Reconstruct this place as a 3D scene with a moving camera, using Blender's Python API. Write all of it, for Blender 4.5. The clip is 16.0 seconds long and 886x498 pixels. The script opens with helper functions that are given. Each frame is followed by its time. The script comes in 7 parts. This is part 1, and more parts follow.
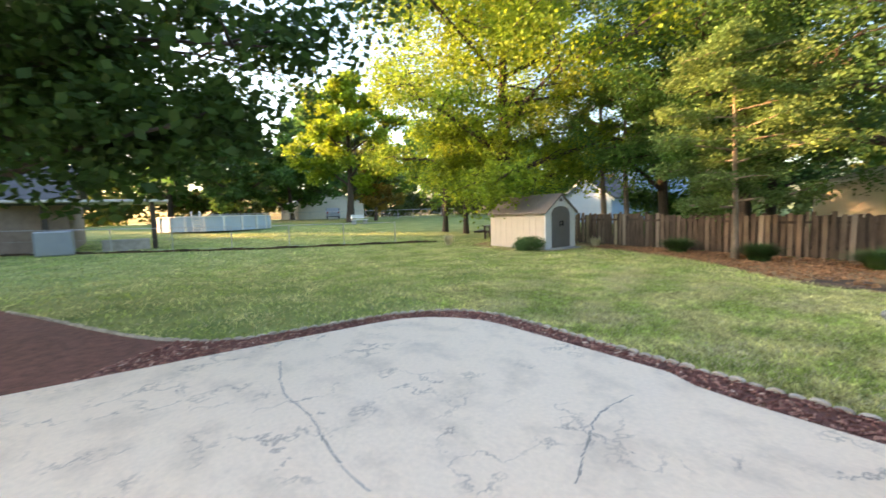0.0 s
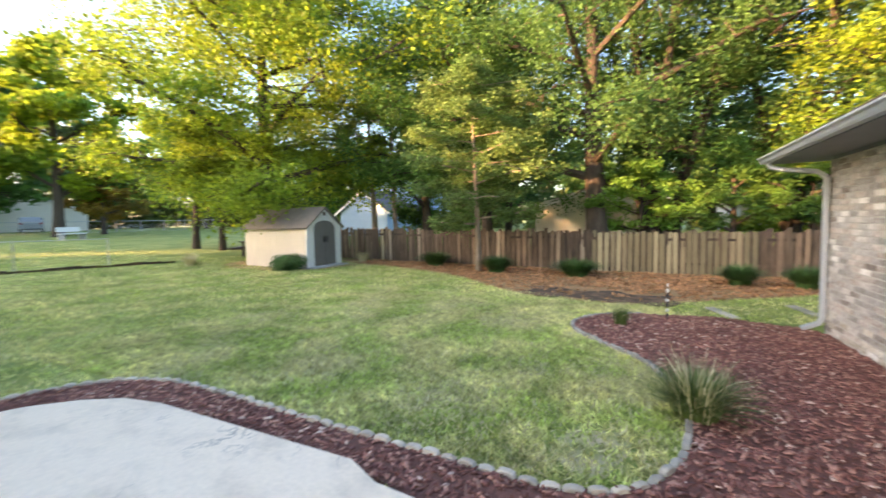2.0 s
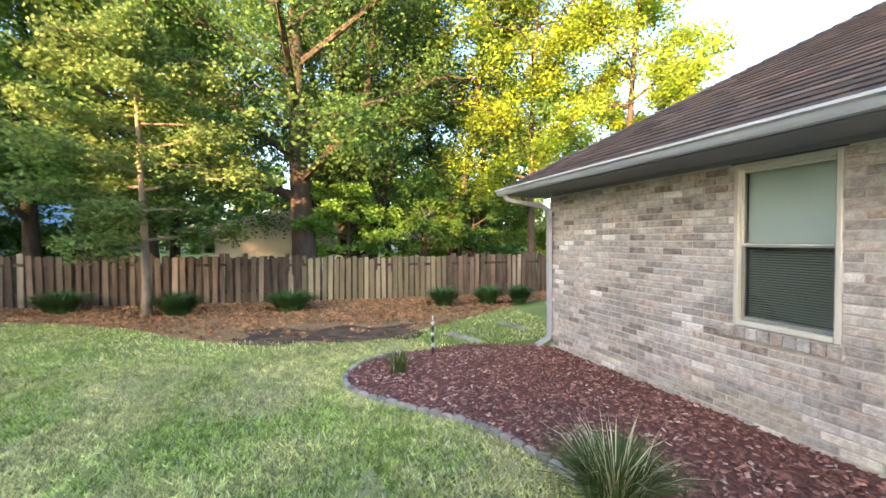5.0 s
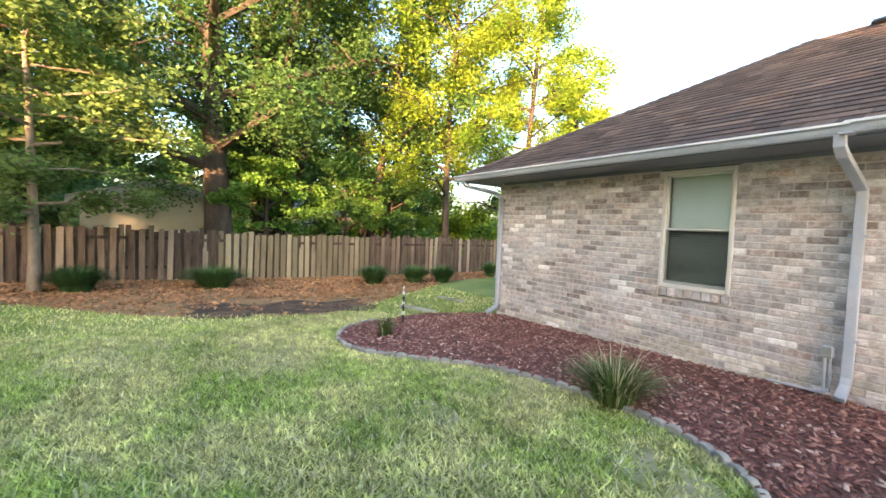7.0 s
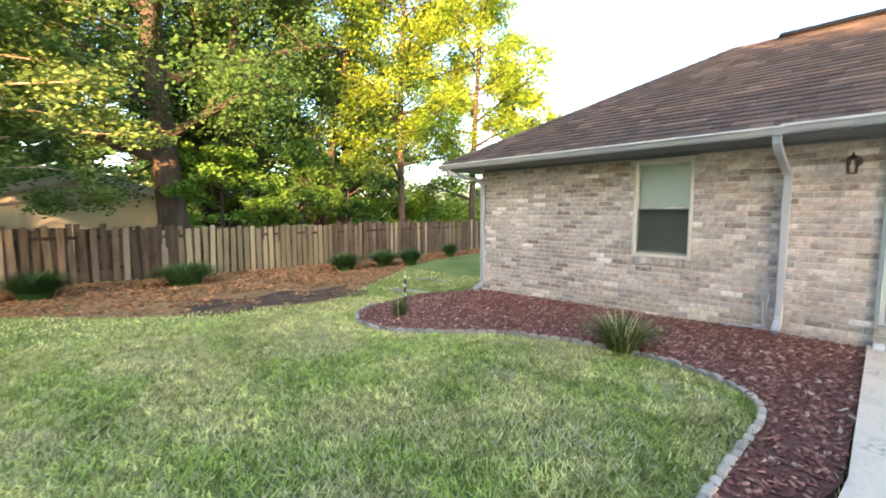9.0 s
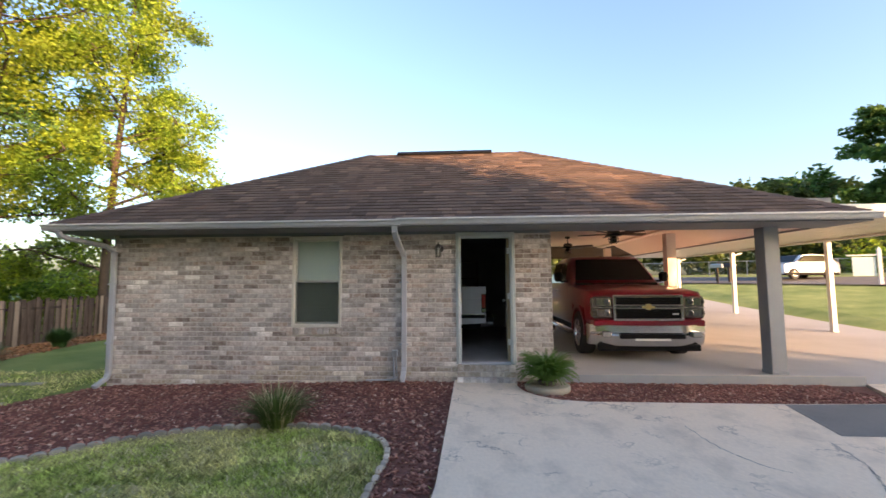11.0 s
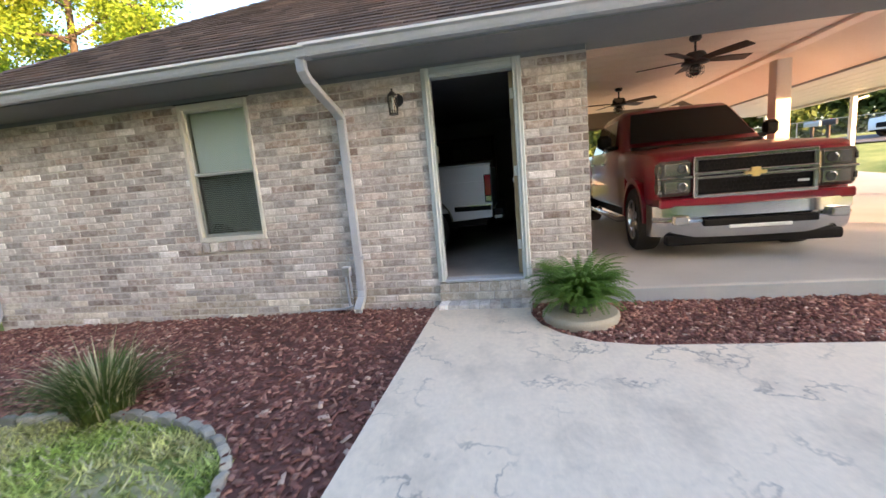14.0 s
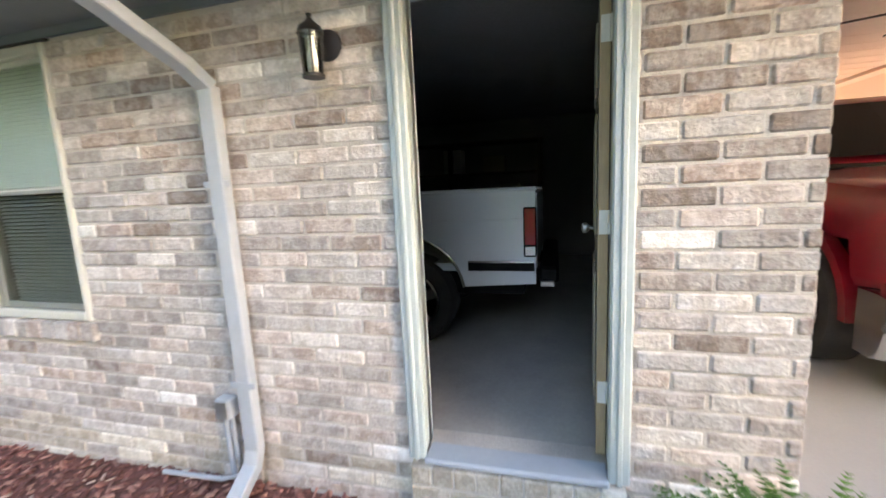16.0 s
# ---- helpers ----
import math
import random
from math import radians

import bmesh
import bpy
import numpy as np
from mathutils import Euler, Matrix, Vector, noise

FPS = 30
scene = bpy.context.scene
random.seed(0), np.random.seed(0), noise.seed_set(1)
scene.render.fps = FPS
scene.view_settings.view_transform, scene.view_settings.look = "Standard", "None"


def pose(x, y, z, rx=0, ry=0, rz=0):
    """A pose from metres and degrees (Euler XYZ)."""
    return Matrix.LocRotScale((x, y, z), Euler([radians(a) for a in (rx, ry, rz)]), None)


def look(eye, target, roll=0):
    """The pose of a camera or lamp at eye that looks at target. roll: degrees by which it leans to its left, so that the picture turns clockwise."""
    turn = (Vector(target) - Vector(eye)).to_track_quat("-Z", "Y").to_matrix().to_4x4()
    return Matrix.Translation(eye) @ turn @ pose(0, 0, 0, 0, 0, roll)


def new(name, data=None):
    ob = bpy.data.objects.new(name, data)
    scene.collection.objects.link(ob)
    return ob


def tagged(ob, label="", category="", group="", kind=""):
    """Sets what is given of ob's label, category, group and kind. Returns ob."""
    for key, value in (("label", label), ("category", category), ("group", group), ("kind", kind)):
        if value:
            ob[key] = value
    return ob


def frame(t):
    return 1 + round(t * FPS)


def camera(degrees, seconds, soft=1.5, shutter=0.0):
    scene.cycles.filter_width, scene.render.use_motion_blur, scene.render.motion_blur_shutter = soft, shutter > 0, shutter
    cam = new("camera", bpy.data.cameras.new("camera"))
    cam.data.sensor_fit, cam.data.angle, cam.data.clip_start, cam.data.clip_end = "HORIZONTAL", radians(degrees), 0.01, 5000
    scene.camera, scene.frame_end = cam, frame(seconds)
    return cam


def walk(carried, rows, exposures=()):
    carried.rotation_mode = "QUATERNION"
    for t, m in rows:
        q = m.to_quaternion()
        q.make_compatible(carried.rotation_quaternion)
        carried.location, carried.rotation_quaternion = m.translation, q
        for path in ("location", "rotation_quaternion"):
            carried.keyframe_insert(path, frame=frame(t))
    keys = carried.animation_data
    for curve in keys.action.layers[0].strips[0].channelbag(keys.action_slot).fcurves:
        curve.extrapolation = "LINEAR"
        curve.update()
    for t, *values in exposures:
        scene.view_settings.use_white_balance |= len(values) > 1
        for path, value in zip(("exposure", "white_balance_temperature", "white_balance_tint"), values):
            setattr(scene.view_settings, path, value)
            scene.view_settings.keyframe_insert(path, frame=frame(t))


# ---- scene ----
cam = camera(93.8, 16.0, 1.5, 0.3)
EXPOSURES = [(0.0, 3.1, 7500, 18), (1.5, 3.2, 7300, 18), (3.0, 3.36, 6800, 17), (5.0, 3.3, 6600, 17), (9.0, 3.25, 6850, 15), (10.0, 2.7, 6750, 17), (12.5, 2.12, 6600, 22),
             (13.5, 2.72, 6500, 19), (14.5, 3.2, 6600, 17), (15.0, 3.4, 6550, 17), (16.0, 3.6, 6450, 16)]
PATH = [
    (0, (3.612, -2.335, 1.537), (2.457, -3.958, 1.369), -1.8),
    (0.5, (3.2, -2.423, 1.587), (1.822, -3.87, 1.493), -1.8),
    (1, (2.791, -2.451, 1.608), (1.349, -3.835, 1.525), -3.0),
    (1.5, (2.376, -2.442, 1.597), (0.867, -3.746, 1.437), -1.9),
    (2, (1.914, -2.396, 1.625), (0.122, -3.274, 1.486), -1.3),
    (2.5, (1.617, -2.421, 1.611), (-0.312, -2.929, 1.467), -1.1),
    (3, (1.3, -2.413, 1.608), (-0.661, -2.769, 1.433), -0.4),
    (3.5, (0.953, -2.654, 1.613), (-1.036, -2.715, 1.416), -1.0),
    (4, (0.619, -2.967, 1.634), (-1.373, -3.021, 1.46), -0.4),
    (4.5, (0.309, -3.355, 1.653), (-1.67, -3.077, 1.567), -2.0),
    (5, (0.145, -3.871, 1.654), (-1.759, -3.262, 1.607), -0.2),
    (5.2, (0.133, -4.044, 1.633), (-1.75, -3.377, 1.558), 1.7),
    (7.3, (0.185, -5.732, 1.483), (-1.408, -4.529, 1.356), 1.5),
    (7.5, (0.139, -5.879, 1.493), (-1.419, -4.635, 1.337), 1.1),
    (8, (0.033, -6.213, 1.519), (-1.536, -4.995, 1.282), -0.4),
    (8.5, (0.031, -6.536, 1.503), (-1.473, -5.247, 1.23), -2.2),
    (9, (-0.049, -6.812, 1.562), (-1.493, -5.441, 1.377), -0.1),
    (9.5, (-0.139, -6.942, 1.638), (-1.269, -5.292, 1.672), 1.9),
    (10, (-0.174, -7.051, 1.64), (-0.916, -5.201, 1.805), -0.0),
    (10.2, (-0.123, -7.026, 1.673), (-0.694, -5.118, 1.851), 0.5),
    (12.3, (0.649, -6.0, 1.348), (0.721, -4.001, 1.387), -2.3),
    (12.5, (0.689, -5.787, 1.354), (0.674, -3.788, 1.316), -2.3),
    (13, (0.756, -5.298, 1.328), (0.599, -3.31, 1.174), -1.7),
    (13.5, (0.757, -4.747, 1.341), (0.547, -2.769, 1.14), -0.8),
    (14, (0.821, -4.193, 1.29), (0.46, -2.253, 0.968), -5.0),
    (14.5, (0.772, -3.593, 1.347), (0.345, -1.655, 1.094), -2.6),
    (15, (0.73, -3.001, 1.431), (0.275, -1.08, 1.109), -2.4),
    (15.5, (0.688, -2.414, 1.497), (0.145, -0.52, 1.152), -1.8),
    (16, (0.644, -1.692, 1.512), (0.116, 0.212, 1.208), -2.7),
]
walk(cam, [(t, look(eye, aim, roll)) for t, eye, aim, roll in PATH], EXPOSURES)

# ---- light ----
SUN_AZ, SUN_EL = -45.0, 9.0        # degrees; direction towards the sun, from +x towards +y
world = bpy.data.worlds.new("evening_sky")
scene.world = world
world.use_nodes = True
wn, wl = world.node_tree.nodes, world.node_tree.links
sky = wn.new("ShaderNodeTexSky")
sky.sky_type = "NISHITA"
sky.sun_disc = False
sky.sun_elevation = radians(SUN_EL)
sky.sun_rotation = radians(90.0 - SUN_AZ)
sky.air_density, sky.dust_density, sky.ozone_density = 1.0, 3.2, 2.1
wn["Background"].inputs[1].default_value = 0.15
wl.new(sky.outputs[0], wn["Background"].inputs[0])
sun = new("sun", bpy.data.lights.new("sun", "SUN"))
sun.data.energy, sun.data.angle, sun.data.color = 3.9, radians(0.6), (1.0, 0.58, 0.27)
_sd = Vector((math.cos(radians(SUN_AZ)) * math.cos(radians(SUN_EL)), math.sin(radians(SUN_AZ)) * math.cos(radians(SUN_EL)), math.sin(radians(SUN_EL))))
sun.matrix_world = look(_sd * 100, (0, 0, 0))


# ---- materials ----
def mat(name, colour, rough=0.7, colour2=None, scale=6.0, mix=0.5, bump=0.0, bump_scale=40.0, metal=0.0, vary=0.0, vary_from="object",
        fine=0.15, spec=0.5, stretch=(1, 1, 1), coat=0.0, translucent=0.0, palette=None, bias=0.0, broad=0.0, broad_scale=0.8):
    """Principled material: two scales of noise between colour and colour2, a fine grain, relief, and a spread of value from piece to piece."""
    m = bpy.data.materials.new(name)
    m.use_nodes = True
    n, l = m.node_tree.nodes, m.node_tree.links
    p = n["Principled BSDF"]
    p.inputs["Roughness"].default_value, p.inputs["Metallic"].default_value = rough, metal
    p.inputs["Specular IOR Level"].default_value = spec
    p.inputs["Coat Weight"].default_value = coat
    p.inputs["Coat Roughness"].default_value = 0.05
    tc, mp = n.new("ShaderNodeTexCoord"), n.new("ShaderNodeMapping")
    geo = n.new("ShaderNodeNewGeometry")
    mp.inputs["Scale"].default_value = stretch
    l.new(geo.outputs["Position"], mp.inputs[0])
    big, small = n.new("ShaderNodeTexNoise"), n.new("ShaderNodeTexNoise")
    big.inputs["Scale"].default_value, big.inputs["Detail"].default_value, big.inputs["Roughness"].default_value = scale, 6, 0.62
    small.inputs["Scale"].default_value, small.inputs["Detail"].default_value = bump_scale, 4
    l.new(mp.outputs[0], big.inputs[0]), l.new(mp.outputs[0], small.inputs[0])
    ramp = n.new("ShaderNodeMapRange")
    ramp.inputs[1].default_value, ramp.inputs[2].default_value = 0.5 + bias - 0.32 * (1.05 - mix), 0.5 + bias + 0.32 * (1.05 - mix)
    l.new(big.outputs[0], ramp.inputs[0])
    mx = n.new("ShaderNodeMix")
    mx.data_type = "RGBA"
    c2 = colour2 or tuple(c * 0.75 for c in colour)
    mx.inputs[6].default_value, mx.inputs[7].default_value = (*colour, 1), (*c2, 1)
    l.new(ramp.outputs[0], mx.inputs[0])
    out = mx.outputs[2]
    rnd = None
    if vary or palette:
        rnd = n.new("ShaderNodeObjectInfo").outputs["Random"] if vary_from == "object" else geo.outputs["Random Per Island"]
    if palette:
        r = n.new("ShaderNodeValToRGB")
        r.color_ramp.interpolation = "CONSTANT"
        while len(r.color_ramp.elements) < len(palette):
            r.color_ramp.elements.new(0.5)
        for e, (pos, c) in zip(r.color_ramp.elements, palette):
            e.position, e.color = pos, (*c, 1)
        l.new(rnd, r.inputs[0])
        pm = n.new("ShaderNodeMix")
        pm.data_type = "RGBA"
        pm.inputs[0].default_value = 0.65
        l.new(out, pm.inputs[6]), l.new(r.outputs[0], pm.inputs[7])
        out = pm.outputs[2]
    hsv = n.new("ShaderNodeHueSaturation")
    l.new(out, hsv.inputs["Color"])
    val = n.new("ShaderNodeMapRange")
    val.inputs[3].default_value, val.inputs[4].default_value = 1 - fine, 1 + fine
    l.new(small.outputs[0], val.inputs[0])
    vout = val.outputs[0]
    if vary:
        vr, mul = n.new("ShaderNodeMapRange"), n.new("ShaderNodeMath")
        vr.inputs[3].default_value, vr.inputs[4].default_value = 1 - vary, 1 + vary
        mul.operation = "MULTIPLY"
        l.new(rnd, vr.inputs[0]), l.new(vr.outputs[0], mul.inputs[0]), l.new(vout, mul.inputs[1])
        vout = mul.outputs[0]
    if broad:
        wide, wr, wm = n.new("ShaderNodeTexNoise"), n.new("ShaderNodeMapRange"), n.new("ShaderNodeMath")
        wide.inputs["Scale"].default_value, wide.inputs["Detail"].default_value = broad_scale, 3
        wr.inputs[1].default_value, wr.inputs[2].default_value = 0.3, 0.7
        wr.inputs[3].default_value, wr.inputs[4].default_value = 1 - broad, 1 + broad
        wm.operation = "MULTIPLY"
        l.new(geo.outputs["Position"], wide.inputs[0]), l.new(wide.outputs[0], wr.inputs[0]), l.new(wr.outputs[0], wm.inputs[0]), l.new(vout, wm.inputs[1])
        vout = wm.outputs[0]
    l.new(vout, hsv.inputs["Value"])
    l.new(hsv.outputs[0], p.inputs["Base Color"])
    if bump:
        b = n.new("ShaderNodeBump")
        b.inputs["Strength"].default_value, b.inputs["Distance"].default_value = min(1.0, bump), 0.01
        l.new(small.outputs[0], b.inputs["Height"]), l.new(b.outputs[0], p.inputs["Normal"])
    if translucent:
        t, mixs = n.new("ShaderNodeBsdfTranslucent"), n.new("ShaderNodeMixShader")
        mixs.inputs[0].default_value = translucent
        l.new(hsv.outputs[0], t.inputs[0])
        l.new(p.outputs[0], mixs.inputs[1]), l.new(t.outputs[0], mixs.inputs[2])
        l.new(mixs.outputs[0], n["Material Output"].inputs[0])
    return m


def glass(name, tint=(0.9, 0.95, 0.93), rough=0.02, clear=0.75, ior=1.5):
    """A thin pane: clear with a sharp reflection."""
    m = bpy.data.materials.new(name)
    m.use_nodes = True
    n, l = m.node_tree.nodes, m.node_tree.links
    n.remove(n["Principled BSDF"])
    t, g, f, x = n.new("ShaderNodeBsdfTransparent"), n.new("ShaderNodeBsdfGlossy"), n.new("ShaderNodeFresnel"), n.new("ShaderNodeMixShader")
    t.inputs[0].default_value = tuple(c * clear for c in tint) + (1,)
    g.inputs["Roughness"].default_value = rough
    f.inputs[0].default_value = ior
    l.new(f.outputs[0], x.inputs[0]), l.new(t.outputs[0], x.inputs[1]), l.new(g.outputs[0], x.inputs[2])
    l.new(x.outputs[0], n["Material Output"].inputs[0])
    return m


def glow(name, colour, strength):
    m = bpy.data.materials.new(name)
    m.use_nodes = True
    p = m.node_tree.nodes["Principled BSDF"]
    p.inputs["Base Color"].default_value = (*colour, 1)
    p.inputs["Emission Color"].default_value, p.inputs["Emission Strength"].default_value = (*colour, 1), strength
    return m


BRICKS = [(0.0, (0.47, 0.42, 0.39)), (0.2, (0.60, 0.56, 0.53)), (0.4, (0.41, 0.36, 0.335)), (0.56, (0.63, 0.58, 0.54)), (0.72, (0.50, 0.42, 0.375)), (0.84, (0.39, 0.31, 0.265)), (0.92, (0.30, 0.235, 0.20)), (0.96, (0.74, 0.71, 0.68))]
BROWNS = [(0.0, (0.28, 0.205, 0.165)), (0.25, (0.40, 0.335, 0.295)), (0.45, (0.20, 0.145, 0.12)), (0.62, (0.52, 0.46, 0.42)), (0.78, (0.34, 0.245, 0.19)), (0.93, (0.70, 0.66, 0.63))]
BUFFS = [(0.0, (0.56, 0.49, 0.385)), (0.35, (0.47, 0.405, 0.31)), (0.65, (0.63, 0.575, 0.48)), (0.88, (0.40, 0.345, 0.26))]


def brickmat(name, palette, vary_from="object"):
    return mat(name, (0.33, 0.285, 0.255), 0.92, (0.74, 0.71, 0.68), 13.0, 0.85, 0.9, 55.0, vary=0.28, vary_from=vary_from, palette=palette, fine=0.3, broad=0.13, broad_scale=1.1)


M_BRICK, M_BRICK_I = brickmat("tumbled_brick", BRICKS), brickmat("tumbled_brick_far", BRICKS, "island")
M_BROWN, M_BROWN_I = brickmat("brown_brick", BROWNS), brickmat("brown_brick_far", BROWNS, "island")
M_BUFF, M_BUFF_I = brickmat("buff_brick", BUFFS), brickmat("buff_brick_far", BUFFS, "island")
M_MORTAR = mat("mortar", (0.64, 0.595, 0.54), 0.95, (0.46, 0.425, 0.385), 3.0, 0.6, 0.6, 90.0, broad=0.15)
M_CONC = mat("worn_concrete", (0.80, 0.68, 0.545), 0.9, (0.54, 0.465, 0.38), 2.4, 0.55, 0.3, 30.0, fine=0.13, bias=0.14, stretch=(1.0, 0.7, 1.0))


def add_veins(m, colour, scale, width, cover):
    """Thin wandering dark stains laid over a material's own colour."""
    n, l = m.node_tree.nodes, m.node_tree.links
    p = n["Principled BSDF"]
    src = p.inputs["Base Color"].links[0].from_socket
    geo, warp, line, mask = n.new("ShaderNodeNewGeometry"), n.new("ShaderNodeTexNoise"), n.new("ShaderNodeMapRange"), n.new("ShaderNodeTexNoise")
    warp.inputs["Scale"].default_value, warp.inputs["Detail"].default_value, warp.inputs["Roughness"].default_value = scale, 5, 0.6
    mask.inputs["Scale"].default_value, mask.inputs["Detail"].default_value = scale * 0.9, 4
    off, dist, mr, mul, mx = n.new("ShaderNodeMath"), n.new("ShaderNodeMath"), n.new("ShaderNodeMapRange"), n.new("ShaderNodeMath"), n.new("ShaderNodeMix")
    off.operation, off.inputs[1].default_value, dist.operation, mul.operation = "SUBTRACT", 0.5, "ABSOLUTE", "MULTIPLY"
    l.new(geo.outputs["Position"], warp.inputs[0]), l.new(geo.outputs["Position"], mask.inputs[0])
    l.new(warp.outputs[0], off.inputs[0]), l.new(off.outputs[0], dist.inputs[0]), l.new(dist.outputs[0], line.inputs[0])
    line.inputs[1].default_value, line.inputs[2].default_value, line.inputs[3].default_value, line.inputs[4].default_value = 0.0, width, 1.0, 0.0
    mr.inputs[1].default_value, mr.inputs[2].default_value = 0.62 - cover, 0.72 - cover
    l.new(mask.outputs[1], mr.inputs[0])
    l.new(line.outputs[0], mul.inputs[0]), l.new(mr.outputs[0], mul.inputs[1])
    mx.data_type = "RGBA"
    mx.inputs[7].default_value = (*colour, 1)
    l.new(mul.outputs[0], mx.inputs[0]), l.new(src, mx.inputs[6]), l.new(mx.outputs[2], p.inputs["Base Color"])


add_veins(M_CONC, (0.36, 0.32, 0.275), 1.7, 0.016, 0.12)
M_CONC2 = mat("carport_concrete", (0.44, 0.43, 0.415), 0.7, (0.36, 0.35, 0.335), 0.7, 0.3, 0.2, 60.0, fine=0.06)
M_PATCH = mat("dark_sealed_concrete", (0.16, 0.165, 0.17), 0.8, (0.21, 0.21, 0.21), 1.5, 0.3, 0.3, 70.0)
M_GARFLOOR = mat("garage_floor", (0.42, 0.40, 0.37), 0.7, (0.3, 0.29, 0.27), 2.0, 0.4, 0.2, 50.0)
M_STONE = mat("edging_concrete", (0.42, 0.39, 0.34), 0.95, (0.22, 0.21, 0.18), 2.0, 0.6, 0.6, 70.0, vary=0.25)
# Copy of the edging stone with the slab-side light put into its colour.
M_STONE_LIT = mat("lit_edging_concrete", (0.56, 0.50, 0.41), 0.95, (0.36, 0.32, 0.26), 3.0, 0.5, 0.6, 70.0, vary=0.2)
M_PLANTER = mat("planter_stone", (0.42, 0.40, 0.34), 0.9, (0.38, 0.35, 0.29), 7.0, 0.5, 0.4, 70.0)
M_LAWN = mat("lawn_soil", (0.14, 0.21, 0.04), 0.95, (0.22, 0.26, 0.075), 0.8, 0.6, 0.8, 55.0, fine=0.45, broad=0.15)
M_BLADE = mat("grass_blade", (0.37, 0.465, 0.125), 0.75, (0.66, 0.63, 0.28), 1.1, 0.8, 0, 9.0, fine=1.1, vary=0.5, vary_from="island", spec=0.25, translucent=0.25, broad=0.22, broad_scale=0.7)
M_DRY = mat("dry_blade", (0.64, 0.585, 0.37), 0.8, (0.48, 0.45, 0.25), 2.0, 0.5, vary=0.3, vary_from="island", spec=0.2)
M_BARE = mat("bare_soil", (0.42, 0.36, 0.24), 0.95, (0.24, 0.27, 0.09), 5.0, 0.6, 0.6, 50.0)
M_MULCH = mat("mulch_bed", (0.20, 0.082, 0.062), 0.95, (0.11, 0.047, 0.037), 9.0, 0.6, 1.0, 45.0, fine=0.5)
CHIPS = [(0.0, (0.25, 0.095, 0.072)), (0.3, (0.36, 0.15, 0.115)), (0.52, (0.13, 0.052, 0.043)), (0.72, (0.44, 0.235, 0.175)), (0.9, (0.20, 0.12, 0.095)), (0.965, (0.60, 0.47, 0.38))]
M_CHIP = mat("bark_chip", (0.30, 0.13, 0.10), 0.85, (0.19, 0.075, 0.06), 30.0, 0.5, 0.3, 80.0, vary=0.35, vary_from="island", palette=CHIPS, broad=0.2)
M_STRAW = mat("pine_straw", (0.34, 0.195, 0.10), 0.95, (0.22, 0.16, 0.075), 1.2, 0.6, 1.0, 45.0, fine=0.5)
M_LITTER = mat("leaf_litter", (0.43, 0.23, 0.115), 0.9, (0.27, 0.145, 0.07), 2.0, 0.5, vary=0.45, vary_from="island")
M_ASH = mat("burnt_soil", (0.05, 0.034, 0.025), 0.95, (0.15, 0.088, 0.052), 3.6, 0.8, 0.9, 40.0, fine=0.5)
M_ROAD = mat("asphalt", (0.13, 0.125, 0.12), 0.9, (0.09, 0.09, 0.09), 1.5, 0.4, 0.4, 60.0)
SHIN = [(0.0, (0.095, 0.066, 0.052)), (0.4, (0.125, 0.085, 0.064)), (0.7, (0.075, 0.055, 0.045)), (0.9, (0.15, 0.10, 0.075))]
M_SHING = mat("asphalt_shingle", (0.11, 0.075, 0.058), 0.92, (0.085, 0.06, 0.05), 1.2, 0.5, 0.8, 110.0, vary=0.32, palette=SHIN, fine=0.35)
M_SHING_I = mat("asphalt_shingle_far", (0.11, 0.075, 0.058), 0.92, (0.085, 0.06, 0.05), 1.2, 0.5, 0.8, 110.0, vary=0.32, vary_from="island", palette=SHIN, fine=0.35)
M_TRIM = mat("grey_painted_trim", (0.30, 0.33, 0.36), 0.55, (0.26, 0.29, 0.32), 3.0, 0.3, 0.1, 40.0, fine=0.05)
M_SOFFIT = mat("grey_soffit", (0.20, 0.215, 0.23), 0.7, (0.17, 0.185, 0.2), 2.0, 0.3, 0.1, 30.0, fine=0.06)
M_GUTTER = mat("gutter_aluminium", (0.46, 0.49, 0.53), 0.4, (0.40, 0.43, 0.47), 4.0, 0.4, fine=0.06)
M_FRAMEG = mat("door_frame_paint", (0.49, 0.55, 0.55), 0.5, (0.43, 0.485, 0.48), 6.0, 0.3, fine=0.05)
M_CREAM = mat("cream_window_vinyl", (0.68, 0.66, 0.59), 0.45, (0.62, 0.60, 0.53), 5.0, 0.3, fine=0.05)
M_CEIL = mat("carport_ceiling_paint", (0.88, 0.76, 0.67), 0.75, (0.84, 0.71, 0.62), 1.5, 0.3, fine=0.05)
M_PAN = mat("pan_roof_metal", (0.62, 0.58, 0.52), 0.45, (0.56, 0.53, 0.48), 1.0, 0.3, fine=0.05)
M_WHITE = mat("white_paint", (0.75, 0.75, 0.72), 0.5, (0.65, 0.66, 0.64), 4.0, 0.3, fine=0.05)
M_BLACK = mat("black_metal", (0.02, 0.02, 0.022), 0.4, (0.035, 0.03, 0.03), 8.0, 0.4)
M_DARKWOOD = mat("dark_fan_wood", (0.07, 0.04, 0.028), 0.5, (0.05, 0.03, 0.02), 6.0, 0.4, stretch=(1, 6, 1))
M_WOODEDGE = mat("bare_wood_edge", (0.42, 0.33, 0.20), 0.7, (0.34, 0.25, 0.15), 8.0, 0.4, stretch=(4, 4, 0.6))
M_DOOR = mat("panel_door_paint", (0.33, 0.30, 0.24), 0.6, (0.27, 0.25, 0.2), 6.0, 0.3)
# Drywall grey is set dark, putting the unlit room's shade into the colour.
M_INT = mat("shade_dark_drywall", (0.24, 0.235, 0.23), 0.9, (0.19, 0.185, 0.18), 1.0, 0.4)
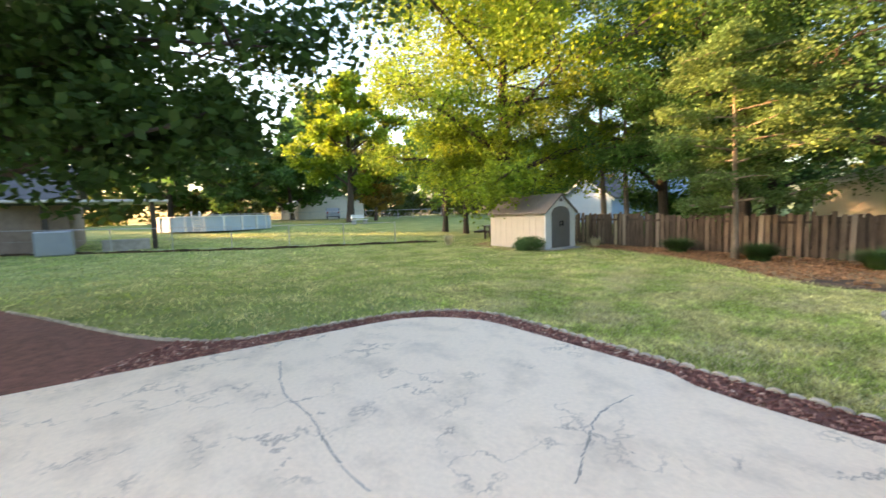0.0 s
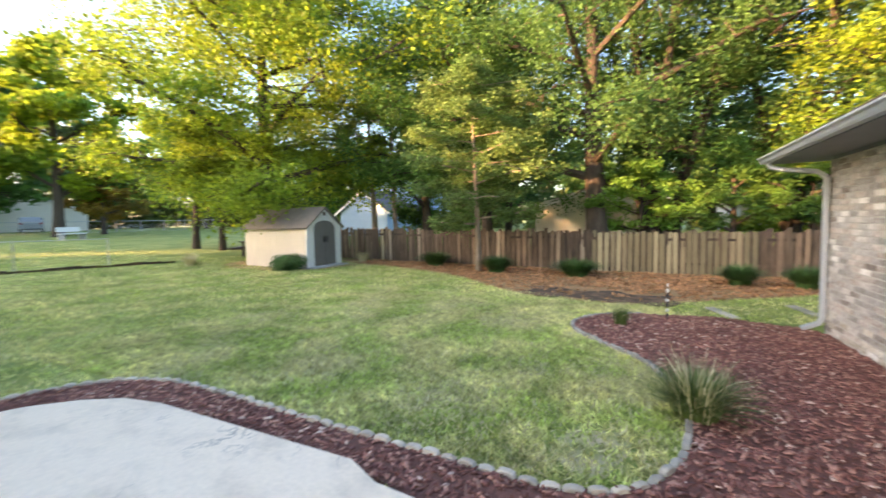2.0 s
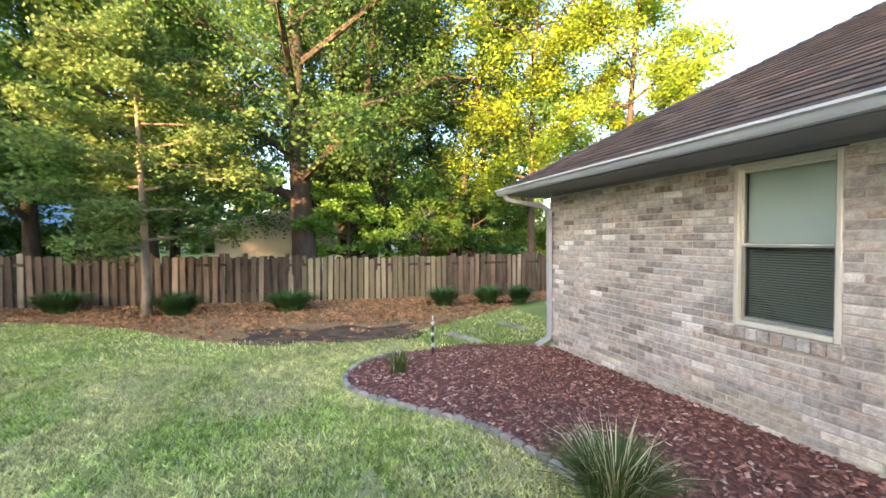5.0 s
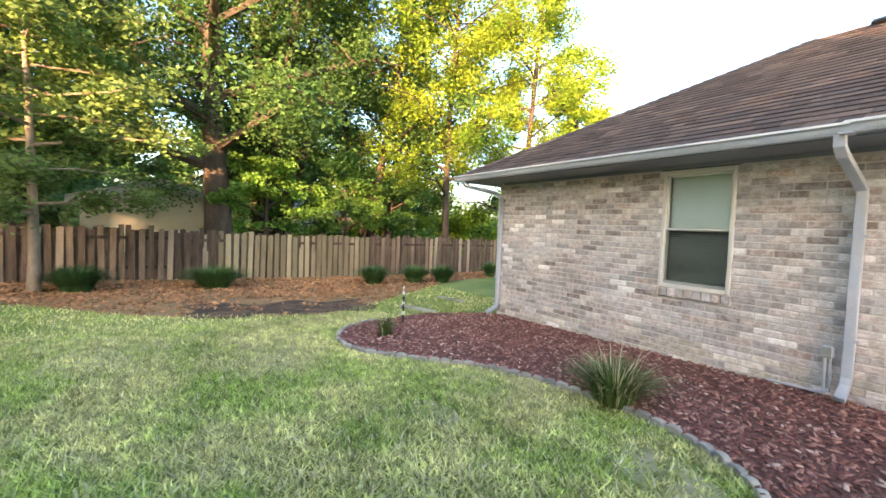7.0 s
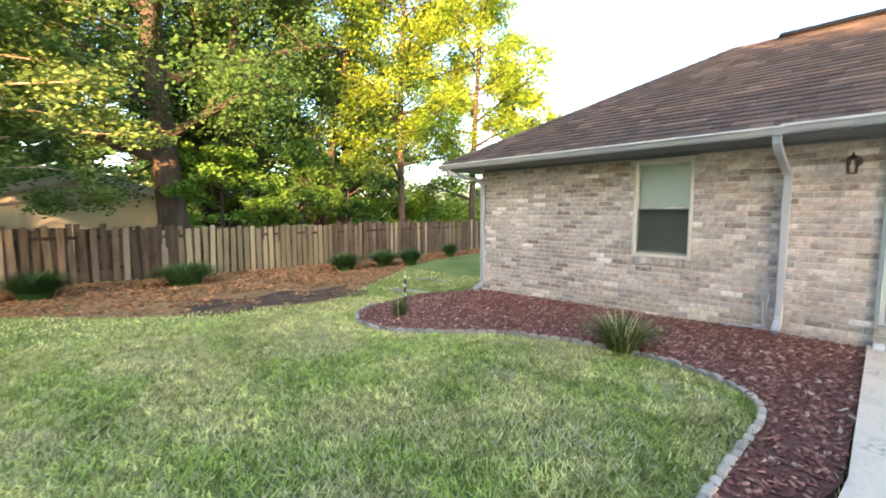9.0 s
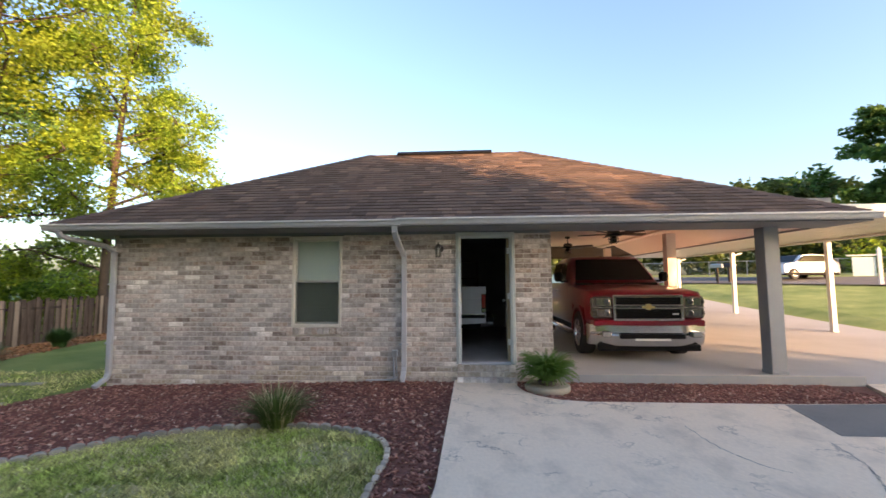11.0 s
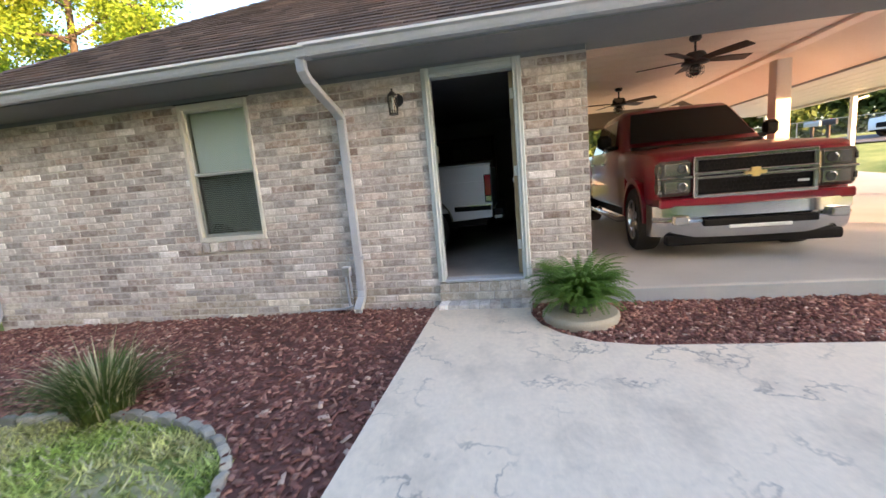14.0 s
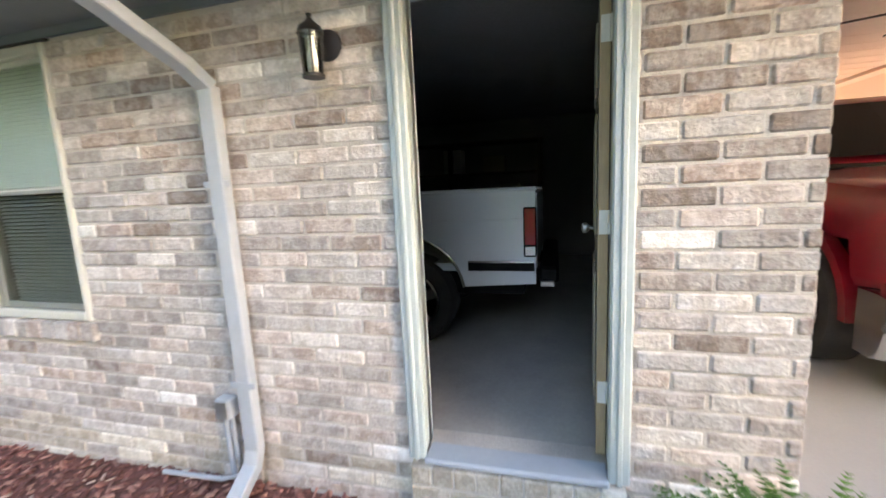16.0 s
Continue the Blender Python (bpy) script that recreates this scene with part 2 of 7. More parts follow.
M_BLIND = mat("window_blind", (0.90, 0.91, 0.83), 0.6, (0.85, 0.87, 0.79), 3.0, 0.3, fine=0.04)
M_SCREEN = glass("insect_screen", (0.74, 0.76, 0.76), 0.4, 0.85, 1.08)
M_GLASS = glass("window_glass", (0.95, 0.98, 0.96), 0.02, 0.97)
M_CHROME = mat("chrome", (0.66, 0.66, 0.67), 0.16, (0.58, 0.58, 0.59), 5.0, 0.2, metal=1.0, fine=0.03)
M_STEEL = mat("galvanised_steel", (0.5, 0.51, 0.52), 0.4, (0.42, 0.43, 0.44), 12.0, 0.4, metal=0.8)
M_RED = mat("red_car_paint", (0.17, 0.003, 0.013), 0.28, (0.15, 0.003, 0.012), 3.0, 0.2, coat=0.6, fine=0.02, spec=0.3)
M_WCAR = mat("white_car_paint", (0.58, 0.61, 0.64), 0.3, (0.62, 0.64, 0.66), 3.0, 0.2, coat=0.8, fine=0.02)
M_TYRE = mat("tyre_rubber", (0.018, 0.018, 0.018), 0.85, (0.03, 0.028, 0.026), 9.0, 0.4)
M_PLASTIC = mat("black_plastic", (0.005, 0.005, 0.006), 0.6, (0.007, 0.007, 0.007), 20.0, 0.4, spec=0.12)
M_HEAD = mat("clear_headlight", (0.13, 0.125, 0.115), 0.1, (0.11, 0.105, 0.1), 4.0, 0.3, coat=0.8, metal=0.5, fine=0.03)
M_CARGLASS = mat("tinted_car_glass", (0.004, 0.005, 0.006), 0.08, (0.004, 0.005, 0.006), 2.0, 0.2, spec=0.22, fine=0.0)
M_LENS = mat("headlight_lens", (0.42, 0.41, 0.38), 0.1, (0.36, 0.35, 0.33), 4.0, 0.3, metal=0.8, fine=0.03)
M_TAIL = mat("red_tail_lens", (0.34, 0.005, 0.012), 0.12, (0.26, 0.004, 0.01), 20.0, 0.4)
M_GOLD = mat("gold_badge", (0.72, 0.55, 0.22), 0.3, (0.65, 0.5, 0.2), 20.0, 0.3, metal=0.8)
FENCE = [(0.0, (0.12, 0.083, 0.055)), (0.25, (0.20, 0.15, 0.10)), (0.5, (0.07, 0.047, 0.031)), (0.74, (0.31, 0.25, 0.18)), (0.88, (0.15, 0.104, 0.068))]
M_PICKET = mat("weathered_cedar", (0.25, 0.185, 0.125), 0.9, (0.07, 0.048, 0.033), 2.6, 0.7, 0.5, 30.0, vary=0.35, palette=FENCE, stretch=(3, 3, 0.45), fine=0.35)
# Cedar for parts behind the front boards, gap shade put into its colour.
M_PICKET_SHADE = mat("gap_shade_cedar", (0.11, 0.078, 0.052), 0.9, (0.05, 0.034, 0.024), 2.6, 0.6, 0.5, 30.0, vary=0.4, stretch=(3, 3, 0.5), fine=0.3)
FENCE2 = [(0.0, (0.25, 0.205, 0.115)), (0.4, (0.38, 0.325, 0.20)), (0.7, (0.18, 0.14, 0.085))]
M_PICKET2 = mat("newer_pine_board", (0.36, 0.305, 0.185), 0.9, (0.16, 0.13, 0.08), 2.2, 0.6, 0.5, 30.0, vary=0.35, palette=FENCE2, stretch=(3, 3, 0.5), fine=0.3)
M_BARK = mat("tree_bark", (0.075, 0.058, 0.044), 0.95, (0.038, 0.03, 0.023), 4.0, 0.5, 1.0, 18.0, stretch=(2, 2, 0.5), fine=0.4)
M_BARKL = mat("pale_young_bark", (0.27, 0.22, 0.165), 0.9, (0.17, 0.135, 0.10), 5.0, 0.5, 0.6, 25.0, stretch=(2, 2, 0.6), fine=0.25)


def leafmat(name, a, b, tr=0.45, vary=0.35):
    return mat(name, a, 0.6, b, 0.5, 0.5, 0, 3.0, vary=vary, vary_from="island", spec=0.3, translucent=tr, broad=0.3, broad_scale=0.55)


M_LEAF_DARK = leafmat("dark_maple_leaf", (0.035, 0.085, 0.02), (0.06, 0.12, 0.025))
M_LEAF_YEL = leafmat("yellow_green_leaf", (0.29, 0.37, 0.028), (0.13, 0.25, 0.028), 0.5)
M_LEAF_MID = leafmat("mid_green_leaf", (0.065, 0.165, 0.038), (0.105, 0.21, 0.042))
M_LEAF_FEATH = leafmat("feathery_leaf", (0.11, 0.20, 0.06), (0.16, 0.24, 0.065))
M_LEAF_OAK = leafmat("oak_leaf", (0.055, 0.135, 0.037), (0.09, 0.175, 0.042))
M_LEAF_BRIGHT = leafmat("bright_green_leaf", (0.14, 0.30, 0.05), (0.17, 0.33, 0.06))
M_LEAF_RUST = leafmat("rusty_leaf", (0.28, 0.16, 0.03), (0.20, 0.17, 0.03))
M_LEAF_FAR = leafmat("far_wood_leaf", (0.07, 0.12, 0.035), (0.12, 0.15, 0.035))
M_SHRUB = leafmat("liriope_leaf", (0.05, 0.12, 0.036), (0.085, 0.17, 0.05), 0.2)
M_FERN = leafmat("fern_leaf", (0.055, 0.13, 0.03), (0.115, 0.22, 0.045), 0.3, 0.3)
M_CLUMP = leafmat("ornamental_grass", (0.075, 0.135, 0.032), (0.15, 0.2, 0.055), 0.25)


# ---- building helpers ----
class Mesh:
    """Gathers vertices and faces, then becomes one mesh."""

    def __init__(self):
        self.v, self.f = [], []

    def add(self, verts, faces):
        o = len(self.v)
        self.v += [tuple(p) for p in verts]
        self.f += [tuple(i + o for i in q) for q in faces]
        return self

    def box(self, x0, x1, y0, y1, z0, z1, b=0.0, m=None):
        c, h = ((x0 + x1) / 2, (y0 + y1) / 2, (z0 + z1) / 2), (abs(x1 - x0) / 2, abs(y1 - y0) / 2, abs(z1 - z0) / 2)
        vs, fs = [], []
        if b <= 0:
            for sx in (-1, 1):
                for sy in (-1, 1):
                    for sz in (-1, 1):
                        vs.append((sx * h[0], sy * h[1], sz * h[2]))
            fs = [(0, 1, 3, 2), (4, 6, 7, 5), (0, 4, 5, 1), (2, 3, 7, 6), (0, 2, 6, 4), (1, 5, 7, 3)]
        else:
            b = min(b, min(h) * 0.9)
            idx = {}
            for sx in (-1, 1):
                for sy in (-1, 1):
                    for sz in (-1, 1):
                        for ax in range(3):
                            p = [sx * (h[0] - b), sy * (h[1] - b), sz * (h[2] - b)]
                            p[ax] = (sx, sy, sz)[ax] * h[ax]
                            idx[sx, sy, sz, ax] = len(vs)
                            vs.append(tuple(p))
            def quad(keys):
                q = [idx[k] for k in keys]
                a, bb, cc = (Vector(vs[i]) for i in q[:3])
                nrm, mid = (bb - a).cross(cc - a), sum((Vector(vs[i]) for i in q), Vector()) / len(q)
                fs.append(tuple(q) if nrm.dot(mid) > 0 else tuple(reversed(q)))
            for ax in range(3):
                o1, o2 = [a for a in range(3) if a != ax]
                for s in (-1, 1):
                    ks = []
                    for a, bb in ((-1, -1), (1, -1), (1, 1), (-1, 1)):
                        k = [0, 0, 0]
                        k[ax], k[o1], k[o2] = s, a, bb
                        ks.append((*k, ax))
                    quad(ks)
                for a in (-1, 1):
                    for bb in (-1, 1):
                        ks = []
                        for s, which in ((-1, o1), (1, o1), (1, o2), (-1, o2)):
                            k = [0, 0, 0]
                            k[ax], k[o1], k[o2] = s, a, bb
                            ks.append((*k, which))
                        quad(ks)
            for sx in (-1, 1):
                for sy in (-1, 1):
                    for sz in (-1, 1):
                        quad([(sx, sy, sz, a) for a in range(3)])
        vs = [Vector(p) + Vector(c) for p in vs]
        if m is not None:
            vs = [m @ p for p in vs]
        return self.add(vs, fs)

    def tube(self, pts, radii, sides=8, cap=True):
        """A tapered tube along pts."""
        pts = [Vector(p) for p in pts]
        if not isinstance(radii, (list, tuple)):
            radii = [radii] * len(pts)
        vs, fs = [], []
        ref = Vector((0, 0, 1))
        for i, p in enumerate(pts):
            d = (pts[min(i + 1, len(pts) - 1)] - pts[max(i - 1, 0)]).normalized()
            r = ref if abs(d.dot(ref)) < 0.95 else Vector((1, 0, 0))
            u = d.cross(r).normalized()
            w = d.cross(u)
            for k in range(sides):
                a = 2 * math.pi * k / sides
                vs.append(p + (u * math.cos(a) + w * math.sin(a)) * radii[i])
        for i in range(len(pts) - 1):
            for k in range(sides):
                k2 = (k + 1) % sides
                fs.append((i * sides + k, (i + 1) * sides + k, (i + 1) * sides + k2, i * sides + k2))
        if cap:
            fs.append(tuple(range(sides)))
            fs.append(tuple(reversed(range((len(pts) - 1) * sides, len(pts) * sides))))
        return self.add(vs, fs)

    def lathe(self, profile, sides=24, m=None, cap=True):
        """A turned body: profile of (radius, height) about z."""
        vs, fs = [], []
        for r, z in profile:
            for k in range(sides):
                a = 2 * math.pi * k / sides
                vs.append(Vector((r * math.cos(a), r * math.sin(a), z)))
        for i in range(len(profile) - 1):
            for k in range(sides):
                k2 = (k + 1) % sides
                fs.append((i * sides + k, i * sides + k2, (i + 1) * sides + k2, (i + 1) * sides + k))
        if cap:
            fs.append(tuple(reversed(range(sides))))
            fs.append(tuple(range((len(profile) - 1) * sides, len(profile) * sides)))
        if m is not None:
            vs = [m @ p for p in vs]
        return self.add(vs, fs)

    def prism(self, poly, axis, a, b):
        """A polygon of the two other axes, pulled from a to b along axis."""
        n = len(poly)
        def p3(q, t):
            q = list(q)
            q.insert(axis, t)
            return q
        vs = [p3(q, a) for q in poly] + [p3(q, b) for q in poly]
        fs = [tuple(range(n)), tuple(reversed(range(n, 2 * n)))] + [(i, i + n, (i + 1) % n + n, (i + 1) % n) for i in range(n)]
        return self.add(vs, fs)

    def data(self, name, material, smooth=False, fix=True):
        me = bpy.data.meshes.new(name)
        me.from_pydata(self.v, [], self.f)
        if fix:
            bm = bmesh.new()
            bm.from_mesh(me)
            bmesh.ops.recalc_face_normals(bm, faces=bm.faces)
            bm.to_mesh(me)
            bm.free()
        if smooth:
            me.polygons.foreach_set("use_smooth", [True] * len(me.polygons))
            me.set_sharp_from_angle(angle=radians(38))
        me.materials.append(material)
        me.update()
        return me


def part(name, mesh, material, parent=None, label="", smooth=False, fix=True):
    ob = new(name, mesh.data(name, material, smooth, fix) if isinstance(mesh, Mesh) else mesh)
    if parent is not None:
        ob.parent = parent
    return tagged(ob, label)


def thing(name, label, category, at=(0, 0, 0), rz=0.0, group="", kind=""):
    """An Empty at a thing's base; its parts are built in the thing's own axes."""
    ob = new(name)
    ob.empty_display_size = 0.1
    ob.matrix_basis = pose(*at, 0, 0, rz)
    return tagged(ob, label, category, group, kind)


def single(name, mesh, material, label, category, group="", kind="", smooth=False, fix=True):
    return tagged(part(name, mesh, material, None, "", smooth, fix), label, category, group, kind)


def smooth01(a, b, x):
    t = min(1.0, max(0.0, (x - a) / (b - a)))
    return t * t * (3 - 2 * t)


def ground_z(x, y):
    """Height of the ground: the lawn falls to the fence, and climbs to the road and to the far neighbours."""
    s = min(1.0, max(0.0, (-x - 1) / 12))
    z = -0.08 * (1 - s) + s * (-0.38 + 0.02 * max(0.0, min(20.0, -y - 2)))
    z += 0.033 * min(42.0, max(0.0, -y - 18))
    d = max(0.0, (x - 7) * 0.6 + (y - 2) * 0.8) if x > 5 else 0.0
    far = min(14.0, max(0.0, d - 18.0))
    d = min(d, 18.0) * smooth01(5, 9, x)
    z += 0.025 * d + 0.0028 * d * d + 0.06 * far * smooth01(5, 9, x)
    return z


def leaves(name, centres, spread, count, size, material, parent, rng, flat=0.5, droop=0.0):
    """A crown: many small pointed leaves scattered about the twigs' ends."""
    c = np.asarray(centres)
    pick = rng.integers(0, len(c), count)
    off = rng.normal(0, 1, (count, 3))
    off /= np.maximum(1e-6, np.linalg.norm(off, axis=1))[:, None]
    off *= (rng.random(count) ** 0.5)[:, None]
    p = c[pick][:, :3] + off * (np.asarray(spread)[pick])[:, None] * np.array([1, 1, 0.75])
    a = rng.random(count) * 2 * np.pi
    d = np.stack([np.cos(a), np.sin(a), rng.normal(-droop, flat, count)], 1)
    d /= np.linalg.norm(d, axis=1)[:, None]
    r = rng.normal(0, 1, (count, 3))
    w = np.cross(d, r)
    w /= np.maximum(1e-6, np.linalg.norm(w, axis=1))[:, None]
    s = (size * (0.6 + 0.8 * rng.random(count)))[:, None]
    v = np.stack([p, p + d * s * 0.5 + w * s * 0.32, p + d * s, p + d * s * 0.5 - w * s * 0.32], 1).reshape(-1, 3)
    me = bpy.data.meshes.new(name)
    me.vertices.add(count * 4)
    me.vertices.foreach_set("co", v.astype(np.float32).ravel())
    me.loops.add(count * 4)
    me.loops.foreach_set("vertex_index", np.arange(count * 4, dtype=np.int32))
    me.polygons.add(count)
    me.polygons.foreach_set("loop_start", np.arange(0, count * 4, 4, dtype=np.int32))
    me.update(calc_edges=True)
    me.materials.append(material)
    ob = new(name, me)
    ob.parent = parent
    return ob


def blades(name, xyz, height, width, material, rng, lean=0.6, parent=None):
    """Grass: one narrow leaning triangle for each root."""
    n = len(xyz)
    a, b = rng.random(n) * 2 * np.pi, rng.random(n) * 2 * np.pi
    h = height * (0.5 + 0.9 * rng.random(n))
    side = np.stack([np.cos(a), np.sin(a), np.zeros(n)], 1) * (width * (0.6 + 0.8 * rng.random(n)))[:, None] * 0.5
    tip = np.stack([np.cos(b) * lean * h * rng.random(n), np.sin(b) * lean * h * rng.random(n), h], 1)
    v = np.stack([xyz - side, xyz + side, xyz + tip], 1).reshape(-1, 3)
    me = bpy.data.meshes.new(name)
    me.vertices.add(n * 3)
    me.vertices.foreach_set("co", v.astype(np.float32).ravel())
    me.loops.add(n * 3)
    me.loops.foreach_set("vertex_index", np.arange(n * 3, dtype=np.int32))
    me.polygons.add(n)
    me.polygons.foreach_set("loop_start", np.arange(0, n * 3, 3, dtype=np.int32))
    me.update(calc_edges=True)
    me.materials.append(material)
    ob = new(name, me)
    if parent is not None:
        ob.parent = parent
    return ob


def inside(px, py, poly):
    """Which of the points lie in the polygon."""
    r = np.zeros(len(px), bool)
    j = len(poly) - 1
    for i in range(len(poly)):
        (xi, yi), (xj, yj) = poly[i], poly[j]
        hit = ((yi > py) != (yj > py)) & (px < (xj - xi) * (py - yi) / (yj - yi + 1e-12) + xi)
        r ^= hit
        j = i
    return r


def curve_pts(pts, step=0.12, closed=False):
    """Points at even steps along a smooth line through pts."""
    pts = [Vector((*p, 0)) if len(p) == 2 else Vector(p) for p in pts]
    n = len(pts)
    dense = []
    for i in range(n if closed else n - 1):
        p0, p1, p2, p3 = (pts[k % n] if closed else pts[max(0, min(n - 1, k))] for k in (i - 1, i, i + 1, i + 2))
        for k in range(12):
            t = k / 12
            dense.append(0.5 * (2 * p1 + (p2 - p0) * t + (2 * p0 - 5 * p1 + 4 * p2 - p3) * t * t + (3 * p1 - p0 - 3 * p2 + p3) * t ** 3))
    dense.append(pts[0] if closed else pts[-1])
    out, acc = [dense[0]], 0.0
    for a, b in zip(dense, dense[1:]):
        d = (b - a).length
        while acc + d >= step and d > 1e-9:
            a = a.lerp(b, (step - acc) / d)
            out.append(a)
            d, acc = (b - a).length, 0.0
        acc += d
    return out


def sheet(poly, lift, name, material, label, category, thick=0.05, cell=0.25, follow=True):
    """A piece of ground: a polygon laid on the lawn's slope, with a skirt."""
    xs, ys = [p[0] for p in poly], [p[1] for p in poly]
    bm = bmesh.new()
    vs = [bm.verts.new((p[0], p[1], 0)) for p in poly]
    bm.faces.new(vs)
    for ax, (lo, hi) in enumerate(((min(xs), max(xs)), (min(ys), max(ys)))):
        t = math.floor(lo / cell) * cell + cell
        while t < hi:
            co, no = [0, 0, 0], [0, 0, 0]
            co[ax], no[ax] = t + 0.00137, 1
            bmesh.ops.bisect_plane(bm, geom=bm.verts[:] + bm.edges[:] + bm.faces[:], plane_co=co, plane_no=no)
            t += cell
    if bm.faces[:][0].normal.z < 0:
        bmesh.ops.reverse_faces(bm, faces=bm.faces[:])
    ret = bmesh.ops.extrude_face_region(bm, geom=bm.faces[:])
    top = [g for g in ret["geom"] if isinstance(g, bmesh.types.BMVert)]
    for v in bm.verts:
        v.co.z = (ground_z(v.co.x, v.co.y) if follow else 0.0) - thick
    for v in top:
        v.co.z += thick + lift
    bmesh.ops.recalc_face_normals(bm, faces=bm.faces)
    me = bpy.data.meshes.new(name)
    bm.to_mesh(me)
    bm.free()
    me.materials.append(material)
    return tagged(new(name, me), label, category, "", "structure")


# ---- ground ----
def axis_steps(lo, hi, fine_lo, fine_hi, fine, ratio):
    a = list(np.arange(fine_lo, fine_hi + 1e-6, fine))
    s, x = fine, fine_hi
    while x < hi:
        s *= ratio
        x += s
        a.append(min(x, hi))
    s, x = fine, fine_lo
    while x > lo:
        s *= ratio
        x -= s
        a.insert(0, max(x, lo))
    return a


def build_ground():
    xs, ys = axis_steps(-500, 500, -16, 14, 0.5, 1.25), axis_steps(-500, 500, -24, 14, 0.5, 1.25)
    m = Mesh()
    slab = lambda x, y: (-0.1 < x < 13 and -7.5 < y < 30) or (-5.9 < x < 13 and y > 0.2 and y < 9)
    for y in ys:
        for x in xs:
            z = ground_z(x, y)
            if slab(x, y):
                z -= 0.12
            m.v.append((x, y, z))
    w = len(xs)
    m.f = [(j * w + i, j * w + i + 1, (j + 1) * w + i + 1, (j + 1) * w + i) for j in range(len(ys) - 1) for i in range(w - 1)]
    return tagged(part("ground", m, M_LAWN, fix=False, smooth=True), "patchy green backyard lawn over sandy soil", "lawn", "", "structure")


build_ground()
CRACK1 = [(2.54, -6.95), (2.72, -6.16), (2.69, -5.52), (2.71, -5.16), (2.74, -4.76), (2.71, -4.35)]
CRACK2 = [(0.45, -4.14), (0.96, -4.12), (1.38, -3.92), (1.76, -3.72)]
CRACK3 = [(2.51, -2.04), (2.52, -2.57), (2.65, -2.98), (2.82, -3.15)]
CRACK4 = [(3.66, -2.46), (3.54, -2.95), (3.27, -3.42), (3.02, -3.73), (3.05, -3.81)]
SLAB = [(-0.06, -0.02), (0.9, -0.02), (0.9, -0.42), (0.97, -0.68), (1.12, -0.9), (1.36, -1.08), (1.7, -1.16), (4.15, -1.16), (5.7, -1.08), (6.15, -0.03),
        (11.2, -0.03), (11.2, -7.72), (1.05, -7.72), (0.62, -7.68), (0.28, -7.5), (0.0, -7.2), (-0.2, -6.85), (-0.27, -6.4), (-0.26, -4.2), (-0.12, -3.9), (-0.08, -3.5)]


def build_slab():
    """The patio slab with its walk to the door; two shallow cracks are cut into it."""
    ob = sheet(SLAB, 0.0, "pavement_patio", M_CONC, "worn pale grey concrete patio slab with dark stains", "patio", 0.12, 1.0, False)
    for pts in (CRACK1, CRACK2,
                CRACK3, CRACK4):
        m = Mesh()
        line = curve_pts(pts, 0.07)
        rnd = random.Random(len(pts))
        for a, b in zip(line, line[1:]):
            d = (b - a).normalized()
            n = Vector((-d.y, d.x, 0)) * (0.003 + 0.007 * rnd.random())
            j = Vector((rnd.uniform(-0.015, 0.015), rnd.uniform(-0.015, 0.015), 0))
            z = Vector((0, 0, 0.0025))
            m.add([a - n + z, b - n + j + z, b + n + j + z, a + n + z], [(0, 1, 2, 3)])
        part("crack", m, M_CRACK, ob, fix=False)
    return ob


M_CRACK = mat("dirty_crack", (0.28, 0.26, 0.23), 0.95, (0.40, 0.38, 0.34), 8.0, 0.5)
build_slab()
sheet([(4.15, -1.19), (5.62, -1.11), (6.3, -1.6), (6.6, -2.3), (3.92, -2.27)], 0.004, "pavement_patch", M_PATCH, "dark grey sealed patch on the patio concrete", "patch", 0.004, 1.0, False)

# carport floor and driveway
m = Mesh().box(1.53, 6.15, -0.05, 9.0, -0.1, 0.12, 0.012)
floor_carport = tagged(part("floor_carport", m, M_CONC2), "smooth concrete carport floor slab", "floor", "", "structure")
# Thin dark grey strip over the slab's front face.
part("slab_edge", Mesh().box(1.55, 6.13, -0.058, -0.052, -0.05, 0.105, 0.002), M_TRIM, floor_carport, "dark grey slab edge")


def build_drive():
    m = Mesh()
    xs, ys = np.arange(6.15, 11.26, 0.85), np.arange(-0.02, 34, 1.0)
    for y in ys:
        for x in xs:
            m.v.append((x, y, max(0.115 * smooth01(11, 6.4, x) if y > 0 else 0.0, ground_z(x, y) + 0.07)))
    w = len(xs)
    m.f = [(j * w + i, j * w + i + 1, (j + 1) * w + i + 1, (j + 1) * w + i) for j in range(len(ys) - 1) for i in range(w - 1)]
    tagged(part("pavement_driveway", m, M_CONC2, fix=False, smooth=True), "pale concrete driveway leading to the road", "driveway", "", "structure")
    r = Mesh()
    for i in range(24):
        a, b = -60 + i * 8, -52 + i * 8
        pts = []
        for t, off in ((a, 0), (b, 0), (b, 7), (a, 7)):
            x, y = 19.0 - 0.7 * t + off * 0.71, 15.6 + 0.71 * t + off * 0.7
            pts.append((x, y, ground_z(x, y) + 0.07))
        r.add(pts, [(0, 1, 2, 3)])
    tagged(part("road", r, M_ROAD), "grey asphalt road beyond the front lawn", "road", "", "structure")


build_drive()

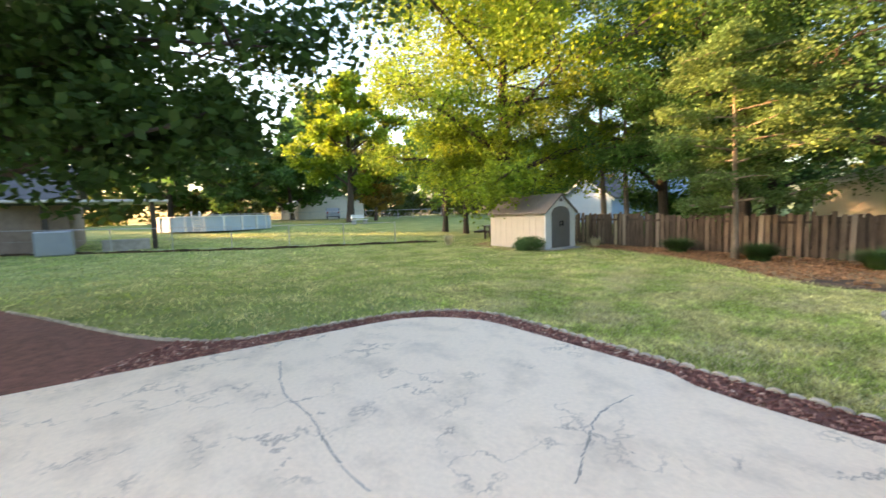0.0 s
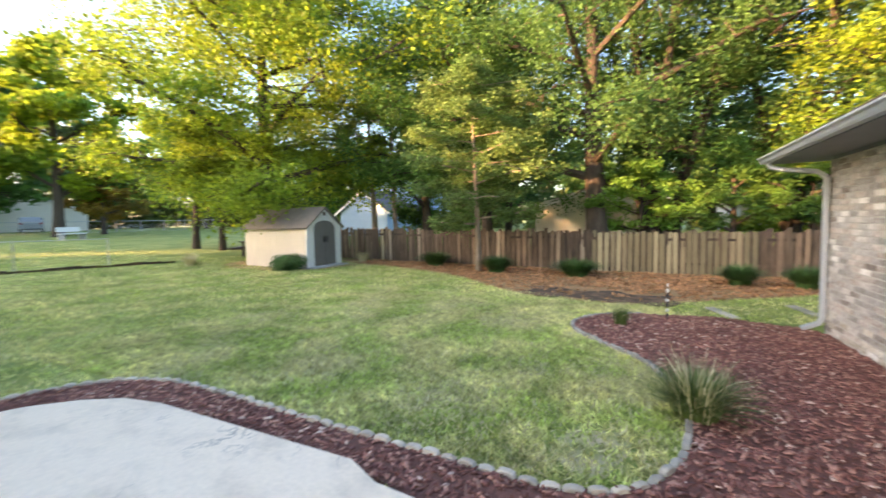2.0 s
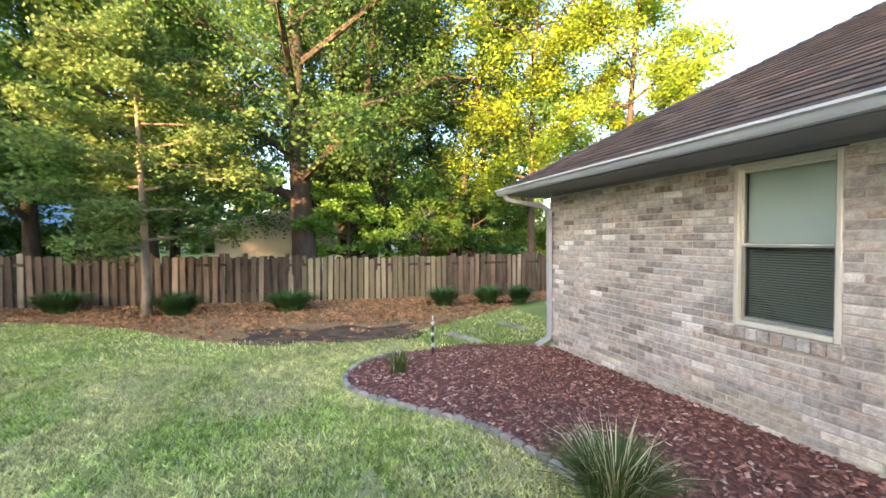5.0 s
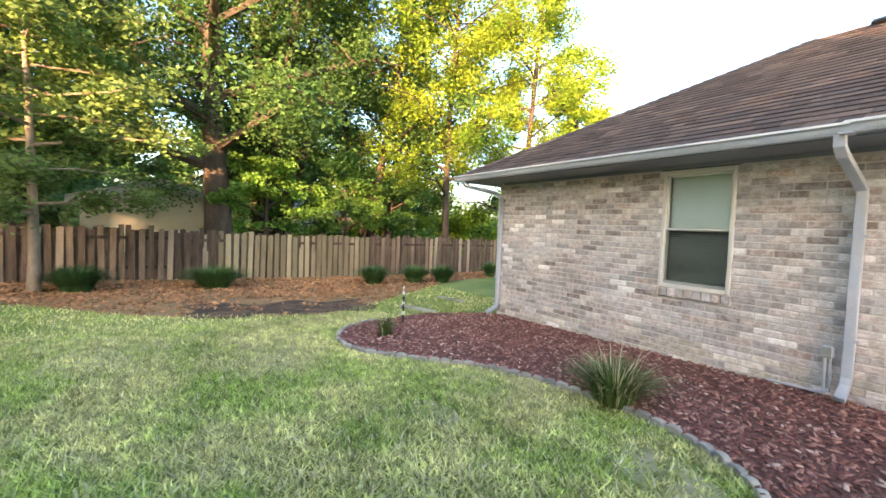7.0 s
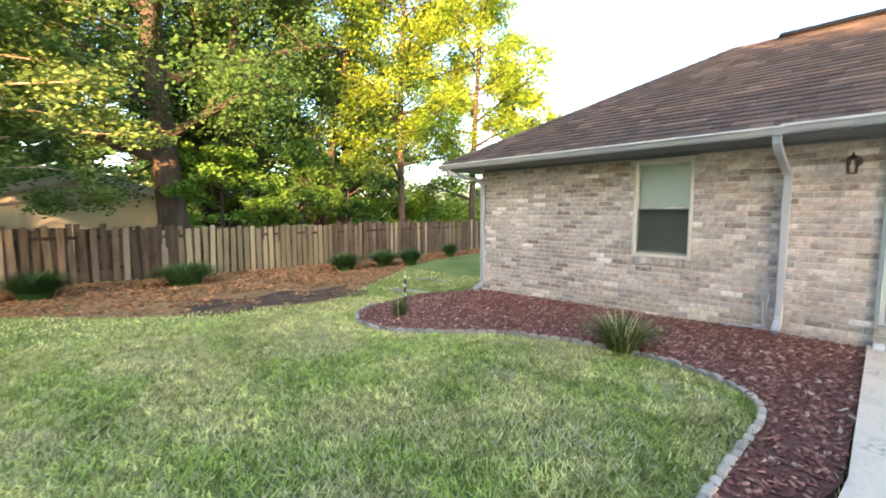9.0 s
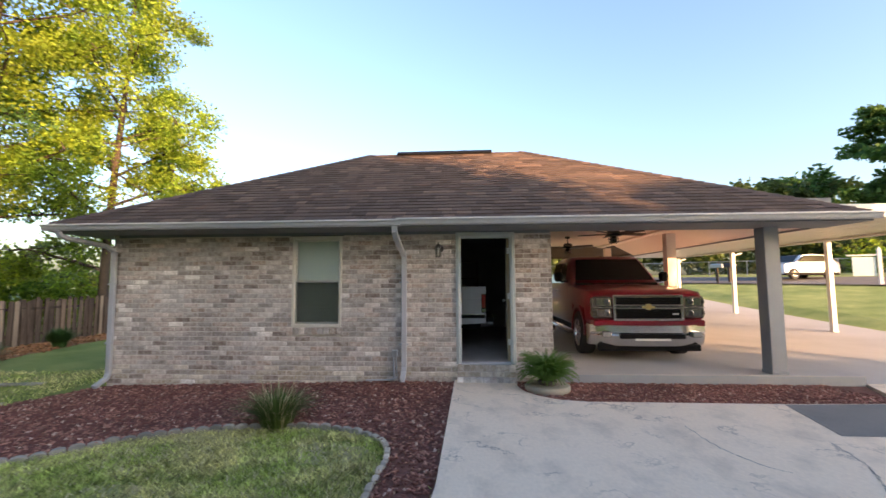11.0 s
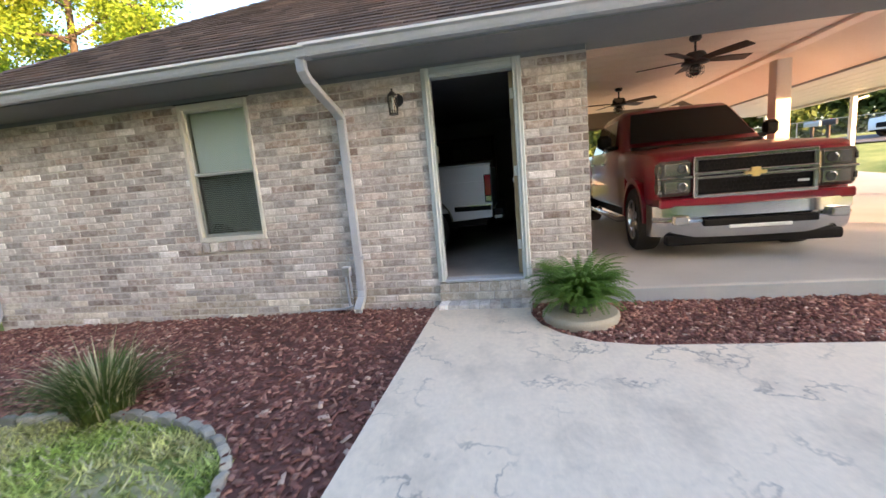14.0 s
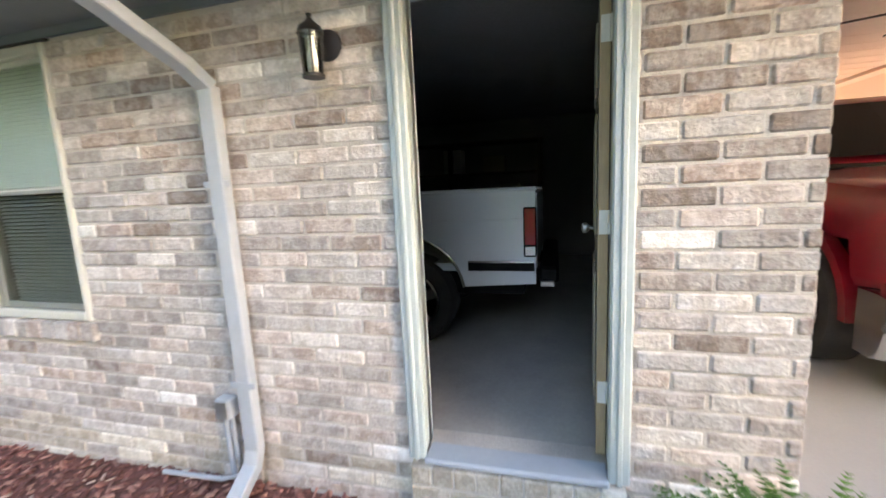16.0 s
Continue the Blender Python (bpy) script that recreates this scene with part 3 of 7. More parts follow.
# planting beds
EDGE = [(9.0, -17.0), (6.9, -15.1), (5.4, -12.5), (4.3, -10.3), (3.6, -9.1), (2.95, -8.45), (2.3, -8.28), (1.2, -8.22), (0.4, -8.12), (-0.35, -7.7), (-0.68, -7.05), (-0.72, -6.2), (-0.66, -5.2),
        (-0.62, -4.3), (-0.6, -3.5), (-0.58, -2.95), (-0.68, -2.55), (-0.95, -2.3), (-1.4, -2.12), (-2.1, -2.06), (-2.8, -2.15), (-3.5, -2.42), (-4.1, -2.9),
        (-4.75, -3.38), (-5.4, -3.45), (-6.0, -3.15), (-6.3, -2.75), (-6.45, -2.35)]
BED = [(p.x, p.y) for p in curve_pts(EDGE, 0.25)] + [(-6.6, -1.3), (-6.15, -0.2), (-5.9, 0.0), (-0.06, 0.0), (-0.1, -3.5), (-0.27, -4.2), (-0.28, -6.4), (-0.21, -6.85),
                                                     (-0.02, -7.22), (0.26, -7.53), (0.62, -7.7), (1.05, -7.74), (11.0, -7.74), (12.0, -16.0)]
sheet(BED, 0.035, "ground_mulch_bed", M_MULCH, "red-brown bark mulch bed curving beside the brick house", "mulch bed", 0.1, 0.5)
BED2 = [(0.92, -0.02), (0.92, -0.42), (0.99, -0.66), (1.14, -0.88), (1.38, -1.06), (1.72, -1.14), (4.15, -1.14), (5.66, -1.06), (6.1, -0.07), (1.5, -0.07), (1.5, -0.02)]
sheet(BED2, 0.05, "ground_mulch_strip", M_MULCH, "red-brown mulch strip in front of the carport slab", "mulch bed", 0.1, 0.5)
BED3 = [(7.2, -0.06), (10.5, -0.06), (10.8, -1.0), (7.6, -1.0)]
sheet(BED3, 0.1, "ground_mulch_corner", M_MULCH, "dark mulch bed beside the driveway", "mulch bed", 0.08, 0.5)


def chips(name, poly, count, lift, label, seed, lo=0.024, hi=0.074):
    """Bark chips: small thin slabs lying at all angles."""
    rng = np.random.default_rng(seed)
    xs, ys = [p[0] for p in poly], [p[1] for p in poly]
    px, py = rng.uniform(min(xs), max(xs), count * 9), rng.uniform(min(ys), max(ys), count * 9)
    ok = inside(px, py, poly) & (np.hypot(px + 1.5, py + 3.0) < 7.6)
    px, py = px[ok][:count], py[ok][:count]
    n = len(px)
    pz = np.array([ground_z(a, b) for a, b in zip(px, py)]) + lift + rng.random(n) * 0.012
    a = rng.random(n) * 2 * np.pi
    u = np.stack([np.cos(a), np.sin(a), rng.normal(0, 0.28, n)], 1)
    w = np.cross(u, np.stack([rng.normal(0, 0.3, n), rng.normal(0, 0.3, n), np.ones(n)], 1))
    w /= np.linalg.norm(w, axis=1)[:, None]
    t = np.cross(w, u)
    ln, wd = rng.uniform(lo, hi, n)[:, None] * 0.5, rng.uniform(lo * 0.5, hi * 0.5, n)[:, None] * 0.5
    c = np.stack([px, py, pz], 1)
    th = t * 0.004
    corners = [c - u * ln - w * wd * 0.7, c + u * ln * 0.8 - w * wd, c + u * ln + w * wd * 0.6, c - u * ln * 0.7 + w * wd]
    v = np.stack([k - th for k in corners] + [k + th for k in corners], 1).reshape(-1, 3)
    f = np.array([(4, 5, 6, 7), (0, 1, 5, 4), (1, 2, 6, 5), (2, 3, 7, 6), (3, 0, 4, 7)])
    faces = (f[None] + (np.arange(n) * 8)[:, None, None]).reshape(-1)
    me = bpy.data.meshes.new(name)
    me.vertices.add(n * 8), me.vertices.foreach_set("co", v.astype(np.float32).ravel())
    me.loops.add(n * 20), me.loops.foreach_set("vertex_index", faces.astype(np.int32))
    me.polygons.add(n * 5), me.polygons.foreach_set("loop_start", np.arange(0, n * 20, 4, dtype=np.int32))
    me.update(calc_edges=True)
    me.materials.append(M_CHIP)
    return tagged(new(name, me), label, "mulch", "", "stuff")


chips("bark_chips", BED, 24000, 0.04, "loose red-brown bark chips covering the bed", 3)
chips("bark_chips", BED2, 6500, 0.055, "loose red-brown bark chips before the carport", 4, 0.02, 0.058)

# leaf litter along the fence
STRAW = [(-13.8, 13.0), (-12.9, 12.0), (-12.3, 6.0), (-11.4, 2.6), (-9.9, 0.6), (-9.0, -0.7), (-8.0, -2.0), (-7.4, -3.0), (-7.9, -4.4), (-8.3, -5.6), (-9.2, -6.6), (-10.2, -7.6), (-11.2, -9.3), (-12.0, -11.5),
         (-12.4, -13.6), (-13.85, -13.8)]
sheet([(p.x, p.y) for p in curve_pts(STRAW, 0.4, True)], 0.012, "ground_leaf_litter", M_STRAW, "brown fallen leaves and straw along the fence", "leaf litter", 0.08, 1.0)
sheet([(p.x, p.y) for p in curve_pts([(-9.2, -5.2), (-8.6, -5.0), (-8.1, -5.3), (-7.75, -4.5), (-7.9, -3.9), (-7.55, -3.3), (-7.7, -2.6), (-7.5, -2.1), (-8.0, -1.7), (-8.5, -1.9), (-9.0, -1.6), (-8.8, -2.6), (-9.3, -3.1), (-8.9, -3.9), (-9.4, -4.5)], 0.2, True)], 0.02, "ground_burnt_patch", M_ASH, "dark bare scorched patch of soil", "soil", 0.05, 1.0)
sheet([(p.x, p.y) for p in curve_pts([(-10.0, -18.6), (-9.2, -17.2), (-9.1, -15.0), (-9.6, -13.7), (-11.0, -13.3), (-12.2, -13.4), (-12.6, -18.4)], 0.3, True)], 0.014, "ground_shed_litter", M_STRAW, "brown straw mulch round the shed", "leaf litter", 0.06, 1.0)
for k, (cx, cy, r) in enumerate([(-2.75, -3.55, 0.26), (-1.2, -2.75, 0.36)]):
    blob = [(cx + r * math.cos(a) * (1 + 0.25 * math.sin(3 * a + k)), cy + r * 0.8 * math.sin(a) * (1 + 0.2 * math.cos(2 * a + k))) for a in np.arange(0, 6.28, 0.35)]
    sheet(blob, 0.003, "ground_bare_spot", M_BARE, "bare sandy spot worn into the lawn", "soil", 0.02, 1.0)
seam = curve_pts([(12.0, -30.0), (4.6, -26.4), (-1.0, -23.6), (-9.0, -20.6)], 0.5)
m = Mesh()
for a, b in zip(seam, seam[1:]):
    za, zb = ground_z(a.x, a.y), ground_z(b.x, b.y)
    h = 0.10 + 0.03 * math.sin(a.x * 3.1)
    m.add([(a.x, a.y, za - 0.02), (b.x, b.y, zb - 0.02), (b.x, b.y + 0.05, zb + h), (a.x, a.y + 0.05, za + h), (a.x, a.y - 0.5, za + 0.02), (b.x, b.y - 0.5, zb + 0.02)], [(0, 1, 2, 3), (3, 2, 5, 4)])
tagged(part("ground_lawn_seam", m, M_ASH, fix=False), "dark ragged seam between two mown lawns", "soil", "", "structure")


# ---- edging ----
def build_edging():
    top = thing("garden_edging", "scalloped pale concrete edging stones round the mulch bed", "edging", kind="structure")
    rnd = random.Random(5)
    meshes = []
    for k in range(5):
        w, h, d = 0.128 + 0.01 * k / 4, 0.062 + 0.01 * rnd.random(), 0.055
        mm = Mesh()
        prof = [(-w / 2, -0.06)] + [(w / 2 * math.cos(a), h - 0.03 + 0.03 * math.sin(a)) for a in np.linspace(math.pi, 0, 6)] + [(w / 2, -0.06)]
        n = len(prof)
        for yy, s in ((-d / 2, 0.9), (-d / 2 + 0.01, 1.0), (d / 2 - 0.01, 1.0), (d / 2, 0.9)):
            mm.v += [(x * s, yy, z if z < 0 else z * (0.93 + 0.07 * (s == 1.0))) for x, z in prof]
        for j in range(3):
            mm.f += [(j * n + i, j * n + (i + 1) % n, (j + 1) * n + (i + 1) % n, (j + 1) * n + i) for i in range(n)]
        mm.f += [tuple(reversed(range(n))), tuple(range(3 * n, 4 * n))]
        meshes.append((mm.data("edging_stone", M_STONE), mm.data("edging_stone", M_STONE_LIT)))
    line = curve_pts(EDGE, 0.142)
    for a, b in zip(line, line[1:]):
        if a.y < -13.5:
            continue
        d = b - a
        ob = part("edging_stone", meshes[rnd.randrange(5)][1 if a.x > -0.85 else 0], None, top)
        ob.matrix_basis = pose(a.x + d.x / 2, a.y + d.y / 2, ground_z(a.x, a.y) + rnd.uniform(-0.006, 0.012), rnd.uniform(-5, 5), rnd.uniform(-3, 3), math.degrees(math.atan2(d.y, d.x)) + rnd.uniform(-5, 5))


build_edging()

# ---- house ----
WX0, WX1, WT = -6.0, 1.53, 2.42
WIN = (-2.79, -1.94, 0.83, 2.35)
DOOR = (0.0, 0.9, 0.25, 2.35)
M_WALLSIDE = M_BRICK_I


def build_front_wall():
    m = Mesh()
    f = 0.009
    for x0, x1, z0, z1 in ((WX0, WIN[0], -0.4, WT), (WIN[0], WIN[1], -0.4, WIN[2]), (WIN[0], WIN[1], WIN[3], WT), (WIN[1], DOOR[0], -0.4, WT),
                           (DOOR[0], DOOR[1], -0.4, DOOR[2]), (DOOR[0], DOOR[1], DOOR[3], WT), (DOOR[1], WX1 - 0.01, -0.4, WT)):
        m.box(x0, x1, f, 0.22, z0, z1)
    return tagged(part("wall_front", m, M_MORTAR), "tumbled tan and grey brick wall of the house", "wall", "", "structure")


wall_front = build_front_wall()
m = Mesh().box(WX0, WX0 + 0.2, 0.23, 8.0, -0.4, WT)
tagged(part("wall_west", m, M_MORTAR), "plain brick end wall of the house", "wall", "", "structure")
m = Mesh().box(WX0, WX1, 8.0, 8.2, -0.4, WT)
tagged(part("wall_rear", m, M_MORTAR), "plain brick rear wall of the house", "wall", "", "structure")
m = Mesh().box(WX1 - 0.2, WX1, 0.225, 8.0, -0.4, 2.8)
tagged(part("wall_carport_side", m, M_BRICK_I), "brick wall between garage and carport", "wall", "", "structure")

# garage room behind the door
m = Mesh().box(-5.8, WX1 - 0.2, 0.222, 8.0, 0.05, 0.25)
tagged(part("floor_garage", m, M_GARFLOOR), "grey concrete garage floor", "floor", "", "structure")
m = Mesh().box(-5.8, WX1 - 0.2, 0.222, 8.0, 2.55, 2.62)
tagged(part("ceiling_garage", m, M_INT), "garage ceiling with the room's dimness put into its colour", "ceiling", "", "structure")
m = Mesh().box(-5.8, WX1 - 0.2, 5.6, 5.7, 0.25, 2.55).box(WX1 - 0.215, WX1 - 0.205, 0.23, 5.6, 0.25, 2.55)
tagged(part("wall_garage_inner", m, M_INT), "back garage drywall, its colour darkened for the unlit room", "wall", "", "structure")

# roof
EX0, EX1, EY0, EY1, EZ = -6.58, 5.92, -0.62, 10.4, 2.53
RX0, RX1, RY, RZ = -2.15, 1.42, 2.9, 4.64


def build_roof():
    m = Mesh()
    a, b, c, d, e, f = (EX0, EY0, EZ), (EX1, EY0, EZ), (EX1, EY1, EZ), (EX0, EY1, EZ), (RX0, RY, RZ), (RX1, RY, RZ)
    m.add([a, b, c, d, e, f], [(0, 1, 5, 4), (1, 2, 5), (2, 3, 4, 5), (3, 0, 4)])
    lo = [(p[0], p[1], p[2] - 0.05) for p in (a, b, c, d)]
    m.add(lo + [a, b, c, d], [(0, 1, 5, 4), (1, 2, 6, 5), (2, 3, 7, 6), (3, 0, 4, 7)])
    roof = tagged(part("roof", m, M_SHING_I, fix=False), "brown asphalt shingle hip roof with a black ridge vent", "roof", "", "structure")
    v = Mesh().prism([(RY - 0.16, RZ - 0.06), (RY, RZ + 0.02), (RY + 0.16, RZ - 0.06), (RY + 0.16, RZ - 0.02), (RY, RZ + 0.07), (RY - 0.16, RZ - 0.02)], 0, -1.5, 0.74)
    part("ridge_vent", v, M_PLASTIC, roof, "black ridge vent")
    cap = Mesh()
    for p, q in (((EX0, EY0, EZ), (RX0, RY, RZ)), ((EX1, EY0, EZ), (RX1, RY, RZ))):
        p, q = Vector(p), Vector(q)
        n = 34
        for i in range(n):
            s, t = p.lerp(q, i / n), p.lerp(q, (i + 1.12) / n)
            dr = (q - p).normalized()
            sd = Vector((-dr.y, dr.x, 0)).normalized() * 0.13
            up = Vector((0, 0, 0.03))
            cap.add([s - sd - up * 1.2, s + up * 1.1, s + sd - up * 1.2, t - sd - up * 1.6, t + up * 0.6, t + sd - up * 1.6], [(0, 1, 4, 3), (1, 2, 5, 4)])
    part("hip_cap", cap, M_SHING_I, roof, "overlapping hip cap shingles", fix=False)
    return roof


roof = build_roof()
m = Mesh().box(EX0, EX1, EY0, 0.0, 2.405, 2.42).box(EX0, WX0, 0.0, EY1, 2.405, 2.42).box(WX1, EX1, 0.0, 0.22, 2.405, 2.42)
tagged(part("soffit", m, M_SOFFIT), "dark grey painted soffit under the eaves", "soffit", "", "structure")
m = Mesh().box(EX0, EX1, EY0, EY0 + 0.02, 2.421, 2.5).box(EX0, EX0 + 0.02, EY0 + 0.02, EY1, 2.421, 2.5).box(EX1 - 0.02, EX1, EY0 + 0.02, EY1, 2.421, 2.5)
tagged(part("fascia", m, M_TRIM), "grey painted fascia board", "fascia", "", "structure")
m = Mesh().box(-5.9, WX1 - 0.02, -0.02, -0.002, 2.36, 2.404)
tagged(part("trim_frieze", m, M_SOFFIT), "narrow grey trim above the brick", "trim", "", "structure")


def build_gutter():
    """A long eaves gutter with an ogee front."""
    g = thing("gutter", "grey aluminium rain gutter along the eave", "gutter")
    prof = [(-0.624, 2.52), (-0.624, 2.43), (-0.70, 2.43), (-0.715, 2.455), (-0.725, 2.49), (-0.745, 2.505), (-0.745, 2.525), (-0.735, 2.525), (-0.735, 2.51), (-0.71, 2.49), (-0.70, 2.455), (-0.69, 2.442), (-0.636, 2.442), (-0.636, 2.52)]
    part("trough", Mesh().prism(prof, 0, -0.9, EX1 + 0.05), M_GUTTER, g)
    p2 = [(y + 0.004, z - 0.012) for y, z in prof]
    part("trough", Mesh().prism(p2, 0, EX0 - 0.03, -0.86), M_GUTTER, g)
    # White strip added along the top front edge of both troughs.
    part("lip", Mesh().box(-0.9, EX1 + 0.05, -0.752, -0.7455, 2.504, 2.527, 0.002), M_WHITE, g, "white strip along the top front edge")
    part("lip", Mesh().box(EX0 - 0.03, -0.86, -0.748, -0.7415, 2.492, 2.515, 0.002), M_WHITE, g, "white strip along the top front edge")
    part("joint_band", Mesh().box(-0.93, -0.84, -0.752, -0.62, 2.415, 2.43, 0.003), M_GUTTER, g)
    return g


build_gutter()


def downspout(label, pts, w=0.085, d=0.06):
    """A ribbed rectangular pipe along pts, with two elbows and a kick-out shoe."""
    t = thing("downspout", label, "downspout", group="downspouts of the house")
    def run(p, name):
        m = Mesh()
        p = [Vector(q) for q in p]
        rings = []
        for i, q in enumerate(p):
            dr = (p[min(i + 1, len(p) - 1)] - p[max(i - 1, 0)]).normalized()
            side = Vector((1, 0, 0)) if abs(dr.x) < 0.9 else Vector((0, 1, 0))
            side = (side - dr * side.dot(dr)).normalized()
            nn = dr.cross(side)
            sh = [(-1, -0.8), (-0.85, -1), (-0.3, -1), (-0.2, -0.86), (0.2, -0.86), (0.3, -1), (0.85, -1), (1, -0.8), (1, 0.8), (0.85, 1), (-0.85, 1), (-1, 0.8)]
            rings.append([q + side * a * w / 2 + nn * b * d / 2 for a, b in sh])
        n = 12
        for r in rings:
            m.v += [tuple(q) for q in r]
        for i in range(len(rings) - 1):
            m.f += [(i * n + k, i * n + (k + 1) % n, (i + 1) * n + (k + 1) % n, (i + 1) * n + k) for k in range(n)]
        part(name, m, M_GUTTER, t, smooth=False)
    run(pts[:5], "upper_elbow")
    run([pts[4], pts[5]], "pipe")
    run(pts[5:], "shoe")
    for z in (0.55, 1.55):
        part("strap", Mesh().box(pts[5][0] - w / 2 - 0.03, pts[5][0] + w / 2 + 0.03, pts[5][1] - d / 2 - 0.004, pts[5][1] - d / 2 + 0.001, z, z + 0.03, 0.001), M_GUTTER, t)
    return t


downspout("grey aluminium downspout on the brick wall by the door", [(-0.93, -0.67, 2.44), (-0.93, -0.66, 2.33), (-0.92, -0.6, 2.26), (-0.9, -0.16, 2.08), (-0.88, -0.06, 2.0), (-0.88, -0.05, 0.2), (-0.88, -0.08, 0.12), (-0.88, -0.23, 0.02)])
downspout("grey aluminium downspout at the end corner of the house", [(-6.38, -0.66, 2.42), (-6.36, -0.62, 2.34), (-6.3, -0.52, 2.3), (-6.02, -0.14, 2.21), (-5.93, -0.06, 2.12), (-5.93, -0.05, 0.06), (-5.93, -0.09, -0.02), (-5.96, -0.28, -0.12)])


def build_conduit():
    t = thing("conduit", "grey metal conduit and junction box low on the wall", "conduit")
    part("junction_box", Mesh().box(-1.075, -0.985, -0.08, -0.006, 0.36, 0.47, 0.008), M_GUTTER, t)
    part("box_cover", Mesh().box(-1.068, -0.992, -0.086, -0.081, 0.367, 0.463, 0.002), M_STEEL, t)
    part("pipe", Mesh().tube([(-1.05, -0.04, 0.365), (-1.045, -0.04, 0.12), (-1.035, -0.045, 0.0)], 0.015, 8), M_GUTTER, t, smooth=True)
    part("pipe", Mesh().tube([(-1.01, -0.04, 0.365), (-1.0, -0.045, 0.14), (-0.99, -0.05, 0.03), (-1.1, -0.065, 0.0), (-1.5, -0.07, -0.01)], 0.013, 8), M_GUTTER, t, smooth=True)


build_conduit()


def build_window():
    x0, x1, z0, z1 = WIN
    w = tagged(new("window_1"), "cream vinyl double-hung window with closed blinds", "window", "", "structure")
    fr = Mesh().box(x0, x0 + 0.042, -0.012, 0.11, z0, z1, 0.006).box(x1 - 0.042, x1, -0.012, 0.11, z0, z1, 0.006)
    fr.box(x0 + 0.042, x1 - 0.042, -0.012, 0.11, z1 - 0.055, z1, 0.006).box(x0 + 0.042, x1 - 0.042, -0.012, 0.11, z0, z0 + 0.05, 0.006)
    part("window_frame", fr, M_CREAM, w)
    zm = 1.59
    for name, a, b, y in (("upper_sash", zm - 0.02, z1 - 0.055, 0.03), ("lower_sash", z0 + 0.05, zm + 0.022, 0.05)):
        s = Mesh()
        xa, xb = x0 + 0.043, x1 - 0.043
        s.box(xa, xa + 0.024, y, y + 0.03, a, b, 0.003).box(xb - 0.024, xb, y, y + 0.03, a, b, 0.003)
        s.box(xa + 0.024, xb - 0.024, y, y + 0.03, a, a + 0.035, 0.003).box(xa + 0.024, xb - 0.024, y, y + 0.03, b - 0.03, b, 0.003)
        sash = part(name, s, M_CREAM, w)
        p = part("pane", Mesh().add([(xa + 0.024, y + 0.014, a + 0.035), (xb - 0.024, y + 0.014, a + 0.035), (xb - 0.024, y + 0.014, b - 0.03), (xa + 0.024, y + 0.014, b - 0.03)], [(0, 1, 2, 3)]), M_GLASS, sash, fix=False)
        p.visible_shadow = False
    sc = part("insect_screen", Mesh().add([(x0 + 0.06, 0.016, z0 + 0.05), (x1 - 0.06, 0.016, z0 + 0.05), (x1 - 0.06, 0.016, zm), (x0 + 0.06, 0.016, zm)], [(0, 1, 2, 3)]), M_SCREEN, w, "dark insect screen", fix=False)
    sc.visible_shadow = False
    slat = Mesh().box(x0 + 0.05, x1 - 0.05, -0.012, 0.012, -0.001, 0.001)
    sm = slat.data("slat", M_BLIND)
    n = 62
    for i in range(n):
        ob = part("slat", sm, None, w)
        ob.matrix_basis = pose(0, 0.115, z0 + 0.06 + (z1 - z0 - 0.12) * i / (n - 1), 74 if i > n * 0.5 else 32, 0, 0)
    part("head_rail", Mesh().box(x0 + 0.066, x1 - 0.066, 0.095, 0.135, z1 - 0.06, z1 - 0.02, 0.004), M_BLIND, w)
    # Black strip above the frame stands in for the shadow line there.
    part("window_shadow_gap", Mesh().box(x0 - 0.03, x1 + 0.03, -0.016, 0.01, z1 + 0.001, z1 + 0.022, 0.003), M_BLACK, w, "black strip standing for the shadow line above the window")
    xs = np.linspace(x0 - 0.08, x1 + 0.03, 10)
    for a, b in zip(xs, xs[1:]):
        part("sill_brick", Mesh().box(a + 0.005, b - 0.005, -0.035, 0.05, z0 - 0.115, z0 - 0.01, 0.006), M_BRICK, w)
    return w


build_window()


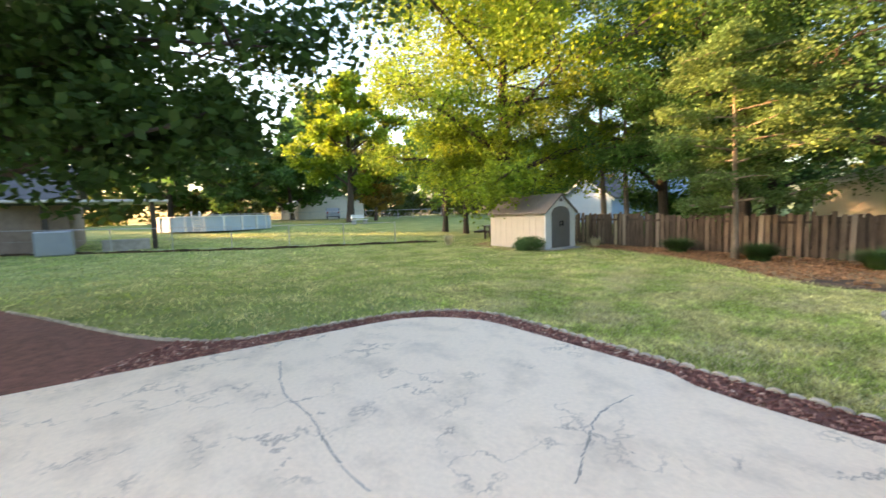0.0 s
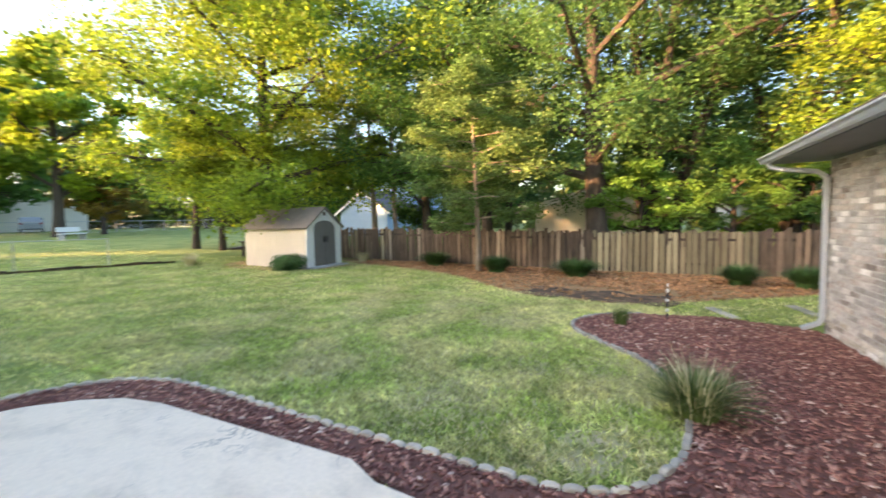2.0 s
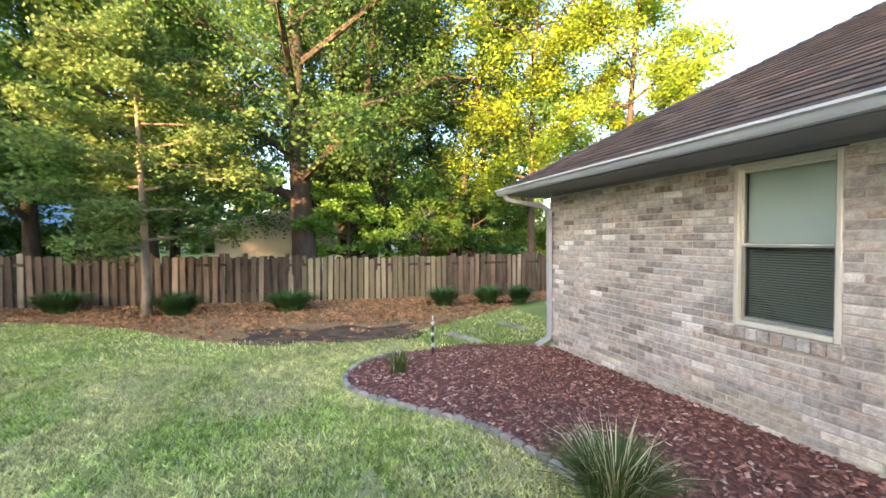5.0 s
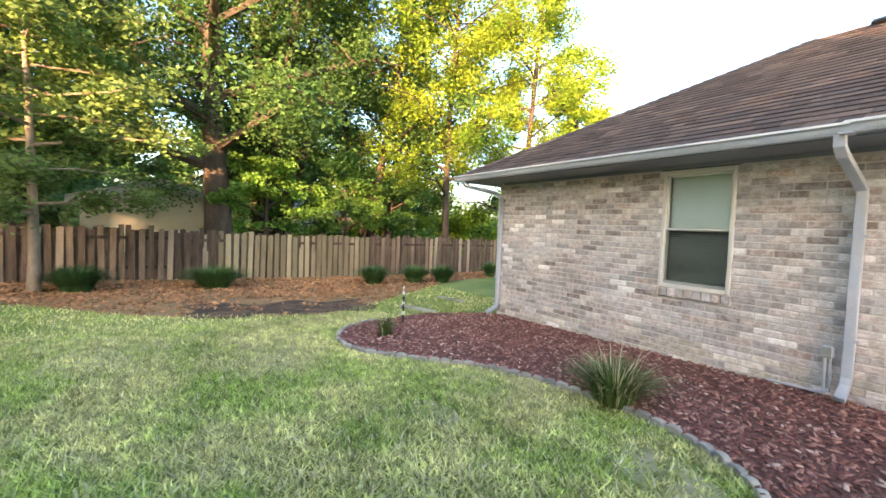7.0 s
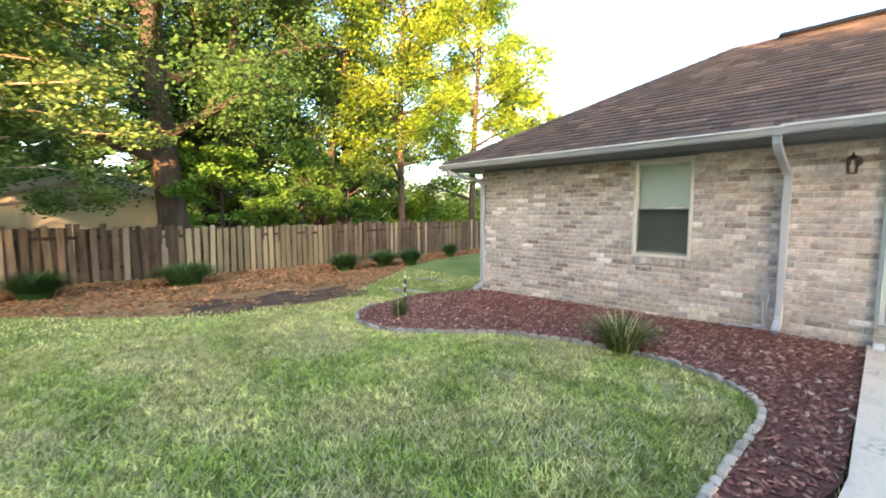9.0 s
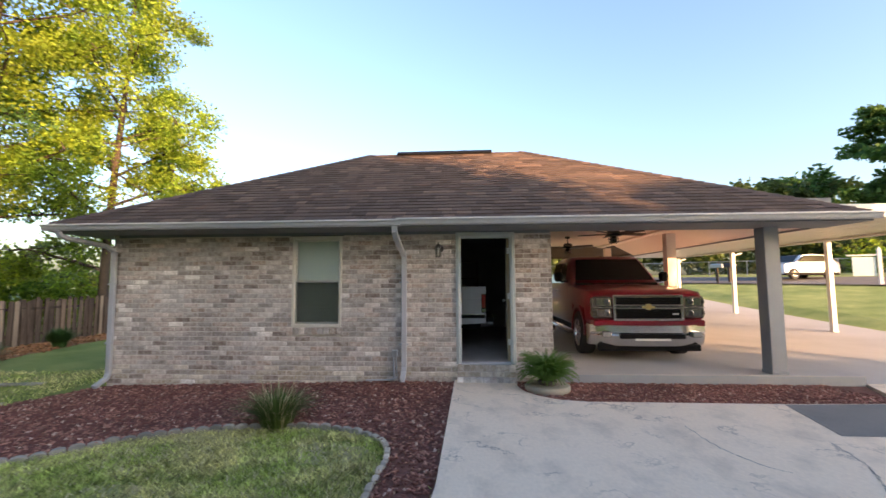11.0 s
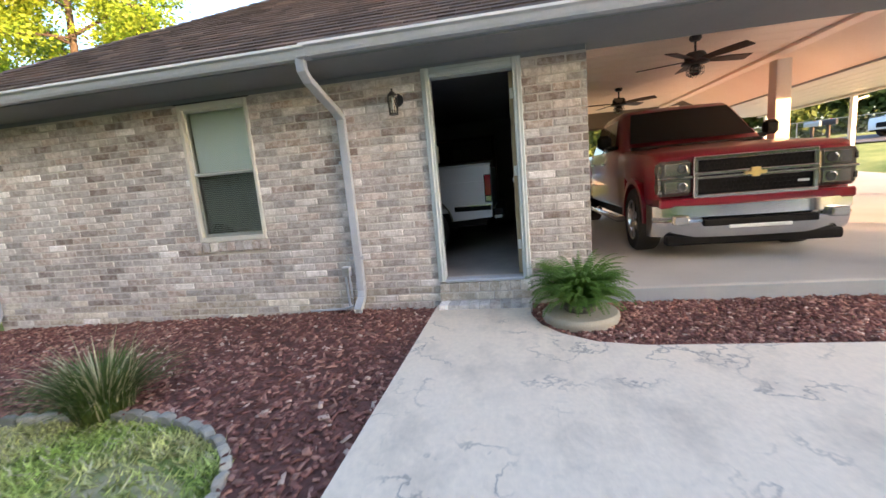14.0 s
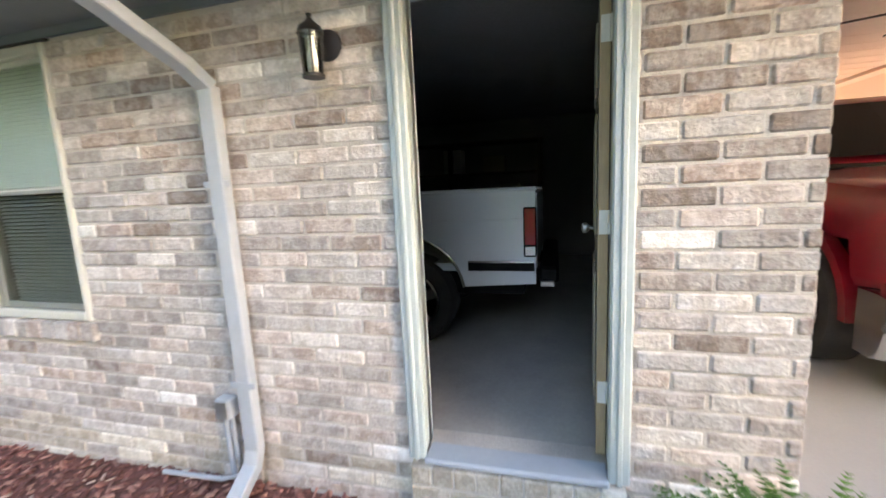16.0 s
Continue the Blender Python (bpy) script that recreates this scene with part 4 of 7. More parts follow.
def build_door():
    x0, x1, z0, z1 = DOOR
    t = tagged(new("door_1"), "open panelled door in a grey painted frame", "door", "", "structure")
    for a, b in ((x0 - 0.03, x0 + 0.055), (x1 - 0.055, x1 + 0.03)):
        fr = Mesh().box(a, b, -0.03, -0.006, z0, z1 + 0.03, 0.008).box(a + 0.03, b - 0.03, -0.04, -0.02, z0, z1, 0.006)
        part("casing", fr, M_FRAMEG, t)
    part("casing", Mesh().box(x0 + 0.055, x1 - 0.055, -0.03, -0.006, z1 - 0.05, z1 + 0.03, 0.008).box(x0 + 0.055, x1 - 0.055, -0.04, -0.02, z1 - 0.04, z1, 0.006), M_FRAMEG, t)
    for a, b in ((x0, x0 + 0.045), (x1 - 0.045, x1)):
        part("jamb", Mesh().box(a, b, -0.005, 0.13, z0 + 0.02, z1 - 0.05, 0.003).box(min(a + 0.028, b), b if a < 0.5 else b - 0.028, 0.07, 0.1, z0 + 0.02, z1 - 0.06), M_FRAMEG, t)
    part("jamb", Mesh().box(x0 + 0.045, x1 - 0.045, -0.005, 0.13, z1 - 0.06, z1 - 0.02, 0.003), M_FRAMEG, t)
    part("threshold", Mesh().box(x0 + 0.05, x1 - 0.05, -0.05, 0.09, z0 - 0.01, z0 + 0.022, 0.008), M_GUTTER, t, "grey metal threshold")
    leaf = part("door_leaf", Mesh().box(-0.04, 0.0, 0.0, 0.76, 0.0, 2.0, 0.003), M_DOOR, t)
    leaf.matrix_basis = pose(x1 - 0.05, 0.13, z0 + 0.03, 0, 0, -4)
    for ya, yb in ((0.1, 0.34), (0.42, 0.66)):
        for za, zb in ((0.22, 0.82), (0.98, 1.5), (1.6, 1.86)):
            part("panel", Mesh().box(-0.052, -0.04, ya, yb, za, zb, 0.01), M_DOOR, leaf)
    part("edge_strip", Mesh().box(-0.04, 0.0, -0.004, -0.001, 0.0, 2.0), M_WOODEDGE, leaf, "bare wooden door edge")
    for z in (0.25, 1.0, 1.75):
        part("hinge", Mesh().box(-0.036, -0.002, -0.0075, -0.0045, z, z + 0.1, 0.001).tube([(0.004, -0.006, z), (0.004, -0.006, z + 0.1)], 0.006, 8), M_WHITE, leaf, "white painted hinge")
    part("door_knob", Mesh().lathe([(0.012, 0), (0.012, 0.03), (0.03, 0.045), (0.03, 0.065), (0.012, 0.075)], 14, pose(-0.04, 0.70, 0.95, 0, -90, 0)), M_STEEL, leaf, smooth=True)
    part("step_mortar", Mesh().box(x0 - 0.018, x1 + 0.018, -0.054, 0.0, 0.05, 0.232).box(x0 - 0.018, x1 + 0.018, -0.204, -0.055, -0.06, 0.041), M_MORTAR, t)
    for n, y0, za, zb, lip in ((9, -0.06, 0.142, 0.236, 0.03), (9, -0.21, -0.05, 0.046, 0.012)):
        xs = np.linspace(x0 - 0.02, x1 + 0.02, n + 1)
        for a, b in zip(xs, xs[1:]):
            part("step_brick", Mesh().box(a + 0.004, b - 0.004, y0, lip, za, zb, 0.006), M_BRICK if y0 < -0.1 else M_BUFF, t)
    xs = np.linspace(x0 - 0.02, x1 + 0.02, 6)
    for a, b in zip(xs, xs[1:]):
        part("step_brick", Mesh().box(a + 0.004, b - 0.004, -0.059, 0.03, 0.056, 0.132, 0.006), M_BUFF, t)
    return t


build_door()


def build_lantern():
    t = thing("wall_lantern", "black metal wall lantern with clear glass and white bulb", "wall lamp", (-0.31, -0.002, 2.06))
    part("back_plate", Mesh().lathe([(0.065, 0), (0.062, 0.012), (0.04, 0.022)], 20, pose(0.02, 0, 0.06, 90, 0, 0)), M_BLACK, t, smooth=True)
    part("arm", Mesh().tube([(0.0, -0.015, 0.06), (0.0, -0.06, 0.1), (0.0, -0.1, 0.115)], 0.011, 8), M_BLACK, t, smooth=True)
    part("cap", Mesh().lathe([(0.055, 0.08), (0.045, 0.105), (0.02, 0.125), (0.008, 0.14), (0.012, 0.155)], 18, pose(0, -0.1, 0, 0, 0, 0)), M_BLACK, t, smooth=True)
    cage = Mesh()
    for k in range(6):
        a = math.pi * k / 3
        cage.tube([(0.052 * math.cos(a), -0.1 + 0.052 * math.sin(a), 0.08), (0.042 * math.cos(a), -0.1 + 0.042 * math.sin(a), -0.08)], 0.004, 5)
    part("cage", cage, M_BLACK, t)
    part("base_ring", Mesh().lathe([(0.046, -0.09), (0.046, -0.078), (0.03, -0.075)], 18, pose(0, -0.1, 0)), M_BLACK, t, smooth=True)
    part("glass", Mesh().lathe([(0.04, -0.075), (0.05, 0.08)], 12, pose(0, -0.1, 0)), M_GLASS, t)
    part("bulb", Mesh().lathe([(0.01, 0.07), (0.012, 0.03), (0.02, -0.01), (0.018, -0.03), (0.006, -0.04)], 12, pose(0, -0.1, 0)), M_WHITE, t, "white bulb", smooth=True)


build_lantern()

# ---- carport ----
m = Mesh().box(WX1, 5.15, 0.22, 9.0, 2.85, 2.9)
for i in range(24):
    m.box(WX1 + 0.002, 5.14, 0.22 + i * 0.365, 0.226 + i * 0.365, 2.847, 2.85)
tagged(part("ceiling_carport", m, M_CEIL), "cream panelled carport ceiling", "ceiling", "", "structure")
m = Mesh().box(WX1, EX1 - 0.03, 0.0, 0.22, 2.421, 2.86)
tagged(part("beam_carport", m, M_SOFFIT), "grey boxed beam across the carport opening", "beam", "", "structure")
m = Mesh().box(4.95, 5.17, 0.22, 9.0, 2.80, 2.849, 0.006)
m.prism([(5.17, 2.855), (5.895, 2.47), (5.895, 2.455), (5.17, 2.84)], 1, 0.23, 8.0)
tagged(part("beam_side", m, M_CEIL), "cream beam along the carport edge", "beam", "", "structure")


def post(at, w, h, material, label, bracket=False):
    t = thing("carport_post", label, "post", at, group="carport posts")
    part("shaft", Mesh().box(-w / 2, w / 2, -w / 2, w / 2, 0, h, 0.008), material, t)
    part("base_trim", Mesh().box(-w / 2 - 0.012, w / 2 + 0.012, -w / 2 - 0.012, w / 2 + 0.012, 0, 0.05, 0.006), material, t)
    if bracket:
        part("bracket", Mesh().tube([(-0.02, 0, h - 0.3), (0.1, 0, h - 0.12), (0.34, 0, h - 0.05)], 0.03, 6), material, t)
    return t


post((4.95, 0.11, 0.12), 0.23, 2.285, M_TRIM, "square grey-painted carport corner post")
post((5.06, 3.6, 0.12), 0.22, 2.6, M_CEIL, "square cream carport post beside the truck")
post((5.06, 8.2, 0.12), 0.22, 2.6, M_CEIL, "square cream carport post at the back")
for y in (5.3, 9.5, 13.6):
    gz = ground_z(10.1, y) + 0.06
    post((10.1, y, gz), 0.12, 2.64 - gz, M_WHITE, "slim white pan-roof carport post", y > 9)


def build_pan_roof():
    t = thing("pan_roof", "cream ribbed metal carport roof with a pale blue fascia", "carport roof", kind="structure")
    for i in range(10):
        x = 5.96 + i * 0.44
        part("roof_pan", Mesh().box(x + 0.003, x + 0.437, 1.0, 14.2, 2.7, 2.72).box(x - 0.003, x + 0.003, 1.0, 14.2, 2.695, 2.72), M_PAN, t)
    part("fascia", Mesh().box(5.95, 10.35, 0.95, 0.998, 2.68, 2.92, 0.006), M_FRAMEG, t, "pale blue-grey fascia")
    part("fascia", Mesh().box(10.36, 10.42, 0.95, 14.2, 2.66, 2.92, 0.006), M_PAN, t)
    part("beam", Mesh().box(10.03, 10.17, 1.05, 14.1, 2.63, 2.679, 0.004), M_PAN, t)


build_pan_roof()


def ceiling_fan(at, turn):
    t = thing("ceiling_fan", "dark bronze ceiling fan with a caged lantern light", "ceiling fan", at, turn, "carport ceiling fans")
    part("canopy", Mesh().lathe([(0.07, 0.0), (0.075, -0.03), (0.05, -0.06), (0.015, -0.065)], 20), M_BLACK, t, smooth=True)
    part("rod", Mesh().tube([(0, 0, -0.06), (0, 0, -0.2)], 0.014, 10), M_BLACK, t, smooth=True)
    part("motor", Mesh().lathe([(0.02, -0.19), (0.1, -0.2), (0.125, -0.23), (0.125, -0.29), (0.16, -0.32), (0.165, -0.335), (0.08, -0.35)], 24), M_BLACK, t, smooth=True)
    for k in range(5):
        b = Mesh()
        n = 9
        for i in range(n):
            u = i / (n - 1)
            x = 0.14 + 0.56 * u
            w = 0.045 + 0.03 * math.sin(math.pi * min(1, u * 1.2) * 0.6)
            tilt = 0.2
            b.v += [(x, -w, 0.012 + w * tilt), (x, w, 0.012 - w * tilt), (x, w, -w * tilt), (x, -w, w * tilt)]
        for i in range(n - 1):
            o = i * 4
            b.f += [(o, o + 4, o + 5, o + 1), (o + 1, o + 5, o + 6, o + 2), (o + 2, o + 6, o + 7, o + 3), (o + 3, o + 7, o + 4, o)]
        b.f += [(0, 1, 2, 3), (n * 4 - 4, n * 4 - 1, n * 4 - 2, n * 4 - 3)]
        ob = part("blade", b, M_DARKWOOD, t)
        ob.matrix_basis = pose(0, 0, -0.3, 0, 0, 72 * k)
    cage = Mesh()
    for k in range(8):
        a = math.pi * k / 4
        cage.tube([(r * math.cos(a), r * math.sin(a), z) for r, z in ((0.075, -0.35), (0.105, -0.4), (0.1, -0.46), (0.05, -0.5))], 0.004, 5)
    for z, r in ((-0.4, 0.105), (-0.46, 0.1)):
        cage.tube([(r * math.cos(a), r * math.sin(a), z) for a in np.linspace(0, 2 * math.pi, 17)], 0.004, 5, False)
    part("light_cage", cage, M_BLACK, t)
    part("globe", Mesh().lathe([(0.05, -0.35), (0.075, -0.4), (0.07, -0.45), (0.03, -0.48)], 16), M_LENS, t, "frosted glass globe", smooth=True)
    return t


ceiling_fan((3.2, 2.0, 2.843), 12)
ceiling_fan((3.0, 5.2, 2.843), 40)


# ---- vehicles ----
def wheel(parent, at, r=0.4, w=0.26, spokes=6, side=-1):
    """A wheel turning about x, facing the side given."""
    ty = part("wheel", Mesh().lathe([(r * 0.75, -w / 2), (r * 0.93, -w / 2), (r, -w * 0.36), (r, w * 0.36), (r * 0.93, w / 2), (r * 0.66, w / 2), (r * 0.62, w * 0.3), (r * 0.62, -w * 0.3), (r * 0.66, -w / 2), (r * 0.75, -w / 2)], 30, pose(0, 0, 0, 0, 90, 0), False), M_TYRE, parent, smooth=True)
    ty.matrix_basis = pose(*at)
    s = side * w * 0.36
    rim = Mesh().lathe([(r * 0.64, -0.02), (r * 0.64, 0.04), (r * 0.58, 0.03), (r * 0.55, -0.02)], 30, Matrix.Translation((s, 0, 0)) @ pose(0, 0, 0, 0, 90 * side, 0))
    for k in range(spokes):
        a = 2 * math.pi * k / spokes
        rim.box(-0.02, 0.02, -0.045, 0.045, r * 0.1, r * 0.6, 0.008, Matrix.Translation((s, 0, 0)) @ pose(0, 0, 0, math.degrees(a), 0, 0))
    rim.lathe([(r * 0.17, -0.02), (r * 0.17, 0.025), (r * 0.1, 0.035)], 16, Matrix.Translation((s, 0, 0)) @ pose(0, 0, 0, 0, 90 * side, 0))
    part("rim", rim, M_CHROME, ty, "bright alloy rim", smooth=True)
    part("brake_drum", Mesh().lathe([(r * 0.5, -0.03), (r * 0.5, 0.0)], 20, Matrix.Translation((s * 0.4, 0, 0)) @ pose(0, 0, 0, 0, 90 * side, 0)), M_PLASTIC, ty)
    return ty


def loft(m, sections):
    """Skin over closed sections with equal counts, capped."""
    n, o = len(sections[0]), len(m.v)
    for s in sections:
        m.v += [tuple(p) for p in s]
    for i in range(len(sections) - 1):
        m.f += [(o + i * n + k, o + i * n + (k + 1) % n, o + (i + 1) * n + (k + 1) % n, o + (i + 1) * n + k) for k in range(n)]
    m.f += [tuple(o + k for k in range(n)), tuple(o + (len(sections) - 1) * n + k for k in reversed(range(n)))]
    return m


def round_section(y, hw, z0, z1, r=0.08, top=None):
    """A rounded section across x at length y; top: half-width at the top."""
    top = hw if top is None else top
    zs = z0 + (z1 - z0) * 0.55
    pts = [(-hw + 0.03, z0), (-hw, z0 + 0.06), (-hw, zs), (-top - (hw - top) * 0.15, z1 - r), (-top + r * 0.35, z1 - r * 0.25), (-top + r, z1), (-top * 0.4, z1 + 0.012),
           (top * 0.4, z1 + 0.012), (top - r, z1), (top - r * 0.35, z1 - r * 0.25), (top + (hw - top) * 0.15, z1 - r), (hw, zs), (hw, z0 + 0.06), (hw - 0.03, z0)]
    return [(x, y, z) for x, z in pts]


def build_red_truck():
    t = thing("pickup_truck", "dark red crew-cab pickup truck parked in the carport", "pickup truck", (3.41, 0.95, 0.12), 0)
    t.scale = (1.02, 1.0, 1.06)
    hood = Mesh()
    loft(hood, [round_section(y, hw, z0, z1, r) for y, hw, z0, z1, r in ((0.06, 0.93, 0.78, 1.13, 0.06), (0.12, 0.965, 0.66, 1.18, 0.07), (0.45, 0.985, 0.62, 1.215, 0.09), (0.5, 0.99, 0.88, 1.22, 0.09), (1.38, 0.995, 0.88, 1.27, 0.09), (1.42, 0.995, 0.5, 1.275, 0.09), (1.75, 0.995, 0.5, 1.29, 0.08))])
    body = part("hood", hood, M_RED, t, smooth=True)
    hb = Mesh()
    loft(hb, [[(x * k, y, z) for x, z in ((-0.5, zb), (-0.42, zt), (0.42, zt), (0.5, zb))] for y, k, zb, zt in ((0.3, 0.9, 1.19, 1.2), (0.55, 1.0, 1.215, 1.245), (1.6, 1.1, 1.275, 1.305), (1.7, 1.1, 1.28, 1.3))])
    part("hood_bulge", hb, M_RED, body, smooth=True)
    cab = Mesh()
    loft(cab, [round_section(y, 0.995, 0.5, z1, r, tp) for y, z1, r, tp in ((1.6, 1.29, 0.08, 0.96), (1.75, 1.36, 0.08, 0.94), (2.3, 1.84, 0.1, 0.8), (2.42, 1.905, 0.1, 0.785), (2.75, 1.93, 0.1, 0.78), (3.6, 1.93, 0.1, 0.78), (3.95, 1.85, 0.1, 0.78), (4.05, 1.3, 0.06, 0.95))])
    cb = part("cab", cab, M_RED, t, smooth=True)
    ws = Mesh().add([(-0.83, 1.74, 1.36), (0, 1.70, 1.36), (0.83, 1.74, 1.36), (0.69, 2.27, 1.815), (0, 2.24, 1.82), (-0.69, 2.27, 1.815)], [(0, 1, 4, 5), (1, 2, 3, 4)])
    ws.v = [(x, y - 0.03, z + 0.03) for x, y, z in ws.v]
    part("windshield", ws, M_CARGLASS, cb, "dark tinted windshield", fix=False)
    part("wiper_cowl", Mesh().box(-0.85, 0.85, 1.56, 1.68, 1.29, 1.335, 0.01), M_PLASTIC, cb)
    for s in (-1, 1):
        for ya, yb, yc in ((2.0, 2.85, 2.5), (2.93, 3.8, 2.93)):
            g = Mesh().add([(s * 0.975, ya, 1.33), (s * 0.975, yb, 1.33), (s * 0.825, yb - 0.03, 1.79), (s * 0.825, yc - 0.1, 1.79)], [(0, 1, 2, 3)])
            g.v = [(x + s * 0.012, y, z) for x, y, z in g.v]
            part("side_window", g, M_CARGLASS, cb, fix=False)
        for yd in (1.9, 2.9):
            part("door_handle", Mesh().box(s * 1.0, s * 1.035, yd + 0.72, yd + 0.92, 1.13, 1.16, 0.008), M_CHROME, cb)
        mir = part("mirror", Mesh().box(s * 1.05, s * 1.25, 1.9, 2.02, 1.36, 1.56, 0.045), M_PLASTIC, cb)
        part("mirror_arm", Mesh().box(s * 0.95, s * 1.1, 1.93, 1.99, 1.34, 1.39, 0.01), M_PLASTIC, mir)
        part("step_bar", Mesh().tube([(s * 0.9, 1.5, 0.36), (s * 1.02, 1.7, 0.33), (s * 1.02, 3.9, 0.33), (s * 0.9, 4.1, 0.36)], 0.045, 10), M_CHROME, t, smooth=True)
        part("fender_flare", Mesh().prism([(0.93 + 0.53 * math.cos(a), 0.4 + 0.53 * math.sin(a)) for a in np.linspace(0, math.pi, 13)] + [(0.93 + 0.46 * math.cos(a), 0.4 + 0.46 * math.sin(a)) for a in np.linspace(math.pi, 0, 13)], 0, s * 0.94, s * 1.015), M_RED, body)
    bed = Mesh()
    loft(bed, [round_section(y, 0.995, z0, z1, 0.05, 0.97) for y, z0, z1 in ((4.1, 0.5, 1.32), (4.2, 0.5, 1.34), (4.25, 0.86, 1.34), (5.2, 0.86, 1.34), (5.25, 0.55, 1.34), (5.75, 0.55, 1.34))])
    part("cargo_bed", bed, M_RED, t, smooth=True)
    part("underbody", Mesh().box(-0.85, 0.85, 0.35, 5.6, 0.32, 0.87, 0.03), M_PLASTIC, t)
    # nose
    grille = part("grille", Mesh().box(-0.56, 0.56, 0.02, 0.1, 0.72, 1.1, 0.01), M_PLASTIC, t, "black mesh grille")
    for z in (0.705, 0.90, 0.945, 1.105):
        part("grille_bar", Mesh().box(-0.6, 0.6, -0.015, 0.07, z - (0.022 if z in (0.705, 1.105) else 0.016), z + (0.022 if z in (0.705, 1.105) else 0.016), 0.008), M_CHROME, grille)
    for x in (-0.58, 0.58):
        part("grille_bar", Mesh().box(x - 0.025, x + 0.025, -0.01, 0.07, 0.7, 1.11, 0.008), M_CHROME, grille)
    for r in range(2):
        lat = Mesh()
        for i in range(23):
            for j in range(3):
                x, z = -0.54 + i * 0.048 + (j % 2) * 0.024, (0.745, 0.975)[r] + j * 0.045
                lat.box(x - 0.017, x + 0.017, 0.008, 0.02, z - 0.012, z + 0.012)
        part("mesh_insert", lat, M_TRIMDARK, grille)["kind"] = "stuff"
    bz = Mesh().prism([(-0.13, 0.905), (-0.06, 0.905), (-0.05, 0.955), (0.05, 0.955), (0.06, 0.905), (0.13, 0.905), (0.12, 0.865), (0.05, 0.865), (0.04, 0.835), (-0.04, 0.835), (-0.05, 0.865), (-0.14, 0.865)][::1], 1, -0.035, -0.005)
    bz.v = [(x * 0.8, y, 0.925 + (z - 0.895) * 0.8) for x, y, z in bz.v]
    part("badge", bz, M_GOLD, grille, "gold badge")
    part("model_plate", Mesh().box(0.42, 0.52, -0.004, 0.012, 0.79, 0.815), M_WHITE, grille)
    for s in (-1, 1):
        hl = part("headlight", Mesh().box(s * 0.615, s * 0.965, 0.0, 0.22, 0.725, 1.10, 0.03), M_HEAD, t, "clear stacked headlight with chrome bowls")
        for z in (0.82, 1.01):
            part("reflector_bowl", Mesh().box(s * 0.64, s * 0.90, -0.006, 0.004, z - 0.062, z + 0.062, 0.004), M_LENS, hl)
            part("lamp", Mesh().lathe([(0.046, 0), (0.05, 0.014), (0.036, 0.02), (0.03, 0.008)], 18, pose(s * 0.72, -0.004, z, 90, 0, 0)), M_HEAD, hl, smooth=True)
            part("corner_lens", Mesh().box(s * 0.91, s * 0.967, 0.0, 0.15, z - 0.04, z + 0.04, 0.01), M_LENS, hl)
        part("divider", Mesh().box(s * 0.61, s * 0.968, -0.012, 0.1, 0.905, 0.925, 0.005), M_CHROME, hl)
    part("bumper_valance", Mesh().box(-0.96, 0.96, -0.02, 0.25, 0.6, 0.70, 0.02), M_RED, t)
    bump = Mesh()
    def bs(x):
        c = 0.24 * (abs(x) / 1.0) ** 3
        return [(x, -0.06 + c, 0.63), (x, -0.14 + c, 0.618), (x, -0.142 + c, 0.50), (x, -0.11 + c, 0.465), (x, -0.135 + c, 0.44), (x, -0.10 + c, 0.32), (x, -0.05 + c, 0.27), (x, 0.1 + c, 0.27), (x, 0.1 + c, 0.63)]
    loft(bump, [bs(x) for x in np.linspace(-1.0, 1.0, 21)])
    bp = part("front_bumper", bump, M_CHROME, t, "chrome front bumper", smooth=True)
    part("bumper_intake", Mesh().box(-0.55, 0.55, -0.15, -0.1, 0.40, 0.475, 0.01), M_PLASTIC, bp)
    part("plate_mount", Mesh().box(-0.3, 0.3, -0.16, -0.13, 0.37, 0.405, 0.008), M_WHITE, bp)
    for s in (-1, 1):
        part("fog_lamp", Mesh().box(s * 0.68, s * 0.84, -0.125, -0.02, 0.42, 0.52, 0.015), M_LENS, bp)
    part("air_dam", Mesh().box(-0.88, 0.88, 0.0, 0.12, 0.18, 0.29, 0.02), M_PLASTIC, t)
    part("rear_view_glass", Mesh().box(-0.72, 0.72, 4.04, 4.055, 1.38, 1.75, 0.005), M_CARGLASS, t)
    part("antenna_fin", Mesh().prism([(2.62, 1.88), (2.75, 1.88), (2.75, 1.94), (2.71, 1.95)], 0, -0.015, 0.015), M_PLASTIC, t)
    for x, sd in ((-0.88, -1), (0.88, 1)):
        for y in (0.93, 4.72):
            wheel(t, (x, y, 0.4), 0.4, 0.27, 6, sd)
    return t


M_TRIMDARK = mat("dark_grille_mesh", (0.0025, 0.0025, 0.003), 0.55, (0.004, 0.004, 0.0045), 20.0, 0.4, spec=0.08)
build_red_truck()


